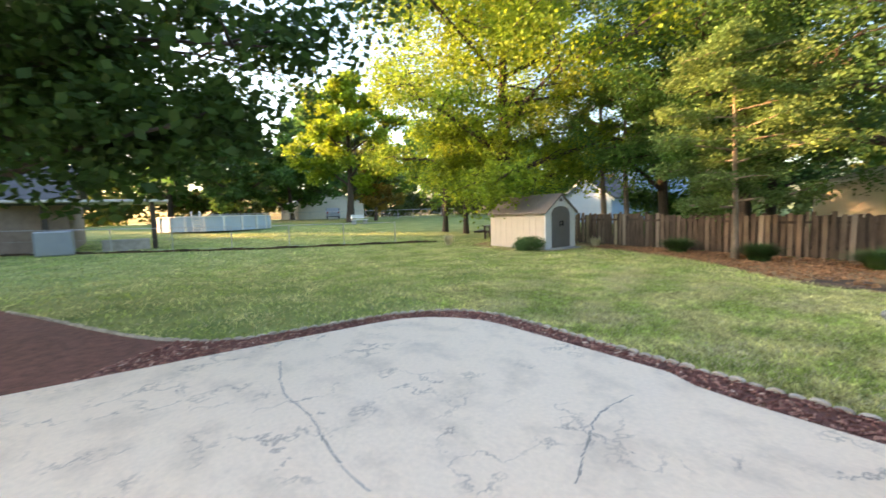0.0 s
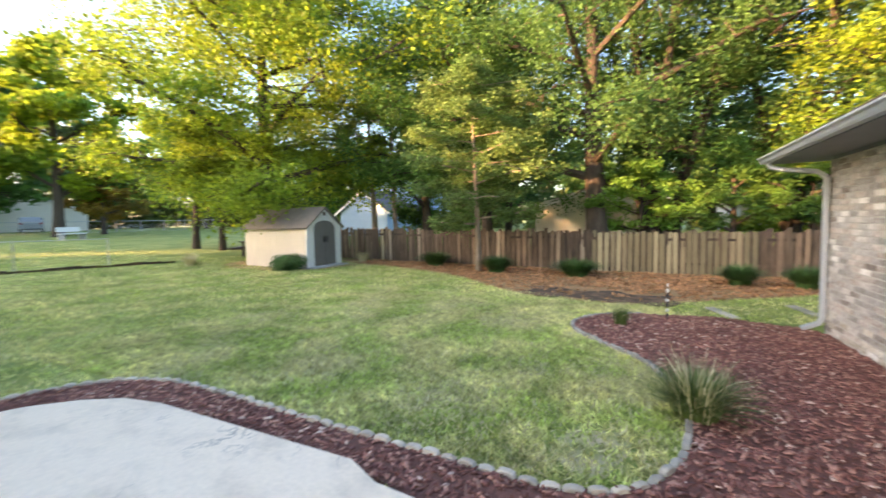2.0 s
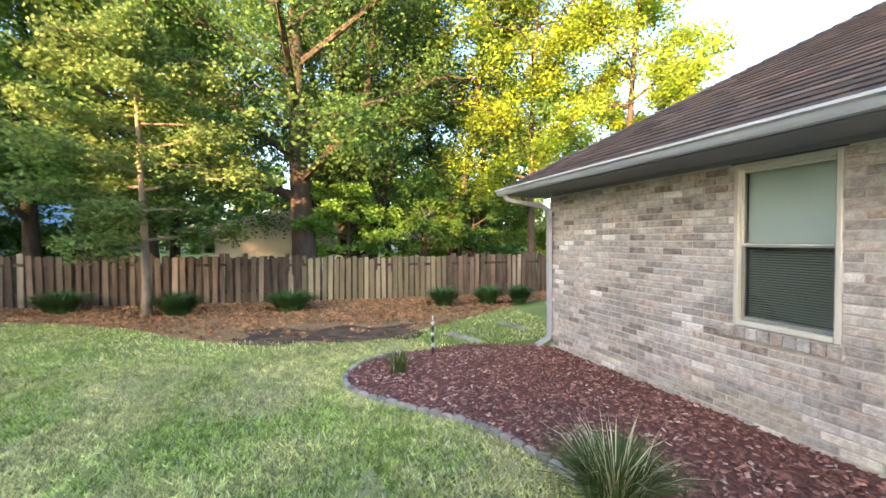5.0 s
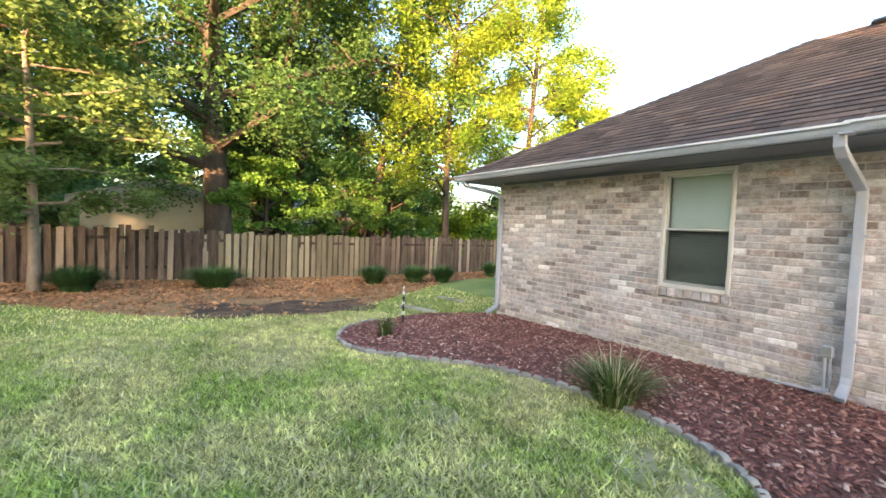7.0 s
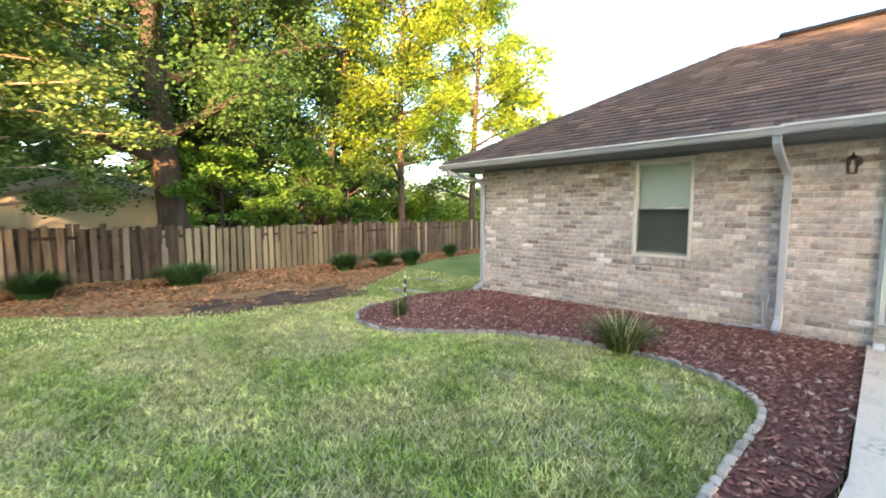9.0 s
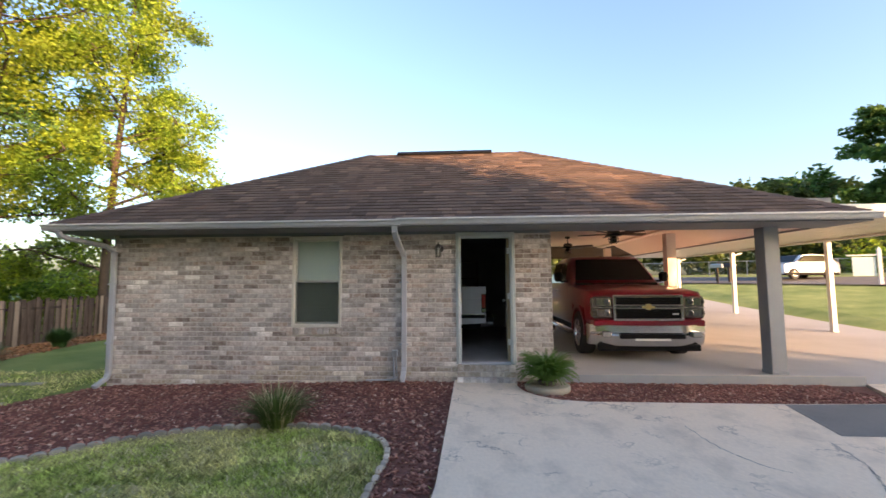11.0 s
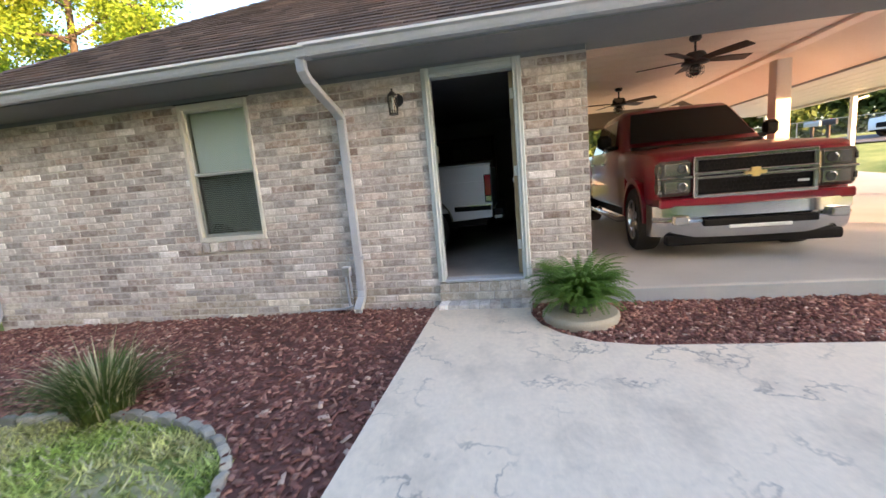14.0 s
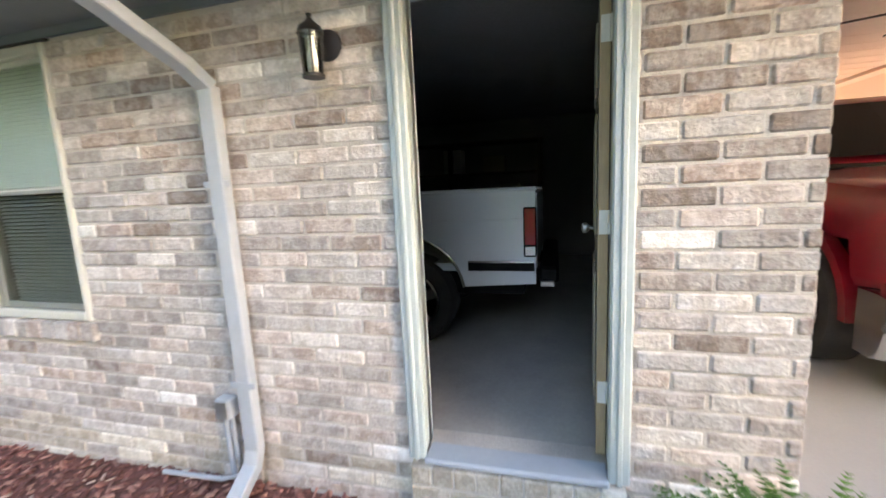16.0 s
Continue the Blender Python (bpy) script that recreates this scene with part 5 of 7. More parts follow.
def build_garage_truck():
    """The tail of a small white pickup parked crosswise; its bed side faces the door."""
    t = thing("pickup_truck", "white older pickup parked inside the dark garage", "pickup truck", (0.5, 1.32, 0.25), 0)
    side = [(0.0, 0.52), (0.0, 1.2), (-2.1, 1.2), (-2.1, 0.5), (-1.42, 0.5)] + [(-0.98 + 0.44 * math.cos(a), 0.42 + 0.44 * math.sin(a)) for a in np.linspace(math.pi, 0.25, 14)] + [(-0.53, 0.49)]
    for y0, y1, nm in ((0.0, 0.06, "bed_side"), (1.5, 1.56, "bed_side")):
        part(nm, Mesh().prism([(x, z) for x, z in side], 1, y0, y1), M_WCAR, t)
    part("bed_floor", Mesh().box(-2.1, -0.02, 0.06, 1.5, 0.6, 0.66), M_WCAR, t)
    part("tailgate", Mesh().box(-0.05, 0.01, 0.07, 1.49, 0.62, 1.18, 0.01), M_WCAR, t)
    part("bed_rail", Mesh().box(-2.1, 0.01, -0.012, 0.08, 1.195, 1.225, 0.01), M_WCAR, t)
    part("body_crease", Mesh().box(-2.1, -0.01, -0.006, 0.002, 0.98, 1.0, 0.002), M_WCAR, t)
    part("side_molding", Mesh().box(-0.5, -0.01, -0.012, 0.002, 0.615, 0.675, 0.004), M_PLASTIC, t, "black side moulding")
    part("chrome_strip", Mesh().box(-0.5, -0.01, -0.014, 0.002, 0.676, 0.69, 0.002), M_CHROME, t)
    part("wheel_trim", Mesh().tube([(-0.98 + 0.45 * math.cos(a), -0.004, 0.42 + 0.45 * math.sin(a)) for a in np.linspace(math.pi, 0.15, 16)], 0.012, 6), M_CHROME, t, smooth=True)
    lamp = part("tail_lamp", Mesh().box(-0.085, 0.006, -0.012, 0.05, 0.72, 1.08, 0.008), M_PLASTIC, t)
    part("red_lens", Mesh().box(-0.075, 0.0, -0.02, -0.01, 0.81, 1.07, 0.004), M_TAIL, lamp)
    part("clear_lens", Mesh().box(-0.075, 0.0, -0.02, -0.01, 0.73, 0.8, 0.004), M_LENS, lamp)
    part("rear_bumper", Mesh().box(0.02, 0.16, 0.02, 1.54, 0.52, 0.64, 0.02), M_PLASTIC, t)
    part("bumper_plate", Mesh().box(0.03, 0.13, -0.002, 0.03, 0.5, 0.54, 0.006), M_STEEL, t)
    part("underbody", Mesh().box(-3.8, -0.1, 0.15, 1.4, 0.4, 0.6), M_PLASTIC, t)
    part("cab", Mesh().prism([(-2.15, 0.45), (-2.15, 1.25), (-2.3, 1.7), (-3.2, 1.72), (-3.7, 1.25), (-4.9, 1.15), (-4.95, 0.5)], 1, 0.02, 1.54), M_WCAR, t)
    for x in (-0.98, -4.1):
        for y, sd in ((0.13, -1), (1.43, 1)):
            w = wheel(t, (x, y, 0.36), 0.36, 0.24, 5, -1)
            w.matrix_basis = pose(x, y, 0.36, 0, 0, 90 if sd < 0 else -90)
    return t


build_garage_truck()


def build_garage_shelf():
    t = thing("shelving_unit", "dark wooden garage shelf along the back wall", "shelf", (-1.2, 4.9, 0.25))
    for x in (-1.2, 0.2, 1.6):
        part("upright", Mesh().box(x - 0.03, x + 0.03, 0, 0.45, 0, 1.9, 0.004), M_DARKWOOD, t)
    for z in (0.45, 0.95, 1.4, 1.88):
        part("board", Mesh().box(-1.25, 1.65, 0, 0.46, z, z + 0.03, 0.004), M_DARKWOOD, t)
    return t


build_garage_shelf()
for x, z, w, h, mt, nm, lb in ((-0.98, 1.68, 0.3, 0.38, M_CREAM, "storage_box", "cream cardboard box on the garage shelf"), (-0.3, 1.68, 0.34, 0.25, M_DOOR, "storage_box", "brown box on the garage shelf"),
                              (-0.72, 1.23, 0.2, 0.22, M_PLASTIC, "tool_case", "black tool case on the garage shelf"), (-0.1, 1.23, 0.36, 0.26, M_DOOR, "storage_box", "dull brown crate on the garage shelf")):
    single(nm, Mesh().box(x - w / 2, x + w / 2, 4.98, 5.28, z + 0.001, z + h, 0.01), mt, lb, "box")


def small_car(at, rz, label, material, s=1.0):
    """A small hatchback along x."""
    t = thing("car", label, "car", at, rz)
    prof = [(-1.95, 0.32), (-1.97, 0.75), (-1.9, 0.9), (-1.15, 1.0), (-0.55, 1.45), (0.2, 1.52), (1.35, 1.47), (1.8, 1.0), (1.92, 0.85), (1.92, 0.35)]
    body = Mesh()
    n = len(prof)
    for y, k in ((-0.8, 0.96), (-0.86, 0.985), (-0.88, 1.0), (0.88, 1.0), (0.86, 0.985), (0.8, 0.96)):
        body.v += [(x * k, y * (1 if z < 1.05 else 0.84), z * (1 if z < 1.0 else (0.985 + 0.015 * k))) for x, z in prof]
    for i in range(5):
        body.f += [(i * n + k, i * n + (k + 1) % n, (i + 1) * n + (k + 1) % n, (i + 1) * n + k) for k in range(n)]
    body.f += [tuple(range(n)), tuple(reversed(range(5 * n, 6 * n)))]
    b = part("body", body, material, t, smooth=True)
    for sd in (-1, 1):
        g = Mesh().prism([(-0.95, 1.04), (-0.5, 1.4), (0.2, 1.45), (1.25, 1.4), (1.5, 1.06)], 1, sd * 0.79, sd * 0.865)
        part("side_window", g, M_CARGLASS, b)
        part("headlight", Mesh().lathe([(0.14, 0), (0.12, 0.05), (0.03, 0.07)], 14, pose(-1.86, sd * 0.6, 0.8, 0, -80, 0)), M_LENS, b)
        part("tail_lamp", Mesh().box(1.86, 1.93, sd * 0.62, sd * 0.82, 0.75, 1.0, 0.02), M_TAIL, b)
    part("windshield", Mesh().add([(-1.16, -0.68, 1.03), (-1.16, 0.68, 1.03), (-0.58, 0.6, 1.46), (-0.58, -0.6, 1.46)], [(0, 1, 2, 3)]), M_CARGLASS, b)
    part("grille", Mesh().box(-2.0, -1.9, -0.5, 0.5, 0.42, 0.66, 0.03), M_PLASTIC, b)
    part("sill_cladding", Mesh().box(-1.9, 1.88, -0.9, 0.9, 0.24, 0.4, 0.04), M_PLASTIC, b)
    for x in (-1.25, 1.2):
        for sd in (-1, 1):
            w = wheel(t, (x, sd * 0.78, 0.32), 0.32, 0.2, 5, -1)
            w.matrix_basis = pose(x, sd * 0.78, 0.32, 0, 0, 90 if sd < 0 else -90)
    return t


small_car((20.6, 20.4, ground_z(20.6, 20.4) + 0.06), 12, "small white hatchback on the road", M_WCAR)
small_car((1.0, 13.5, 0.1), 80, "pale blue-white car parked behind the carport", M_WCAR)
small_car((-17.5, -58, ground_z(-17.5, -58)), 70, "dark pickup-like car under a far carport", M_TRIM)
small_car((-6.0, -75, ground_z(-6, -75)), 10, "silver car parked in the far yard", M_WCAR)


# ---- garden things ----
M_CLAYPOT = mat("dark_pot", (0.05, 0.045, 0.04), 0.7, (0.08, 0.07, 0.06), 8.0, 0.5)


def build_fern():
    t = thing("potted_fern", "lush green fern in a round stone planter", "potted plant", (1.32, -0.52, 0.0))
    part("planter", Mesh().lathe([(0.31, -0.03), (0.33, 0.02), (0.325, 0.05), (0.31, 0.065), (0.1, 0.07)], 32), M_PLANTER, t, "pale round stone base", smooth=True)
    part("pot", Mesh().lathe([(0.13, 0.07), (0.14, 0.10), (0.135, 0.12), (0.12, 0.125), (0.08, 0.11)], 24), M_CLAYPOT, t, "dark plastic pot", smooth=True)
    rng = np.random.default_rng(8)
    fm = Mesh()
    for k in range(300):
        a, up = rng.uniform(0, 2 * math.pi), rng.uniform(0.15, 1.0) ** 0.55 * 1.58
        ln = rng.uniform(0.3, 0.45) + 0.17 * (up / 1.55) ** 2
        d = Vector((math.cos(a), math.sin(a), 0))
        sd = Vector((-d.y, d.x, 0))
        p, ang = Vector((0, 0, 0.13)) + d * 0.06, up
        n = 22
        step = ln / n
        for i in range(n):
            q = p + (d * math.cos(ang) + Vector((0, 0, math.sin(ang)))) * step
            ang -= 2.5 / n * (0.2 + 1.1 * i / n)
            w = 0.037 * math.sin(math.pi * (0.12 + 0.88 * (i + 1) / (n + 1)) ** 0.8) + 0.008
            fm.add([p, q, q + d * 0.004 + Vector((0, 0, 0.003))], [(0, 1, 2)])
            for s in (-1, 1):
                tip = p.lerp(q, 0.5) + sd * s * w + d * 0.018 - Vector((0, 0, 0.3 * w))
                fm.add([p, q.lerp(p, 0.25), tip + (q - p) * 0.08, tip - (q - p) * 0.02], [(0, 1, 2, 3)])
            p = q
    part("fronds", fm, M_FERN, t, "arching green fronds", fix=False)


build_fern()


def grass_clump(name, at, label, n, h, spread, material, seed, category="ornamental grass", dry=0):
    t = thing(name, label, category, (at[0], at[1], ground_z(*at) + 0.03))
    rng = np.random.default_rng(seed)
    for nm, cnt, mt, hh in (("foliage", n, material, h), ("dry_stalks", dry, M_DRY, h * 1.35)):
        if not cnt:
            continue
        m = Mesh()
        for k in range(cnt):
            a, r = rng.uniform(0, 2 * math.pi), spread * 0.35 * math.sqrt(rng.random())
            d = Vector((math.cos(a), math.sin(a), 0))
            p = d * r
            sd = Vector((-d.y, d.x, 0)) * (rng.uniform(0.003, 0.006) if n < 1000 else rng.uniform(0.006, 0.011))
            ht, out = hh * rng.uniform(0.6, 1.1), spread * rng.uniform(0.2, 1.0)
            pts = [p + d * out * u * u + Vector((0, 0, ht * (1.35 * u - 0.55 * u * u * out / spread * 1.1))) for u in (0, 0.35, 0.7, 1.0)]
            m.add([pts[0] - sd, pts[0] + sd, pts[1] + sd * 0.9, pts[1] - sd * 0.9, pts[2] + sd * 0.6, pts[2] - sd * 0.6, pts[3]], [(0, 1, 2, 3), (3, 2, 4, 5), (5, 4, 6)])
        part(nm, m, mt, t, fix=False)
    return t


grass_clump("ornamental_grass", (-2.05, -2.0), "arching green ornamental grass with dry stalks beside the edging", 760, 0.36, 0.50, M_CLUMP, 1, dry=110)
grass_clump("ornamental_grass", (-5.35, -2.75), "small wispy grass tuft in the mulch bed", 180, 0.3, 0.26, M_CLUMP, 2, dry=10)
for k, (x, y, w) in enumerate([(-12.9, -10.0, 0.75), (-11.9, -7.1, 0.7), (-12.0, -4.4, 0.85), (-11.6, -0.1, 0.6), (-11.5, 1.3, 0.55), (-12.2, 5.1, 0.4), (-11.2, 2.2, 0.5)]):
    grass_clump("liriope_clump", (x, y), "dark green liriope clump along the fence", 1500, 0.5, w * 1.1, M_SHRUB, 20 + k, "shrub")
for k, (x, y) in enumerate([(-12.6, -13.4), (-8.6, -19.0), (-9.2, -19.8)]):
    grass_clump("dry_grass_clump", (x, y), "pale dry grass clump near the shed", 420, 0.42, 0.42, M_DRY, 40 + k, "grass")


def round_shrub(at, label, r, h, seed):
    t = thing("clipped_shrub", label, "shrub", (at[0], at[1], ground_z(*at)))
    rng = np.random.default_rng(seed)
    part("stem", Mesh().tube([(0, 0, -0.02), (0.02, 0, h * 0.5)], [0.05, 0.03], 7), M_BARK, t)
    cs = [(r * 0.55 * math.cos(a) * k, r * 0.5 * math.sin(a) * k, h * (0.35 + 0.25 * (i % 2))) for i, a in enumerate(np.arange(0, 6.28, 0.7)) for k in (0.4, 1.0)]
    leaves("foliage", cs, [r * 0.42] * len(cs), 6500, 0.06, M_SHRUB, t, rng, 0.8)


round_shrub((-9.35, -14.35), "dark green clipped shrub before the shed", 0.78, 0.62, 6)


def build_stake():
    t = thing("garden_stake", "slim black and white garden stake ornament in the mulch", "garden ornament", (-6.1, -2.05, ground_z(-6.1, -2.05)))
    rnd = random.Random(2)
    part("rod", Mesh().tube([(0, 0, -0.05), (0.01, 0, 0.3), (-0.015, 0.01, 0.58)], 0.012, 7), M_BLACK, t)
    for i in range(6):
        part("bead", Mesh().lathe([(0.008, 0), (0.026, 0.02), (0.026, 0.05), (0.008, 0.07)], 9, pose(rnd.uniform(-0.01, 0.01), 0, 0.08 + i * 0.085)), M_WHITE if i % 2 else M_BLACK, t, smooth=True)
    part("hook", Mesh().tube([(-0.015, 0.01, 0.58), (-0.03, 0.0, 0.63), (0.0, 0.0, 0.66), (0.03, 0.0, 0.63)], 0.008, 6), M_WHITE, t)


build_stake()
for x, y, rz in ((-7.2, -1.1, 20), (-8.0, 0.3, 10)):
    single("paving_slab", Mesh().box(-0.45, 0.45, -0.09, 0.09, 0.0, 0.03, 0.008, pose(x, y, ground_z(x, y) + 0.005, 0, 0, rz)), M_STONE, "pale narrow splash slab lying on the grass", "slab")


def build_shed():
    x0, x1, y0, y1 = -11.85, -9.95, -17.35, -13.95
    z0, ze, zp = ground_z(-10.9, -15.6) - 0.02, 1.5, 2.18
    t = thing("garden_shed", "cream and grey plastic garden shed with double doors", "shed", (0, 0, 0))
    mx = (x0 + x1) / 2
    base = part("base", Mesh().box(x0 - 0.05, x1 + 0.05, y0 - 0.05, y1 + 0.35, z0 - 0.1, z0 + 0.05, 0.01), M_CONC2, t, "grey slab base")
    gable = [(x0, z0 + 0.05), (x1, z0 + 0.05), (x1, ze), (mx, zp), (x0, ze)]
    part("front_wall", Mesh().prism(gable, 1, y1 - 0.06, y1), M_WHITE, t, "white front wall")
    part("rear_wall", Mesh().prism(gable, 1, y0, y0 + 0.06), M_SHEDC, t)
    for x in (x0, x1 - 0.06):
        w = part("side_wall", Mesh().box(x, x + 0.06, y0 + 0.06, y1 - 0.06, z0 + 0.05, ze), M_SHEDC, t, "cream ribbed side wall")
    for i in range(9):
        yy = y0 + 0.3 + i * 0.36
        part("wall_rib", Mesh().box(x1 - 0.002, x1 + 0.012, yy, yy + 0.05, z0 + 0.1, ze - 0.03, 0.004), M_SHEDC, t)
    for s in (-1, 1):
        e = (mx + s * (x1 - mx + 0.12), ze - 0.1)
        part("roof_panel", Mesh().prism([(mx, zp + 0.02), e, (e[0], e[1] + 0.06), (mx, zp + 0.09)], 1, y0 - 0.1, y1 + 0.12), M_SHEDR, t, "grey-brown plastic roof panel")
    dz = 1.72
    for s in (-1, 1):
        pts = [(mx + s * 0.01, z0 + 0.08)] + [(mx + s * 0.58, z0 + 0.08), (mx + s * 0.58, dz - 0.28), (mx + s * 0.45, dz - 0.1), (mx + s * 0.22, dz - 0.02), (mx + s * 0.01, dz)]
        d = part("door", Mesh().prism(pts, 1, y1 + 0.002, y1 + 0.045), M_SHEDD, t, "grey double door leaf")
        part("handle", Mesh().box(mx + s * 0.05, mx + s * 0.11, y1 + 0.045, y1 + 0.08, 0.85, 1.1, 0.01), M_PLASTIC, d)
        for zz in (0.25, 0.7, 1.15):
            part("panel_rib", Mesh().box(mx + s * 0.16, mx + s * 0.5, y1 + 0.045, y1 + 0.055, zz, zz + 0.32, 0.005), M_SHEDD, d)
        part("corner_post", Mesh().box(mx + s * 0.93 - 0.05, mx + s * 0.93 + 0.05, y1 - 0.05, y1 + 0.02, z0 + 0.05, ze, 0.01), M_WHITE, t)
        part("gable_trim", Mesh().prism([(mx, zp + 0.015), (mx + s * 0.98, ze - 0.02), (mx + s * 0.98, ze - 0.1), (mx, zp - 0.07)], 1, y1 + 0.003, y1 + 0.03), M_WHITE, t)
    part("gable_vent", Mesh().box(mx - 0.09, mx + 0.09, y1 + 0.032, y1 + 0.05, zp - 0.26, zp - 0.13, 0.008), M_SHEDR, t)


M_SHEDC = mat("cream_plastic", (0.62, 0.55, 0.44), 0.6, (0.56, 0.50, 0.40), 1.5, 0.3, 0.15, 60.0, fine=0.06)
M_SHEDR = mat("shed_roof_plastic", (0.20, 0.165, 0.135), 0.75, (0.15, 0.125, 0.105), 3.0, 0.4, 0.2, 50.0)
M_SHEDD = mat("shed_door_grey", (0.17, 0.155, 0.14), 0.6, (0.14, 0.13, 0.12), 3.0, 0.3, 0.1, 50.0)
build_shed()


def picnic_table(at, rz):
    t = thing("picnic_table", "weathered dark picnic table under the trees", "picnic table", at, rz)
    for i in range(5):
        part("top_board", Mesh().box(-0.9, 0.9, -0.36 + i * 0.145, -0.225 + i * 0.145, 0.72, 0.76, 0.006), M_DARKWOOD, t)
    for s in (-1, 1):
        for k in range(2):
            part("bench_board", Mesh().box(-0.9, 0.9, s * 0.72 - 0.14 + k * 0.145, s * 0.72 - 0.005 + k * 0.145, 0.42, 0.46, 0.006), M_DARKWOOD, t)
        part("leg_frame", Mesh().box(s * 0.62 - 0.04, s * 0.62 + 0.04, -0.85, 0.85, 0.36, 0.42, 0.005).box(s * 0.62 - 0.04, s * 0.62 + 0.04, -0.3, -0.2, 0.0, 0.72, 0.005, None).box(s * 0.62 - 0.04, s * 0.62 + 0.04, 0.2, 0.3, 0.0, 0.72, 0.005), M_DARKWOOD, t)


picnic_table((-12.6, -20.2, ground_z(-12.6, -20.2)), 35)
picnic_table((-15.5, -22.0, ground_z(-15.5, -22.0)), 10)


def build_bench():
    t = thing("garden_bench", "white bench standing on the far lawn", "bench", (-13.8, -41.0, ground_z(-13.8, -41)), 25)
    part("seat", Mesh().box(-1.0, 1.0, -0.25, 0.25, 0.42, 0.5, 0.02), M_WHITE, t)
    part("backrest", Mesh().box(-1.0, 1.0, -0.3, -0.25, 0.6, 0.95, 0.02), M_WHITE, t)
    for s in (-1, 1):
        part("leg", Mesh().box(s * 0.85 - 0.05, s * 0.85 + 0.05, -0.25, 0.25, 0, 0.42, 0.01), M_TRIM, t)


build_bench()


# ---- fence ----
def build_fence():
    t = thing("wooden_fence", "weathered shadowbox board privacy fence", "fence")
    rnd = random.Random(11)
    y0, y1, x = -19.5, 11.0, -13.95
    front, back, newer = [], [], []
    for k in range(6):
        h, ww = 1.40 + 0.13 * rnd.random(), 0.138 * rnd.uniform(0.9, 1.05)
        c = 0.03 * rnd.random()
        for store, mt in ((front, M_PICKET), (back, M_PICKET_SHADE), (newer, M_PICKET2)):
            m = Mesh().prism([(-ww / 2, 0), (ww / 2, 0), (ww / 2, h - c), (ww / 2 - c - 0.005, h), (-ww / 2 + c + 0.005, h - 0.01), (-ww / 2, h - c)], 1, -0.010, 0.010)
            store.append(m.data("picket", mt))
    y, i = y0, 0
    while y < y1:
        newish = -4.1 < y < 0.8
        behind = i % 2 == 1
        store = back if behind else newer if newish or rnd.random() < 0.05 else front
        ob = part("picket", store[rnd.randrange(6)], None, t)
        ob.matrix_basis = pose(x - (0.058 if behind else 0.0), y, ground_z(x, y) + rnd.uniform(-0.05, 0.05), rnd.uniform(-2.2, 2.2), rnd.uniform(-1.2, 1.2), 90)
        y += (0.098 if newish else 0.106) * rnd.uniform(0.92, 1.1)
        i += 1
    for y in np.arange(y0 + 0.1, y1, 2.4):
        part("post", Mesh().box(-14.13, -14.045, y - 0.045, y + 0.045, ground_z(-14, y) - 0.1, ground_z(-14, y) + 1.42, 0.006), M_PICKET_SHADE, t)
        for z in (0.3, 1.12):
            part("rail", Mesh().box(-13.995, -13.963, y, min(y + 2.4, 11), ground_z(-14, y) + z, ground_z(-14, y) + z + 0.085, 0.004), M_PICKET_SHADE, t)
    return t


build_fence()


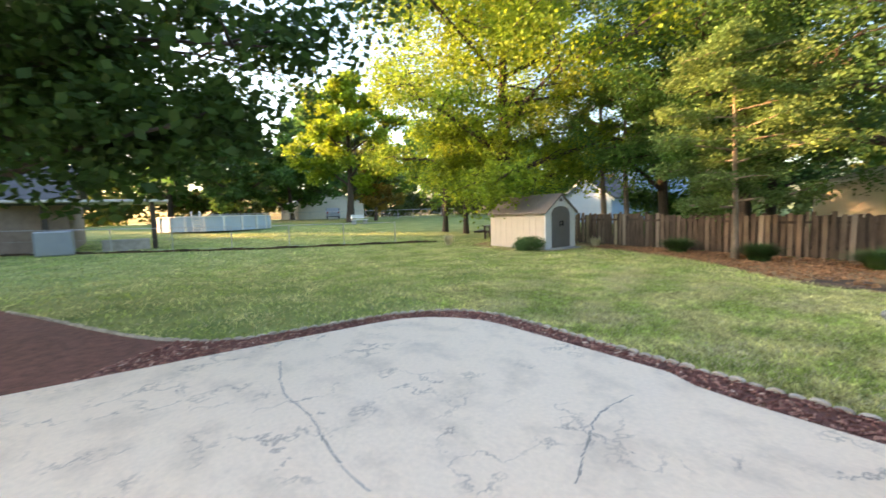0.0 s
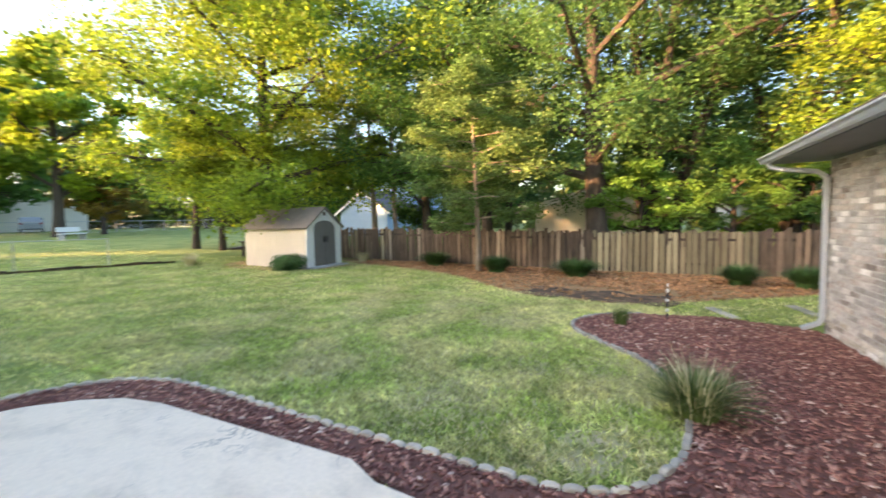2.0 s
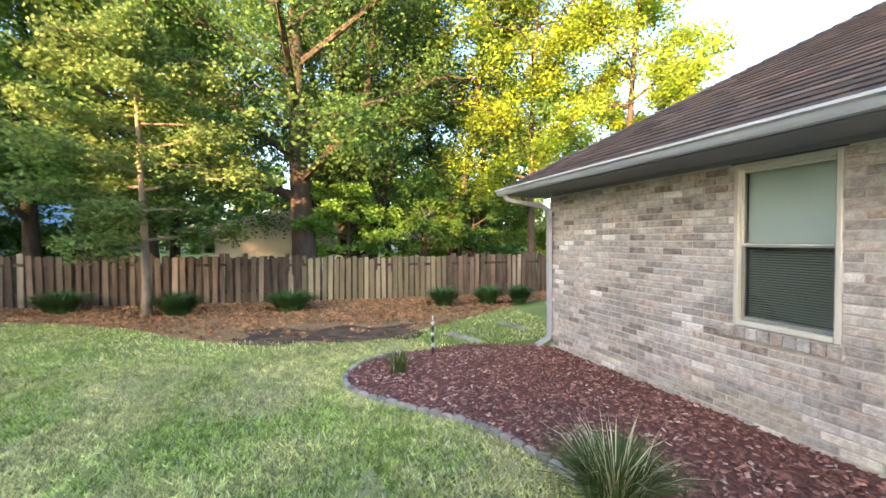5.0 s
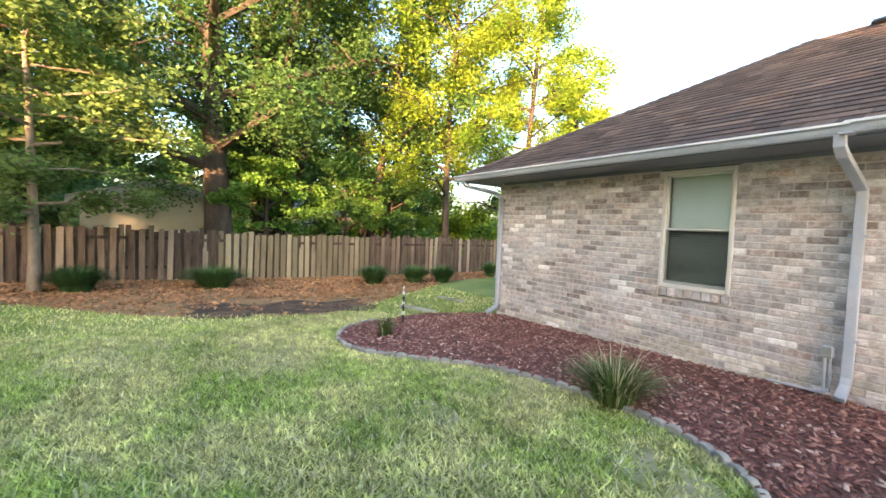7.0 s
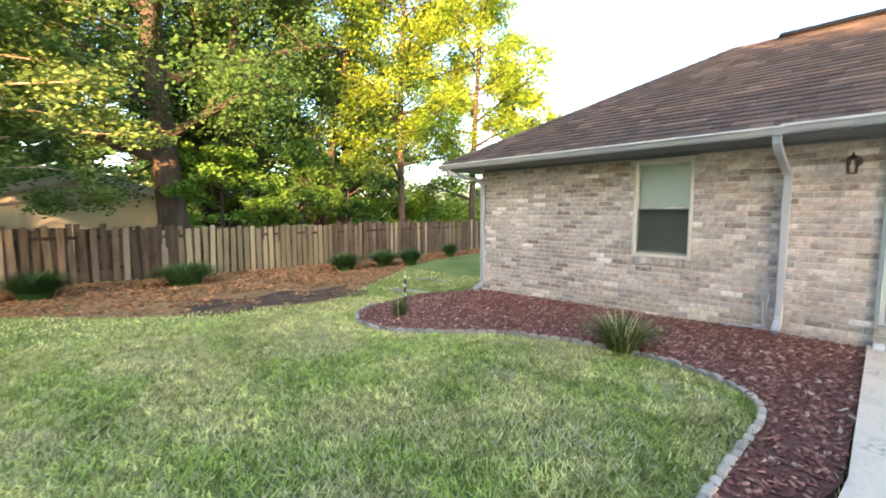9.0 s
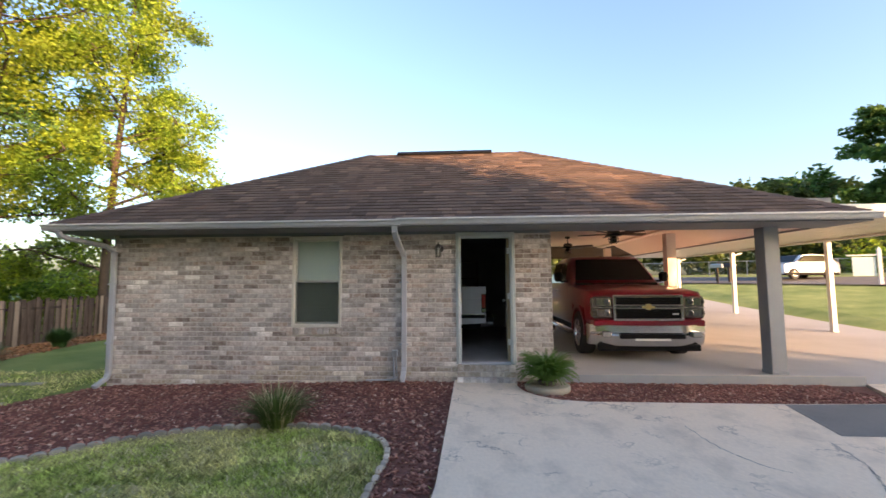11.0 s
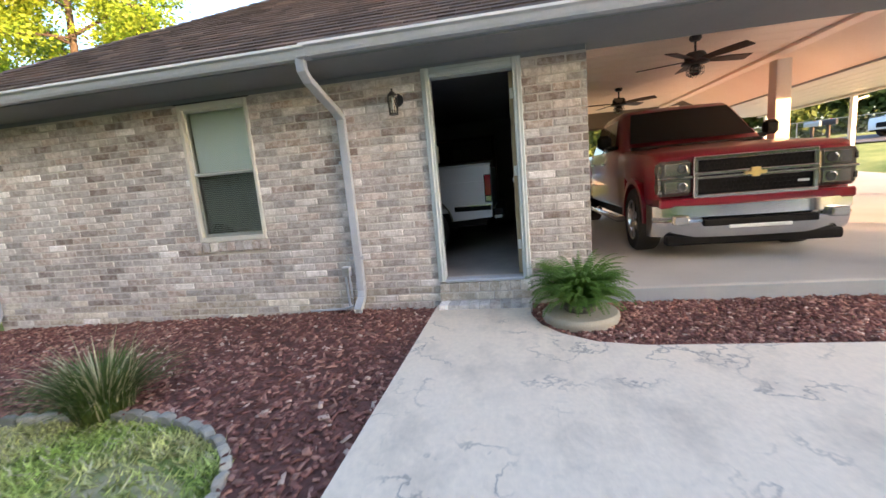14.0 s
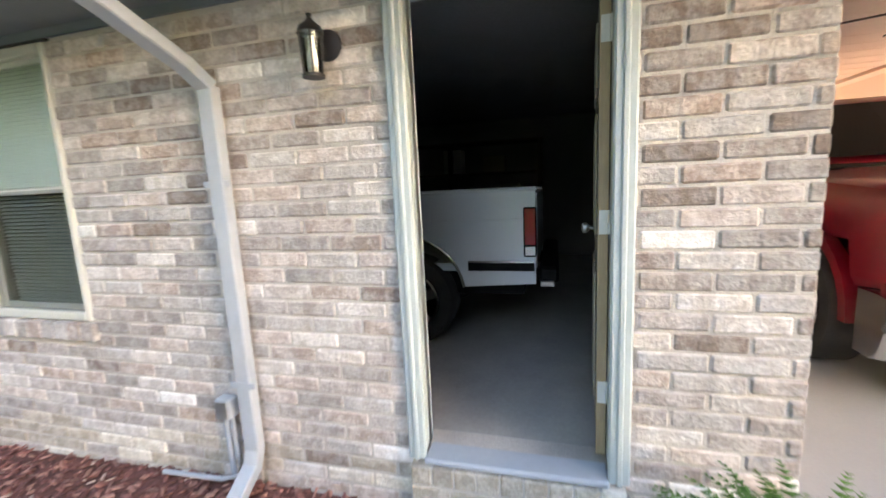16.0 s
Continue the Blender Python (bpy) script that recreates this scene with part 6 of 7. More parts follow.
# ---- trees ----
def tree(name, label, at, height, r, crown_from, crown_r, n, leaf, material, seed, bark=None, lean=(0, 0), limbs=9, squash=0.8, stems=1, droop=0.0, gap=0.8, flat=0.5, fan=0.1, clump=0.16):
    """A tapered trunk with crooked limbs and twigs, and leaves about the twigs' ends."""
    bark = bark or M_BARK
    rng = np.random.default_rng(seed)
    t = thing(name, label, "tree", (at[0], at[1], ground_z(*at) - 0.05))
    wood, tips = Mesh(), []
    for s in range(stems):
        ox, oy = (0, 0) if stems == 1 else (rng.normal(0, 0.35), rng.normal(0, 0.35))
        lx, ly = lean[0] + (fan * 1.4 * math.cos(2.4 * s + seed) if stems > 1 else 0), lean[1] + (fan * 1.4 * math.sin(2.4 * s + seed) if stems > 1 else 0)
        line = []
        for i in range(9):
            u = i / 8
            line.append(Vector((ox + lx * height * u + 0.012 * height * math.sin(4 * u + seed + s), oy + ly * height * u + 0.012 * height * math.cos(3 * u + seed), height * 0.9 * u)))
        rr = [r / math.sqrt(stems) * (1.25 if i == 0 else 1) * (1 - 0.85 * i / 8) + 0.01 for i in range(9)]
        wood.tube(line, rr, 10)
        for k in range(limbs):
            u = crown_from / height + (1 - crown_from / height) * (k + rng.random() * 0.8) / limbs
            u = min(0.97, u)
            i = min(7, int(u * 8))
            p = line[i].lerp(line[i + 1], u * 8 - i)
            a = 2.4 * k + seed + rng.normal(0, 0.3)
            prof = math.sin(math.pi * min(0.97, 0.28 + 0.72 * (u * height - crown_from) / max(0.1, height - crown_from))) ** 0.6
            ln = crown_r * prof * rng.uniform(0.75, 1.05)
            rise = rng.uniform(0.15, 0.75) * ln * squash - droop * ln
            d = Vector((math.cos(a) * ln, math.sin(a) * ln, rise))
            kink = Vector((rng.normal(0, 0.08), rng.normal(0, 0.08), 0.12 * squash)) * ln
            lp = [p, p + d * 0.35 + kink * 0.6, p + d * 0.7 + kink, p + d]
            lr = max(0.015, rr[i] * 0.5)
            wood.tube(lp, [lr, lr * 0.7, lr * 0.45, 0.012], 6, False)
            for j in range(7):
                v = 0.25 + 0.75 * (j + rng.random()) / 7
                q = lp[0].lerp(lp[3], v) + kink * math.sin(math.pi * v) * 0.8
                e = q + Vector((rng.normal(0, 0.3), rng.normal(0, 0.3), rng.normal(0.02 - droop * 0.5, 0.22 * squash))) * ln * 0.75
                wood.tube([q, q.lerp(e, 0.5) + Vector((0, 0, 0.03 * ln)), e], [lr * 0.28 + 0.006, lr * 0.2 + 0.004, 0.004], 5, False)
                tips += [tuple(e), tuple(q.lerp(e, 0.6))]
    part("trunk", wood, bark, t, smooth=True, fix=False)
    tips = np.array(tips)
    keep = rng.random(len(tips)) < gap
    tips = tips[keep]
    leaves("crown", tips, np.full(len(tips), crown_r * clump) * rng.uniform(0.6, 1.3, len(tips)), n, leaf, material, t, rng, flat, droop)
    return t


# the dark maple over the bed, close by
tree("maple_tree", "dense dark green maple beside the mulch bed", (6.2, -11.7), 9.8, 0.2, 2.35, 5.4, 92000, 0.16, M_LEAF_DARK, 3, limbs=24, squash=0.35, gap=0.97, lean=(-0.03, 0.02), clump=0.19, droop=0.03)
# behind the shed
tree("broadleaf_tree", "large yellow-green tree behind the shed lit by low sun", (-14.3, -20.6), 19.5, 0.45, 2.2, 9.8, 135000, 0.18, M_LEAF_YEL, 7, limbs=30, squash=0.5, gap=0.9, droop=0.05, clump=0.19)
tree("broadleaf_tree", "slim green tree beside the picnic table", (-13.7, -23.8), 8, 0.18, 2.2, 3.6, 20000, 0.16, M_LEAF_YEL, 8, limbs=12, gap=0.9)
tree("broadleaf_tree", "green tree with a bare lower trunk", (-13.6, -26.0), 9, 0.2, 2.2, 3.6, 18000, 0.17, M_LEAF_MID, 9, limbs=12, gap=0.9)
# the young feathery tree before the fence
tree("young_cypress", "slender young tree with feathery leaves and pale trunk", (-12.0, -7.9), 8.2, 0.1, 1.9, 2.8, 38000, 0.1, M_LEAF_FEATH, 12, M_BARKL, limbs=26, squash=0.15, gap=0.9, flat=0.25)
# along and behind the fence
tree("oak_tree", "tall oak with a thick dark trunk behind the fence", (-14.85, -3.85), 17, 0.42, 3.0, 6.2, 76000, 0.12, M_LEAF_OAK, 21, lean=(-0.01, -0.03), limbs=24, gap=0.95, squash=0.8, clump=0.21)
tree("oak_tree", "many-stemmed oak fanning out behind the fence", (-17.6, -1.4), 15.5, 0.62, 3.6, 3.9, 90000, 0.115, M_LEAF_OAK, 22, limbs=9, stems=6, gap=0.95, fan=0.17, squash=1.2, clump=0.24)
tree("dogwood_tree", "small bright green broadleaf tree over the fence", (-15.3, -2.6), 4.4, 0.12, 1.5, 1.9, 13000, 0.12, M_LEAF_BRIGHT, 23, limbs=12, squash=0.7, gap=0.95)
tree("dogwood_tree", "small green tree behind the fence", (-15.6, 0.3), 4.9, 0.13, 1.5, 2.1, 13000, 0.12, M_LEAF_MID, 24, limbs=12, squash=0.7, gap=0.95)
tree("dogwood_tree", "low green broadleaf tree near the fence corner", (-15.8, 2.6), 4.2, 0.12, 1.3, 1.8, 10000, 0.12, M_LEAF_MID, 33, limbs=10, squash=0.7, gap=0.95)
tree("oak_tree", "green oak overhanging the fence", (-17.5, -9.6), 15, 0.3, 2.8, 5.6, 62000, 0.13, M_LEAF_MID, 25, limbs=20, gap=0.9, clump=0.2)
tree("oak_tree", "green oak beyond the fence", (-19.0, -13.6), 14, 0.28, 2.6, 5.4, 52000, 0.14, M_LEAF_MID, 26, limbs=18, gap=0.9, clump=0.2)
tree("oak_tree", "dark green tree behind the fence", (-18.5, 3.0), 14, 0.4, 2.8, 4.6, 50000, 0.13, M_LEAF_OAK, 27, limbs=10, gap=0.95, stems=3, fan=0.12, squash=1.0, clump=0.22)
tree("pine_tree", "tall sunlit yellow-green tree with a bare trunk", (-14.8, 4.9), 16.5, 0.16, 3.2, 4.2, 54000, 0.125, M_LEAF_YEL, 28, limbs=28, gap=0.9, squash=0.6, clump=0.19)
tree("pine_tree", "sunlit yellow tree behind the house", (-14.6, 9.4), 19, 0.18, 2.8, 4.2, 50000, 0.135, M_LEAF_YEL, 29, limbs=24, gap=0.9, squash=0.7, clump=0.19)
for k, (x, y, h) in enumerate([(-27.5, -15, 15), (-29, 1.5, 14), (-26, -10.8, 16), (-25, 8, 12)]):
    tree("oak_tree", "leafy green tree behind the neighbour house", (x, y), h, 0.26, 2.6, 5.2, 17000, 0.24, (M_LEAF_OAK, M_LEAF_MID)[k % 2], 240 + k, limbs=16, gap=0.95, clump=0.22)
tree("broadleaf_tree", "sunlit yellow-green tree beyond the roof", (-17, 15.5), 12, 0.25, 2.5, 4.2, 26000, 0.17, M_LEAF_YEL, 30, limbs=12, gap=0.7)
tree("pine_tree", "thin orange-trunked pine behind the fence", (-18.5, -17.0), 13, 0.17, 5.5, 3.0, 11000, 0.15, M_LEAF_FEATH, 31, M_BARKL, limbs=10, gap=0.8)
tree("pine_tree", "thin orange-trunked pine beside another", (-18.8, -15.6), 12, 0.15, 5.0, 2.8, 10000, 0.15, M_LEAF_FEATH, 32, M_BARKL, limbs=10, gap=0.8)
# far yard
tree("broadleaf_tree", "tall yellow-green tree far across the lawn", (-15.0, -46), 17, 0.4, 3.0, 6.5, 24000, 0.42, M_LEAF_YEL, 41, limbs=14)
tree("cypress_tree", "rust and yellow lit conifer across the lawn", (-19.0, -48), 8, 0.2, 1.0, 3.0, 9000, 0.3, M_LEAF_RUST, 42, limbs=14)
tree("broadleaf_tree", "broad brownish bushy tree behind the pool", (-6.0, -58), 10, 0.35, 0.8, 6.0, 16000, 0.42, M_LEAF_OAK, 43, limbs=14)
tree("broadleaf_tree", "green tree behind the pool", (-12.5, -60), 11, 0.3, 1.2, 5.0, 14000, 0.42, M_LEAF_MID, 44, limbs=12)
for k in range(26):
    a = radians(168 + k * 5.4)
    d = 78 + 14 * math.sin(k * 2.3)
    x, y = d * math.cos(a), d * math.sin(a)
    tree("far_tree", "green tree in the distant tree line", (x, y), 15 + 4 * math.sin(k * 1.7), 0.4, 1.5, 7.5, 3800, 0.9, (M_LEAF_FAR, M_LEAF_MID, M_LEAF_OAK)[k % 3], 60 + k, limbs=10, gap=1.0)
# across the road
for k, (x, y, h, c) in enumerate([(30, 36, 10, 5), (37, 31, 16, 5), (43, 29, 18, 5.5), (24, 40, 9, 5), (17, 44, 9, 5), (10, 46, 9, 5), (47, 20, 15, 6), (36, 40, 11, 6), (4, 47, 10, 5), (50, 34, 18, 6)]):
    tree("roadside_tree", "dark green tree across the road", (x, y), h, 0.3, 1.0 if h < 12 else 4.0, c, 7000, 0.5, (M_LEAF_FAR, M_LEAF_OAK)[k % 2], 100 + k, limbs=12, gap=0.95)
# unseen trees added on the sunward side, to shade the patio and lower roof
for k in range(12):
    u = k / 11
    tree("shading_tree", "unseen tree added to shade the patio and lower roof", (11.5 + 13.0 * u + 1.0 * math.sin(k * 1.9), -38 + 16.5 * u + 1.2 * math.cos(k * 2.3)), 8.35 + 0.2 * math.sin(k * 2.7), 0.25, 0.4, 3.4, 6500, 0.75, M_LEAF_MID, 130 + k, limbs=20, gap=1.0, clump=0.24)


def woodland(label, line, height, depth, n, leaf, material, seed):
    """A far wood: many leaves heaped in uneven clumps along a line."""
    rng = np.random.default_rng(seed)
    t = thing("woodland", label, "woodland", kind="stuff")
    pts = curve_pts(line, 2.2)
    cs, sp = [], []
    for p in pts:
        for j in range(7):
            x, y = p.x + rng.normal(0, depth * 0.4), p.y + rng.normal(0, depth * 0.4)
            hh = height * rng.uniform(0.1, 1.0) * (0.75 + 0.25 * math.sin(p.x * 0.31 + p.y * 0.23))
            cs.append((x, y, ground_z(x, y) + hh))
            sp.append(rng.uniform(0.9, 2.2))
    leaves("foliage", cs, sp, n, leaf, material, t, rng, 0.6)


woodland("dense green wood across the road", [(-12, 46), (8, 42), (22, 38), (31, 33), (40, 24), (50, 10)], 6.5, 4, 44000, 0.5, M_LEAF_FAR, 301)
woodland("sunlit shrubs along the far roadside", [(30, 26), (36, 20), (42, 12)], 1.6, 1.5, 9000, 0.3, M_LEAF_YEL, 302)
woodland("green hedge and woods beyond the far lawn", [(60, -62), (20, -74), (-10, -78), (-40, -62), (-58, -40), (-60, -10), (-52, 20), (-36, 42)], 6.0, 5, 44000, 0.7, M_LEAF_FAR, 303)
woodland("undergrowth behind the board fence", [(-25.5, 1.5), (-23, 6), (-22, 12), (-17, 18)], 2.6, 1.6, 16000, 0.24, M_LEAF_YEL, 304)
woodland("green undergrowth beside the neighbour house", [(-21, -15), (-20.5, -11)], 2.6, 1.2, 8000, 0.22, M_LEAF_MID, 306)

# Unseen hedge, added so no sun leaks through below those trees.
woodland("unseen hedge added to close gaps under the shading trees", [(11.5, -39), (18, -30), (24.5, -21)], 6.4, 1.6, 14000, 0.6, M_LEAF_MID, 305)

# ---- neighbours ----
def build_pool():
    t = thing("swimming_pool", "white and pale blue above-ground swimming pool", "pool", (-1.4, -43.4, ground_z(-1.4, -43.4)))
    R = 4.3
    m = Mesh()
    n = 40
    for k in range(n):
        a, b = 2 * math.pi * k / n, 2 * math.pi * (k + 1) / n
        m.add([(R * math.cos(q) * s, R * math.sin(q) * s, z) for q, s, z in ((a, 1, 0), (b, 1, 0), (b, 1, 1.15), (a, 1, 1.15))], [(0, 1, 2, 3)])
    part("wall", m, M_POOL, t, fix=False)
    part("top_rail", Mesh().lathe([(R + 0.08, 1.12), (R + 0.1, 1.15), (R + 0.08, 1.2), (R - 0.1, 1.2), (R - 0.12, 1.12)], 40), M_WHITE, t)
    for k in range(20):
        a = 2 * math.pi * k / 20
        ob = part("upright", Mesh().box(-0.06, 0.06, -0.08, 0.08, 0, 1.14, 0.01), M_WHITE, t)
        ob.matrix_basis = pose((R + 0.06) * math.cos(a), (R + 0.06) * math.sin(a), 0, 0, 0, math.degrees(a))
    ladder = Mesh()
    for x in (1.6, 2.15):
        ladder.tube([(x, 4.75, 0.0), (x, 4.3, 1.5), (x, 4.0, 1.55), (x, 3.85, 1.2)], 0.04, 7)
    for k in range(4):
        ladder.box(1.6, 2.15, 4.38 + 0.09 * (3 - k), 4.46 + 0.09 * (3 - k), 0.25 + 0.3 * k, 0.29 + 0.3 * k, 0.01)
    part("ladder", ladder, M_WHITE, t, "white pool ladder")
    return t


M_POOL = mat("pool_panel", (0.42, 0.52, 0.60), 0.5, (0.36, 0.46, 0.55), 3.0, 0.3)
build_pool()
M_SIDING_B = mat("blue_siding", (0.25, 0.38, 0.56), 0.7, (0.21, 0.34, 0.52), 2.0, 0.3)
M_SIDING_T = mat("beige_siding", (0.68, 0.64, 0.56), 0.7, (0.62, 0.58, 0.50), 2.0, 0.3)
M_SIDING_N = mat("brown_brick_veneer", (0.30, 0.225, 0.175), 0.85, (0.22, 0.16, 0.125), 3.0, 0.5, 0.4, 30.0)
M_ROOFG = mat("grey_roof_shingles", (0.11, 0.11, 0.115), 0.9, (0.08, 0.08, 0.085), 2.0, 0.4, 0.5, 30.0)
M_ROOFW = mat("white_metal_roof", (0.6, 0.58, 0.54), 0.5, (0.52, 0.5, 0.47), 2.0, 0.3)


def house(label, x0, x1, y0, y1, z0, ze, zr, ridge, wall, roofm, boards=0.18, windows=()):
    """A gabled house; ridge: the axis along which its ridge runs (0 or 1)."""
    t = thing("house", label, "house", (0, 0, 0))
    w = part("wall", Mesh().box(x0, x1, y0, y1, z0, ze), wall, t)
    if ridge == 0:
        c = (y0 + y1) / 2
        tri = [(y0, ze), (y1, ze), (c, zr)]
        part("gable", Mesh().prism(tri, 0, x0 + 0.01, x1 - 0.01), wall, w)
        for s, e in ((-1, y0), (1, y1)):
            part("roof_slope", Mesh().prism([(c, zr), (e + s * 0.45, ze - 0.2), (e + s * 0.45, ze - 0.05), (c, zr + 0.15)], 0, x0 - 0.3, x1 + 0.3), roofm, t)
            part("rake_trim", Mesh().prism([(c, zr + 0.02), (e + s * 0.45, ze - 0.2), (e + s * 0.45, ze - 0.38), (c, zr - 0.18)], 0, x1 + 0.3, x1 + 0.34), M_WHITE, t)
    else:
        c = (x0 + x1) / 2
        part("gable", Mesh().prism([(x0, ze), (x1, ze), (c, zr)], 1, y0 + 0.01, y1 - 0.01), wall, w)
        for s, e in ((-1, x0), (1, x1)):
            part("roof_slope", Mesh().prism([(c, zr), (e + s * 0.45, ze - 0.2), (e + s * 0.45, ze - 0.05), (c, zr + 0.15)], 1, y0 - 0.3, y1 + 0.3), roofm, t)
    m = Mesh()
    z = z0
    while z < (zr if ridge == 0 else ze) - 0.1:
        u = 0 if z < ze else (z - ze) / (zr - ze) * (y1 - y0) / 2
        m.box(x1, x1 + 0.012, y0 + u, y1 - u, z, z + boards - 0.02)
        z += boards
    part("siding", m, wall, w)
    for (a, b, za, zb) in windows:
        win = part("window", Mesh().box(x1 + 0.012, x1 + 0.05, a, b, za, zb, 0.01), M_CARGLASS, t)
        part("window_frame", Mesh().box(x1 + 0.01, x1 + 0.07, a - 0.08, a, za, zb, 0.01).box(x1 + 0.01, x1 + 0.07, b, b + 0.08, za, zb, 0.01).box(x1 + 0.01, x1 + 0.07, a - 0.08, b + 0.08, zb, zb + 0.08, 0.01).box(x1 + 0.01, x1 + 0.07, a - 0.08, b + 0.08, za - 0.08, za, 0.01), M_WHITE, win)
    return t


house("beige sided house close behind the fence", -33, -24, -8.6, -2.5, -0.5, 2.35, 3.15, 0, M_SIDING_T, M_ROOFW, 0.2)
house("pale blue house with a white trimmed gable", -38, -30, -29.0, -23.6, -0.2, 2.6, 4.5, 0, M_SIDING_B, M_ROOFG)
house("tall pale blue two-storey house behind the fence", -46, -35, -29.5, -24.2, -0.2, 6.0, 8.0, 1, M_SIDING_B, M_ROOFG, windows=((-27.3, -26.5, 3.6, 5.0),))
house("cream ranch house far across the lawn", -24, -14, -71, -62, 1.0, 3.6, 5.2, 1, M_SIDING_T, M_ROOFW)
house("brown brick neighbour house beside the patio", 6.6, 15, -35, -29.0, 0.1, 2.7, 4.6, 0, M_SIDING_N, M_ROOFG)
house("beige house beyond the yard", -40, -30, 3, 11, -0.4, 2.6, 4.2, 0, M_SIDING_T, M_ROOFG)


def build_patio_cover():
    t = thing("patio_cover", "white flat metal patio roof on brown posts", "patio cover", (0, 0, 0))
    z = ground_z(5, -28)
    part("roof_deck", Mesh().box(2.6, 8.6, -31.5, -27.6, z + 2.35, z + 2.47, 0.02), M_ROOFW, t)
    for x in (3.3, 7.3):
        part("post", Mesh().box(x - 0.11, x + 0.11, -28.0, -27.8, z - 0.1, z + 2.35, 0.02), M_BARK, t)
    part("half_wall", Mesh().box(3.5, 5.4, -28.05, -27.8, z - 0.1, z + 0.55, 0.02), M_STONE, t)
    return t


build_patio_cover()
single("grill_cover", Mesh().box(6.3, 7.6, -27.5, -26.8, ground_z(7, -27), ground_z(7, -27) + 1.1, 0.06), M_TRIM, "grey covered grill on the neighbour's patio", "grill")


def build_chain_fence():
    t = thing("chain_link_fence", "galvanised chain-link fence across the far lawn", "fence")
    y = -52.0
    for i in range(15):
        x = -34 + i * 2.4
        part("post", Mesh().tube([(x, y, ground_z(x, y)), (x, y, ground_z(x, y) + 1.2)], 0.04, 6), M_STEEL, t)
    part("top_rail", Mesh().tube([(-34, y, ground_z(-34, y) + 1.18), (-0.4, y, ground_z(-1, y) + 1.18)], 0.03, 6), M_STEEL, t)
    w = Mesh()
    for i in range(110):
        x = -34 + i * 0.305
        for s in (-1, 1):
            w.add([(x, y, 0.8), (x + 0.02, y, 0.8), (x + s * 0.6 + 0.02, y, 1.95), (x + s * 0.6, y, 1.95)], [(0, 1, 2, 3)])
    part("wire_mesh", w, M_STEEL, t, fix=False)


build_chain_fence()


def build_yard_wire_fence():
    """A low wire fence that stands in the rough strip between the two lawns."""
    t = thing("wire_fence", "thin galvanised wire fence between the lawns", "fence")
    tops = []
    for p in curve_pts([(12.0, -30.0), (4.6, -26.4), (-1.0, -23.6), (-9.0, -20.6)], 2.6):
        z = ground_z(p.x, p.y)
        tops.append((p.x, p.y, z + 1.12))
        part("post", Mesh().tube([(p.x, p.y, z - 0.1), (p.x, p.y, z + 1.15)], 0.022, 6), M_STEEL, t)
    part("top_rail", Mesh().tube(tops, 0.014, 5), M_STEEL, t)
    for drop in (0.5, 1.0):
        part("wire", Mesh().tube([(x, y, z - drop) for x, y, z in tops], 0.004, 4), M_STEEL, t)


build_yard_wire_fence()


def build_road_things():
    x, y = 20.4, 15.0
    t = thing("wooden_sign", "white wooden yard sign on a single post", "sign", (x, y, ground_z(x, y)), -30)
    part("post", Mesh().box(-0.07, 0.07, -0.07, 0.07, 0, 1.75, 0.01).lathe([(0.09, 1.75), (0.05, 1.82), (0.0, 1.9)], 8), M_WHITE, t)
    part("arm", Mesh().box(-1.2, -0.07, -0.04, 0.04, 1.45, 1.53, 0.01), M_WHITE, t)
    part("board", Mesh().box(-1.0, -0.14, -0.02, 0.02, 0.45, 1.4, 0.01), M_SIGN, t, "pale blank sign board")
    for x, y, mt, lb in ((15.5, 20.0, M_STEEL, "grey mailbox on a dark post by the road"), (16.4, 20.3, M_BLACK, "dark mailbox on a wooden post by the road")):
        t = thing("mailbox", lb, "mailbox", (x, y, ground_z(x, y)), 35, "roadside mailboxes")
        part("post", Mesh().box(-0.06, 0.06, -0.06, 0.06, 0, 1.0, 0.01), M_BARK, t)
        part("box", Mesh().prism([(-0.12, 1.0), (0.12, 1.0), (0.12, 1.16), (0.07, 1.24), (-0.07, 1.24), (-0.12, 1.16)], 1, -0.32, 0.32), mt, t)
        part("flag", Mesh().box(0.121, 0.13, -0.05, 0.0, 1.1, 1.3, 0.003), M_TAIL, t)
    t = thing("chain_link_fence", "galvanised chain-link fence beyond the road", "fence")
    rail = []
    for i in range(16):
        a = -12 + i * 2.6
        x, y = 19.0 - 0.7 * a + 10 * 0.71, 15.6 + 0.71 * a + 10 * 0.7
        rail.append((x, y, ground_z(x, y) + 1.15))
        part("post", Mesh().tube([(x, y, ground_z(x, y) - 0.1), rail[-1]], 0.035, 6), M_STEEL, t)
    part("top_rail", Mesh().tube(rail, 0.024, 5), M_STEEL, t)
    w = Mesh()
    for (xa, ya, za), (xb, yb, zb) in zip(rail, rail[1:]):
        for k in range(20):
            for s in (-1, 1):
                u, v = k / 20, min(1.0, max(0.0, k / 20 + s * 0.4))
                h = abs(v - u) / 0.4
                p, q = Vector((xa, ya, za - 1.13)).lerp(Vector((xb, yb, zb - 1.13)), u), Vector((xa, ya, za - 1.13)).lerp(Vector((xb, yb, zb - 1.13)), v) + Vector((0, 0, 1.13 * h))
                w.tube([p, q], 0.004, 3, False)
    part("wire_mesh", w, M_STEEL, t, fix=False)


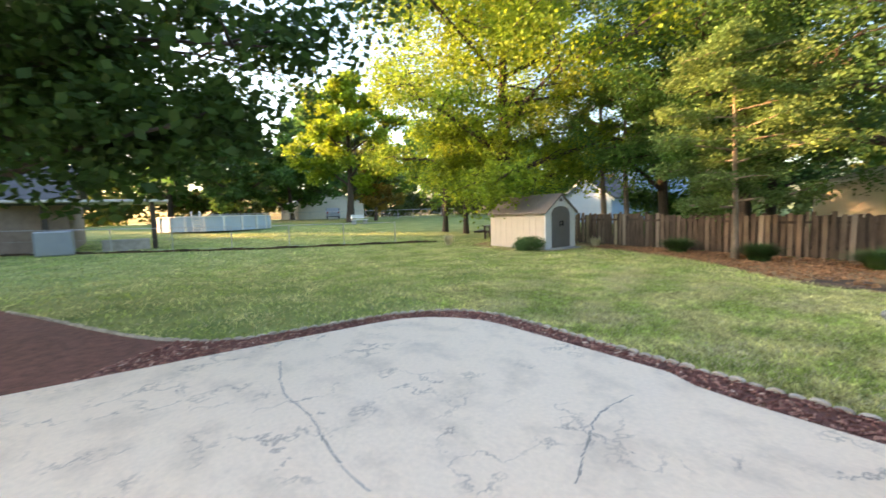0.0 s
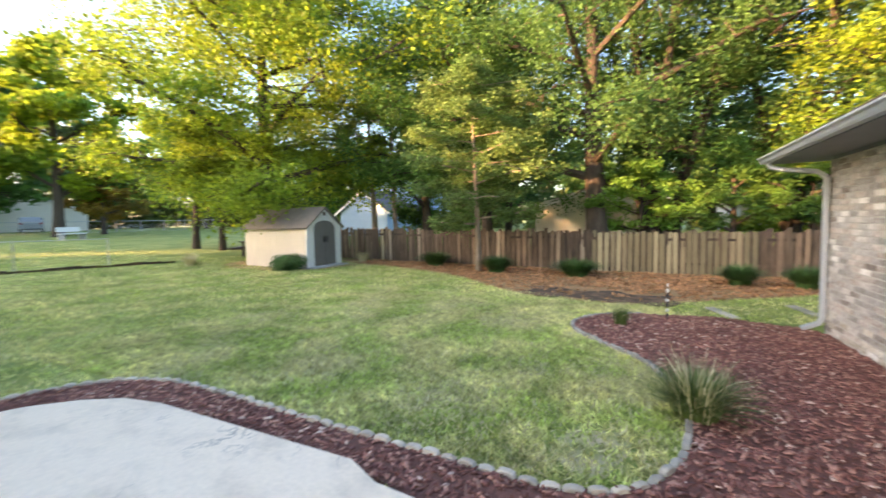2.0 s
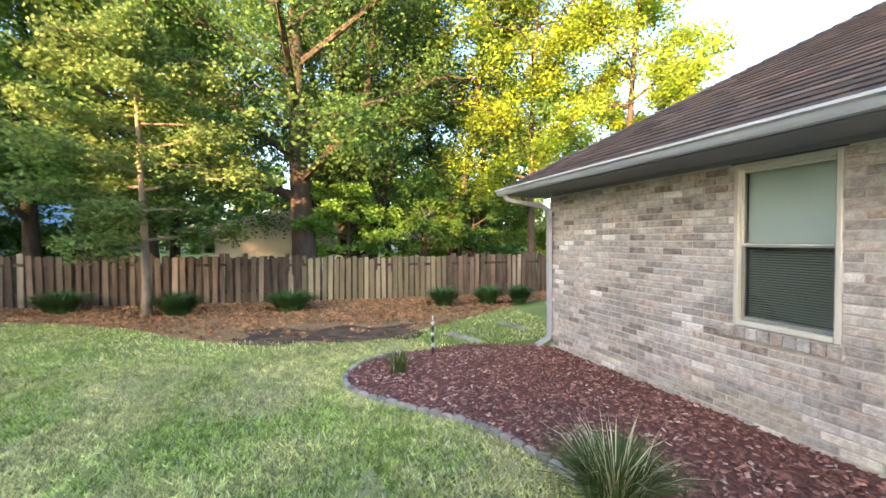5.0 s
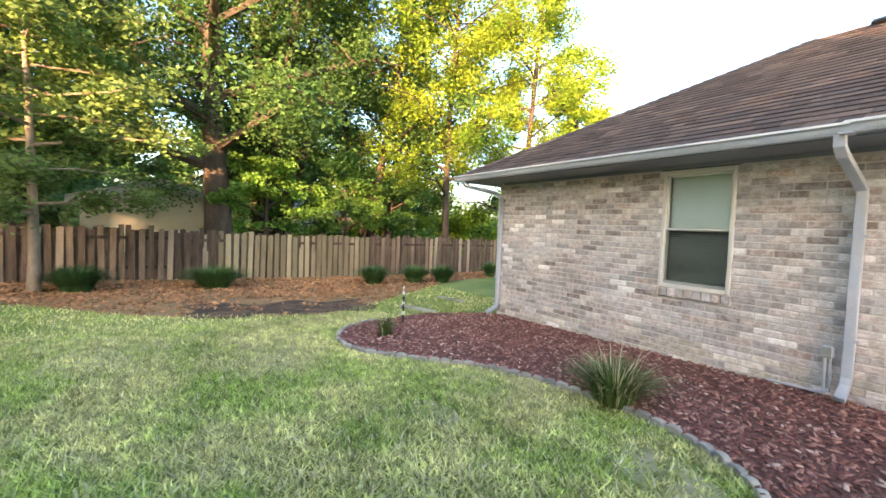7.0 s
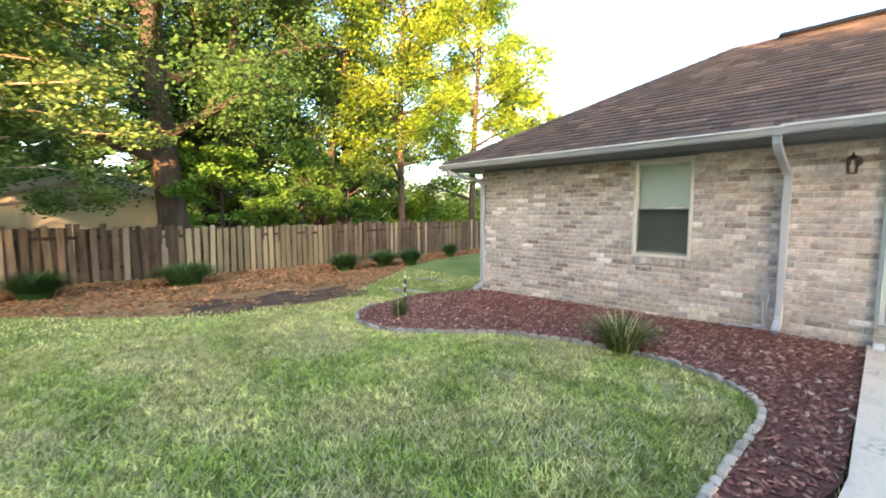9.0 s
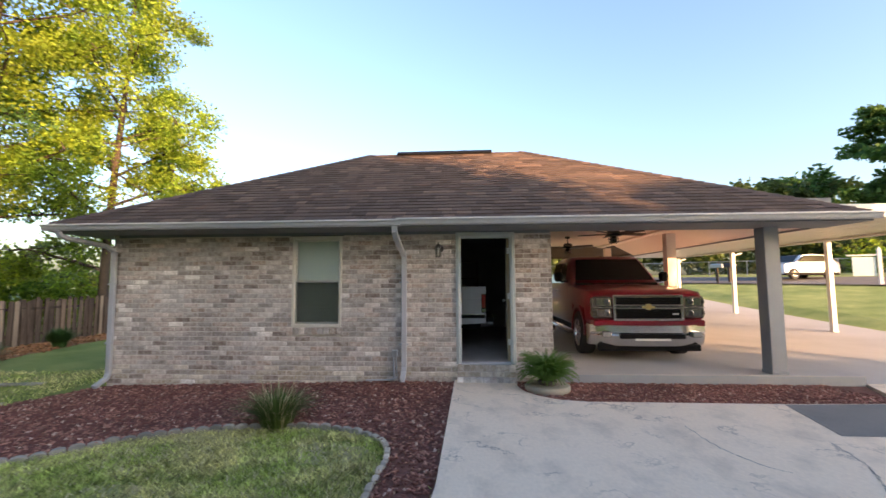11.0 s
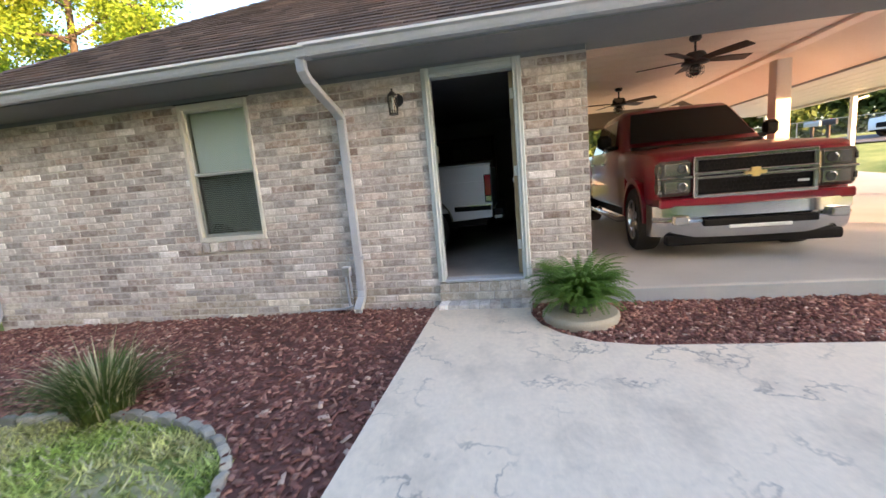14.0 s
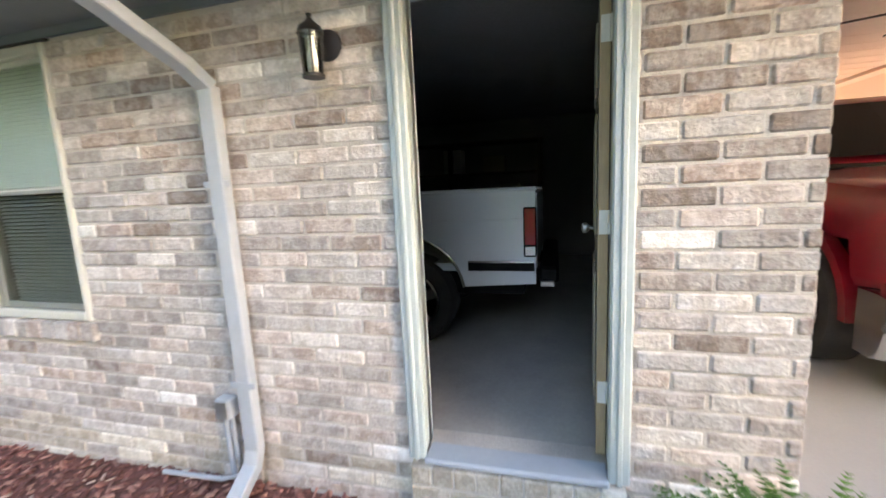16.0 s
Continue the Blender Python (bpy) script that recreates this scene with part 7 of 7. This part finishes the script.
def build_pole():
    x, y = 26.5, 19.0
    t = thing("utility_pole", "tall wooden utility pole beside the road", "utility pole", (x, y, ground_z(x, y)))
    part("pole", Mesh().tube([(0, 0, -0.2), (0, 0, 8.5)], [0.16, 0.11], 10), M_BARKL, t, smooth=True)
    part("cross_arm", Mesh().box(-1.1, 1.1, -0.06, 0.06, 7.7, 7.82, 0.01), M_BARKL, t)


build_pole()
M_SIGN = mat("pale_sign_paint", (0.6, 0.7, 0.68), 0.5, (0.55, 0.65, 0.63), 3.0, 0.3)
build_road_things()
single("utility_cover", Mesh().box(-0.9, 0.9, -0.5, 0.5, 0, 0.06, 0.02, pose(17.0, 9.0, ground_z(17, 9) + 0.01, 0, 0, 10)), M_STONE, "pale concrete utility cover in the front lawn", "cover")


# ---- grass ----
def build_grass():
    rng = np.random.default_rng(77)
    def field(n, x0, x1, y0, y1, skip):
        px, py = rng.uniform(x0, x1, n), rng.uniform(y0, y1, n)
        ok = ~inside(px, py, BED) & ~inside(px, py, SLAB)
        for poly in skip:
            ok &= ~inside(px, py, poly)
        px, py = px[ok], py[ok]
        pz = np.array([ground_z(a, b) for a, b in zip(px, py)])
        return np.stack([px, py, pz - 0.004], 1)
    patch = lambda p: np.sin(p[:, 0] * 1.7 + np.sin(p[:, 1] * 1.3) * 1.4) * np.sin(p[:, 1] * 1.9 + 0.7 * np.sin(p[:, 0] * 2.1))
    near = field(260000, -7.6, -0.55, -9.9, -1.9, [])
    edge = np.minimum(np.minimum(near[:, 0] + 7.6, near[:, 1] + 9.9), 1.2) / 1.2
    near = near[rng.random(len(near)) < edge]
    bare = np.zeros(len(near), bool)
    for cx, cy, r in ((-2.75, -3.55, 0.3), (-1.2, -2.75, 0.4)):
        bare |= (np.hypot(near[:, 0] - cx, (near[:, 1] - cy) * 1.2) < r) & (rng.random(len(near)) < 0.6)
    near = near[~bare]
    dry = rng.random(len(near)) < 0.12 + 0.3 * np.clip(patch(near), 0, 1)
    for nm, sel, mt in (("grass", near[~dry], M_BLADE), ("dry_grass", near[dry], M_DRY)):
        tagged(blades(nm, sel, 0.046, 0.019, mt, rng, 1.9), "short mown lawn grass" if nm == "grass" else "dry straw-coloured blades in the lawn", "grass", "", "stuff")
    mid = field(190000, -13, 5, -21, 1.5, [[(p[0], p[1]) for p in STRAW], [(-6.8, -9.1), (-0.55, -9.1), (-0.55, -1.9), (-6.8, -1.9)], [(-12, -17.5), (-9.8, -17.5), (-9.8, -13.6), (-12, -13.6)], [(-6.6, -0.6), (2, -0.6), (2, 3), (-6.6, 3)]])
    rim = np.clip(np.minimum(5 - mid[:, 0], mid[:, 1] + 21) / 4, 0, 1)
    mid = mid[rng.random(len(mid)) < rim]
    far = field(150000, -12, 15, -40, -4, [[(p[0], p[1]) for p in STRAW], BED2, BED3, [(-12.6, -18.4), (-9.0, -18.4), (-9.0, -13.2), (-12.6, -13.2)]])
    rim = np.clip(np.minimum(np.minimum(15 - far[:, 0], far[:, 0] + 12), far[:, 1] + 40) / 6, 0, 1) * np.clip(np.maximum(far[:, 0] - 1, -17 - far[:, 1]) / 4, 0, 1)
    far = far[rng.random(len(far)) < rim]
    tagged(blades("grass", far, 0.055, 0.026, M_BLADE, rng, 1.5), "mown lawn grass stretching to the neighbours", "grass", "", "stuff")
    dry = rng.random(len(mid)) < 0.1
    for nm, sel, mt in (("grass", mid[~dry], M_BLADE), ("dry_grass", mid[dry], M_DRY)):
        tagged(blades(nm, sel, 0.055, 0.018, mt, rng, 1.5), "short mown lawn grass farther off" if nm == "grass" else "dry straw-coloured blades farther off", "grass", "", "stuff")
    n = 9000
    px, py = rng.uniform(-13.8, -7.3, n), rng.uniform(-13.6, 10, n)
    ok = inside(px, py, STRAW) & (np.hypot((px + 8.6) / 1.2, (py + 3.3) / 1.95) > 0.9 * (rng.random(n) < 0.55)) & (rng.random(n) < np.clip((-px - 7.3) / 3.2, 0.15, 1))
    px, py = px[ok], py[ok]
    c = np.stack([px, py, np.array([ground_z(a, b) for a, b in zip(px, py)]) + 0.03], 1)
    t = thing("fallen_leaves", "brown fallen leaves along the fence", "leaf litter", kind="stuff")
    leaves("leaf_scatter", c, np.full(len(c), 0.06), 26000, 0.08, M_LITTER, t, rng, 0.15)


build_grass()


# ---- shingles ----
def build_shingles():
    """Rows of shingle tabs on the front slope; the lowest over the door are pieces of their own."""
    rnd = random.Random(9)
    slope = Vector((0, RY - EY0, RZ - EZ))
    L = slope.length
    up = slope.normalized()
    nrm = Vector((1, 0, 0)).cross(up)
    rows = int(L / 0.142)
    far = Mesh()
    def tab(m, x, v, w, h, j):
        o = Vector((x, EY0, EZ)) + up * v
        a, b = nrm * (0.016 + j), nrm * 0.002
        g = 0.003
        m.add([o + Vector((g, 0, 0)) + a, o + Vector((w - g, 0, 0)) + a, o + Vector((w - g, 0, 0)) + up * (h + 0.02) + b, o + Vector((g, 0, 0)) + up * (h + 0.02) + b,
               o + Vector((g, 0, 0)), o + Vector((w - g, 0, 0))], [(0, 1, 2, 3), (4, 5, 1, 0), (1, 5, 2), (0, 3, 4)])
    near = 0
    for r in range(rows):
        v = r * L / rows
        u = (r + 0.5) / rows
        xa, xb = EX0 + (RX0 - EX0) * u, EX1 + (RX1 - EX1) * u
        x = xa - 0.3 * rnd.random()
        while x < xb:
            w = rnd.choice((0.17, 0.23, 0.3, 0.33))
            a, b = max(x, xa), min(x + w, xb)
            if b - a > 0.03:
                if r < 12 and -2.2 < a < 2.6 and near < 290:
                    m = Mesh()
                    tab(m, a, v, b - a, L / rows, rnd.random() * 0.004)
                    part("shingle", m, M_SHING, roof, fix=False)
                    near += 1
                else:
                    tab(far, a, v, b - a, L / rows, rnd.random() * 0.004)
            x += w
    ob = part("shingle_field", far, M_SHING_I, roof, fix=False)
    ob["kind"] = "stuff"


build_shingles()


# ---- bricks ----
def build_bricks():
    """Running-bond brickwork on the front wall; those by the door are pieces of their own."""
    rnd = random.Random(4)
    course, pitch = 0.0795, 0.262
    meshes = {}
    fields = {"pale": Mesh(), "brown": Mesh(), "buff": Mesh()}
    near_mats, far_mats = {"pale": M_BRICK, "brown": M_BROWN, "buff": M_BUFF}, {"pale": M_BRICK_I, "brown": M_BROWN_I, "buff": M_BUFF_I}

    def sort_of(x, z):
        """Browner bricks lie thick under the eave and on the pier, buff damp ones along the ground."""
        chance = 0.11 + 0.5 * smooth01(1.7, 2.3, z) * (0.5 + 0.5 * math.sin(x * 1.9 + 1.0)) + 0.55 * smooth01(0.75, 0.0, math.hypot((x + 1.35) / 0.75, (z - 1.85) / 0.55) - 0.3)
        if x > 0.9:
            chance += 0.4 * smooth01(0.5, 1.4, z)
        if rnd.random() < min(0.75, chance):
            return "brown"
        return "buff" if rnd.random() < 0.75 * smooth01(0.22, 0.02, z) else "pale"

    r = 0
    z = -0.12
    holes = [(WIN[0], WIN[1], WIN[2] - 0.12, WIN[3] + 0.0), (DOOR[0], DOOR[1], 0.13, DOOR[3])]
    while z + course < WT - 0.01:
        x = WX0 - (0.131 if r % 2 else 0.0)
        while x < WX1 - 0.02:
            spans = [(max(x, WX0), min(x + pitch, WX1))]
            for h in holes:
                if z + course * 0.6 > h[2] and z + course * 0.4 < h[3]:
                    nxt = []
                    for a, b in spans:
                        if b <= h[0] or a >= h[1]:
                            nxt.append((a, b))
                        else:
                            if a < h[0]:
                                nxt.append((a, h[0] + 0.008))
                            if b > h[1]:
                                nxt.append((h[1] - 0.008, b))
                    spans = nxt
            for a, b in spans:
                w = b - a - 0.011
                if w < 0.03:
                    continue
                dy = rnd.uniform(-0.004, 0.004)
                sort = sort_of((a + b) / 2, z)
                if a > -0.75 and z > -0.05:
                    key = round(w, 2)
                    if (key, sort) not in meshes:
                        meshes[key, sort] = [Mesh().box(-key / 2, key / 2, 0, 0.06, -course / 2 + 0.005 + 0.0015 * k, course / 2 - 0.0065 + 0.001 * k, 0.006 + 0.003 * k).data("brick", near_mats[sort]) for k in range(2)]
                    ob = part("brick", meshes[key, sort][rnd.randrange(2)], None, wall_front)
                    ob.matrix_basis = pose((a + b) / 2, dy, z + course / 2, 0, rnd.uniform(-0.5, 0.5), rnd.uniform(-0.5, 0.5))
                else:
                    j = [rnd.uniform(0.004, 0.008) for _ in range(4)]
                    fields[sort].box(a + j[0], b - j[1], dy, 0.06, z + j[2], z + course - j[3], 0.007)
            x += pitch
        z += course
        r += 1
    for sort, field in fields.items():
        part("brick_field", field, far_mats[sort], wall_front, fix=False)["kind"] = "stuff"


build_bricks()
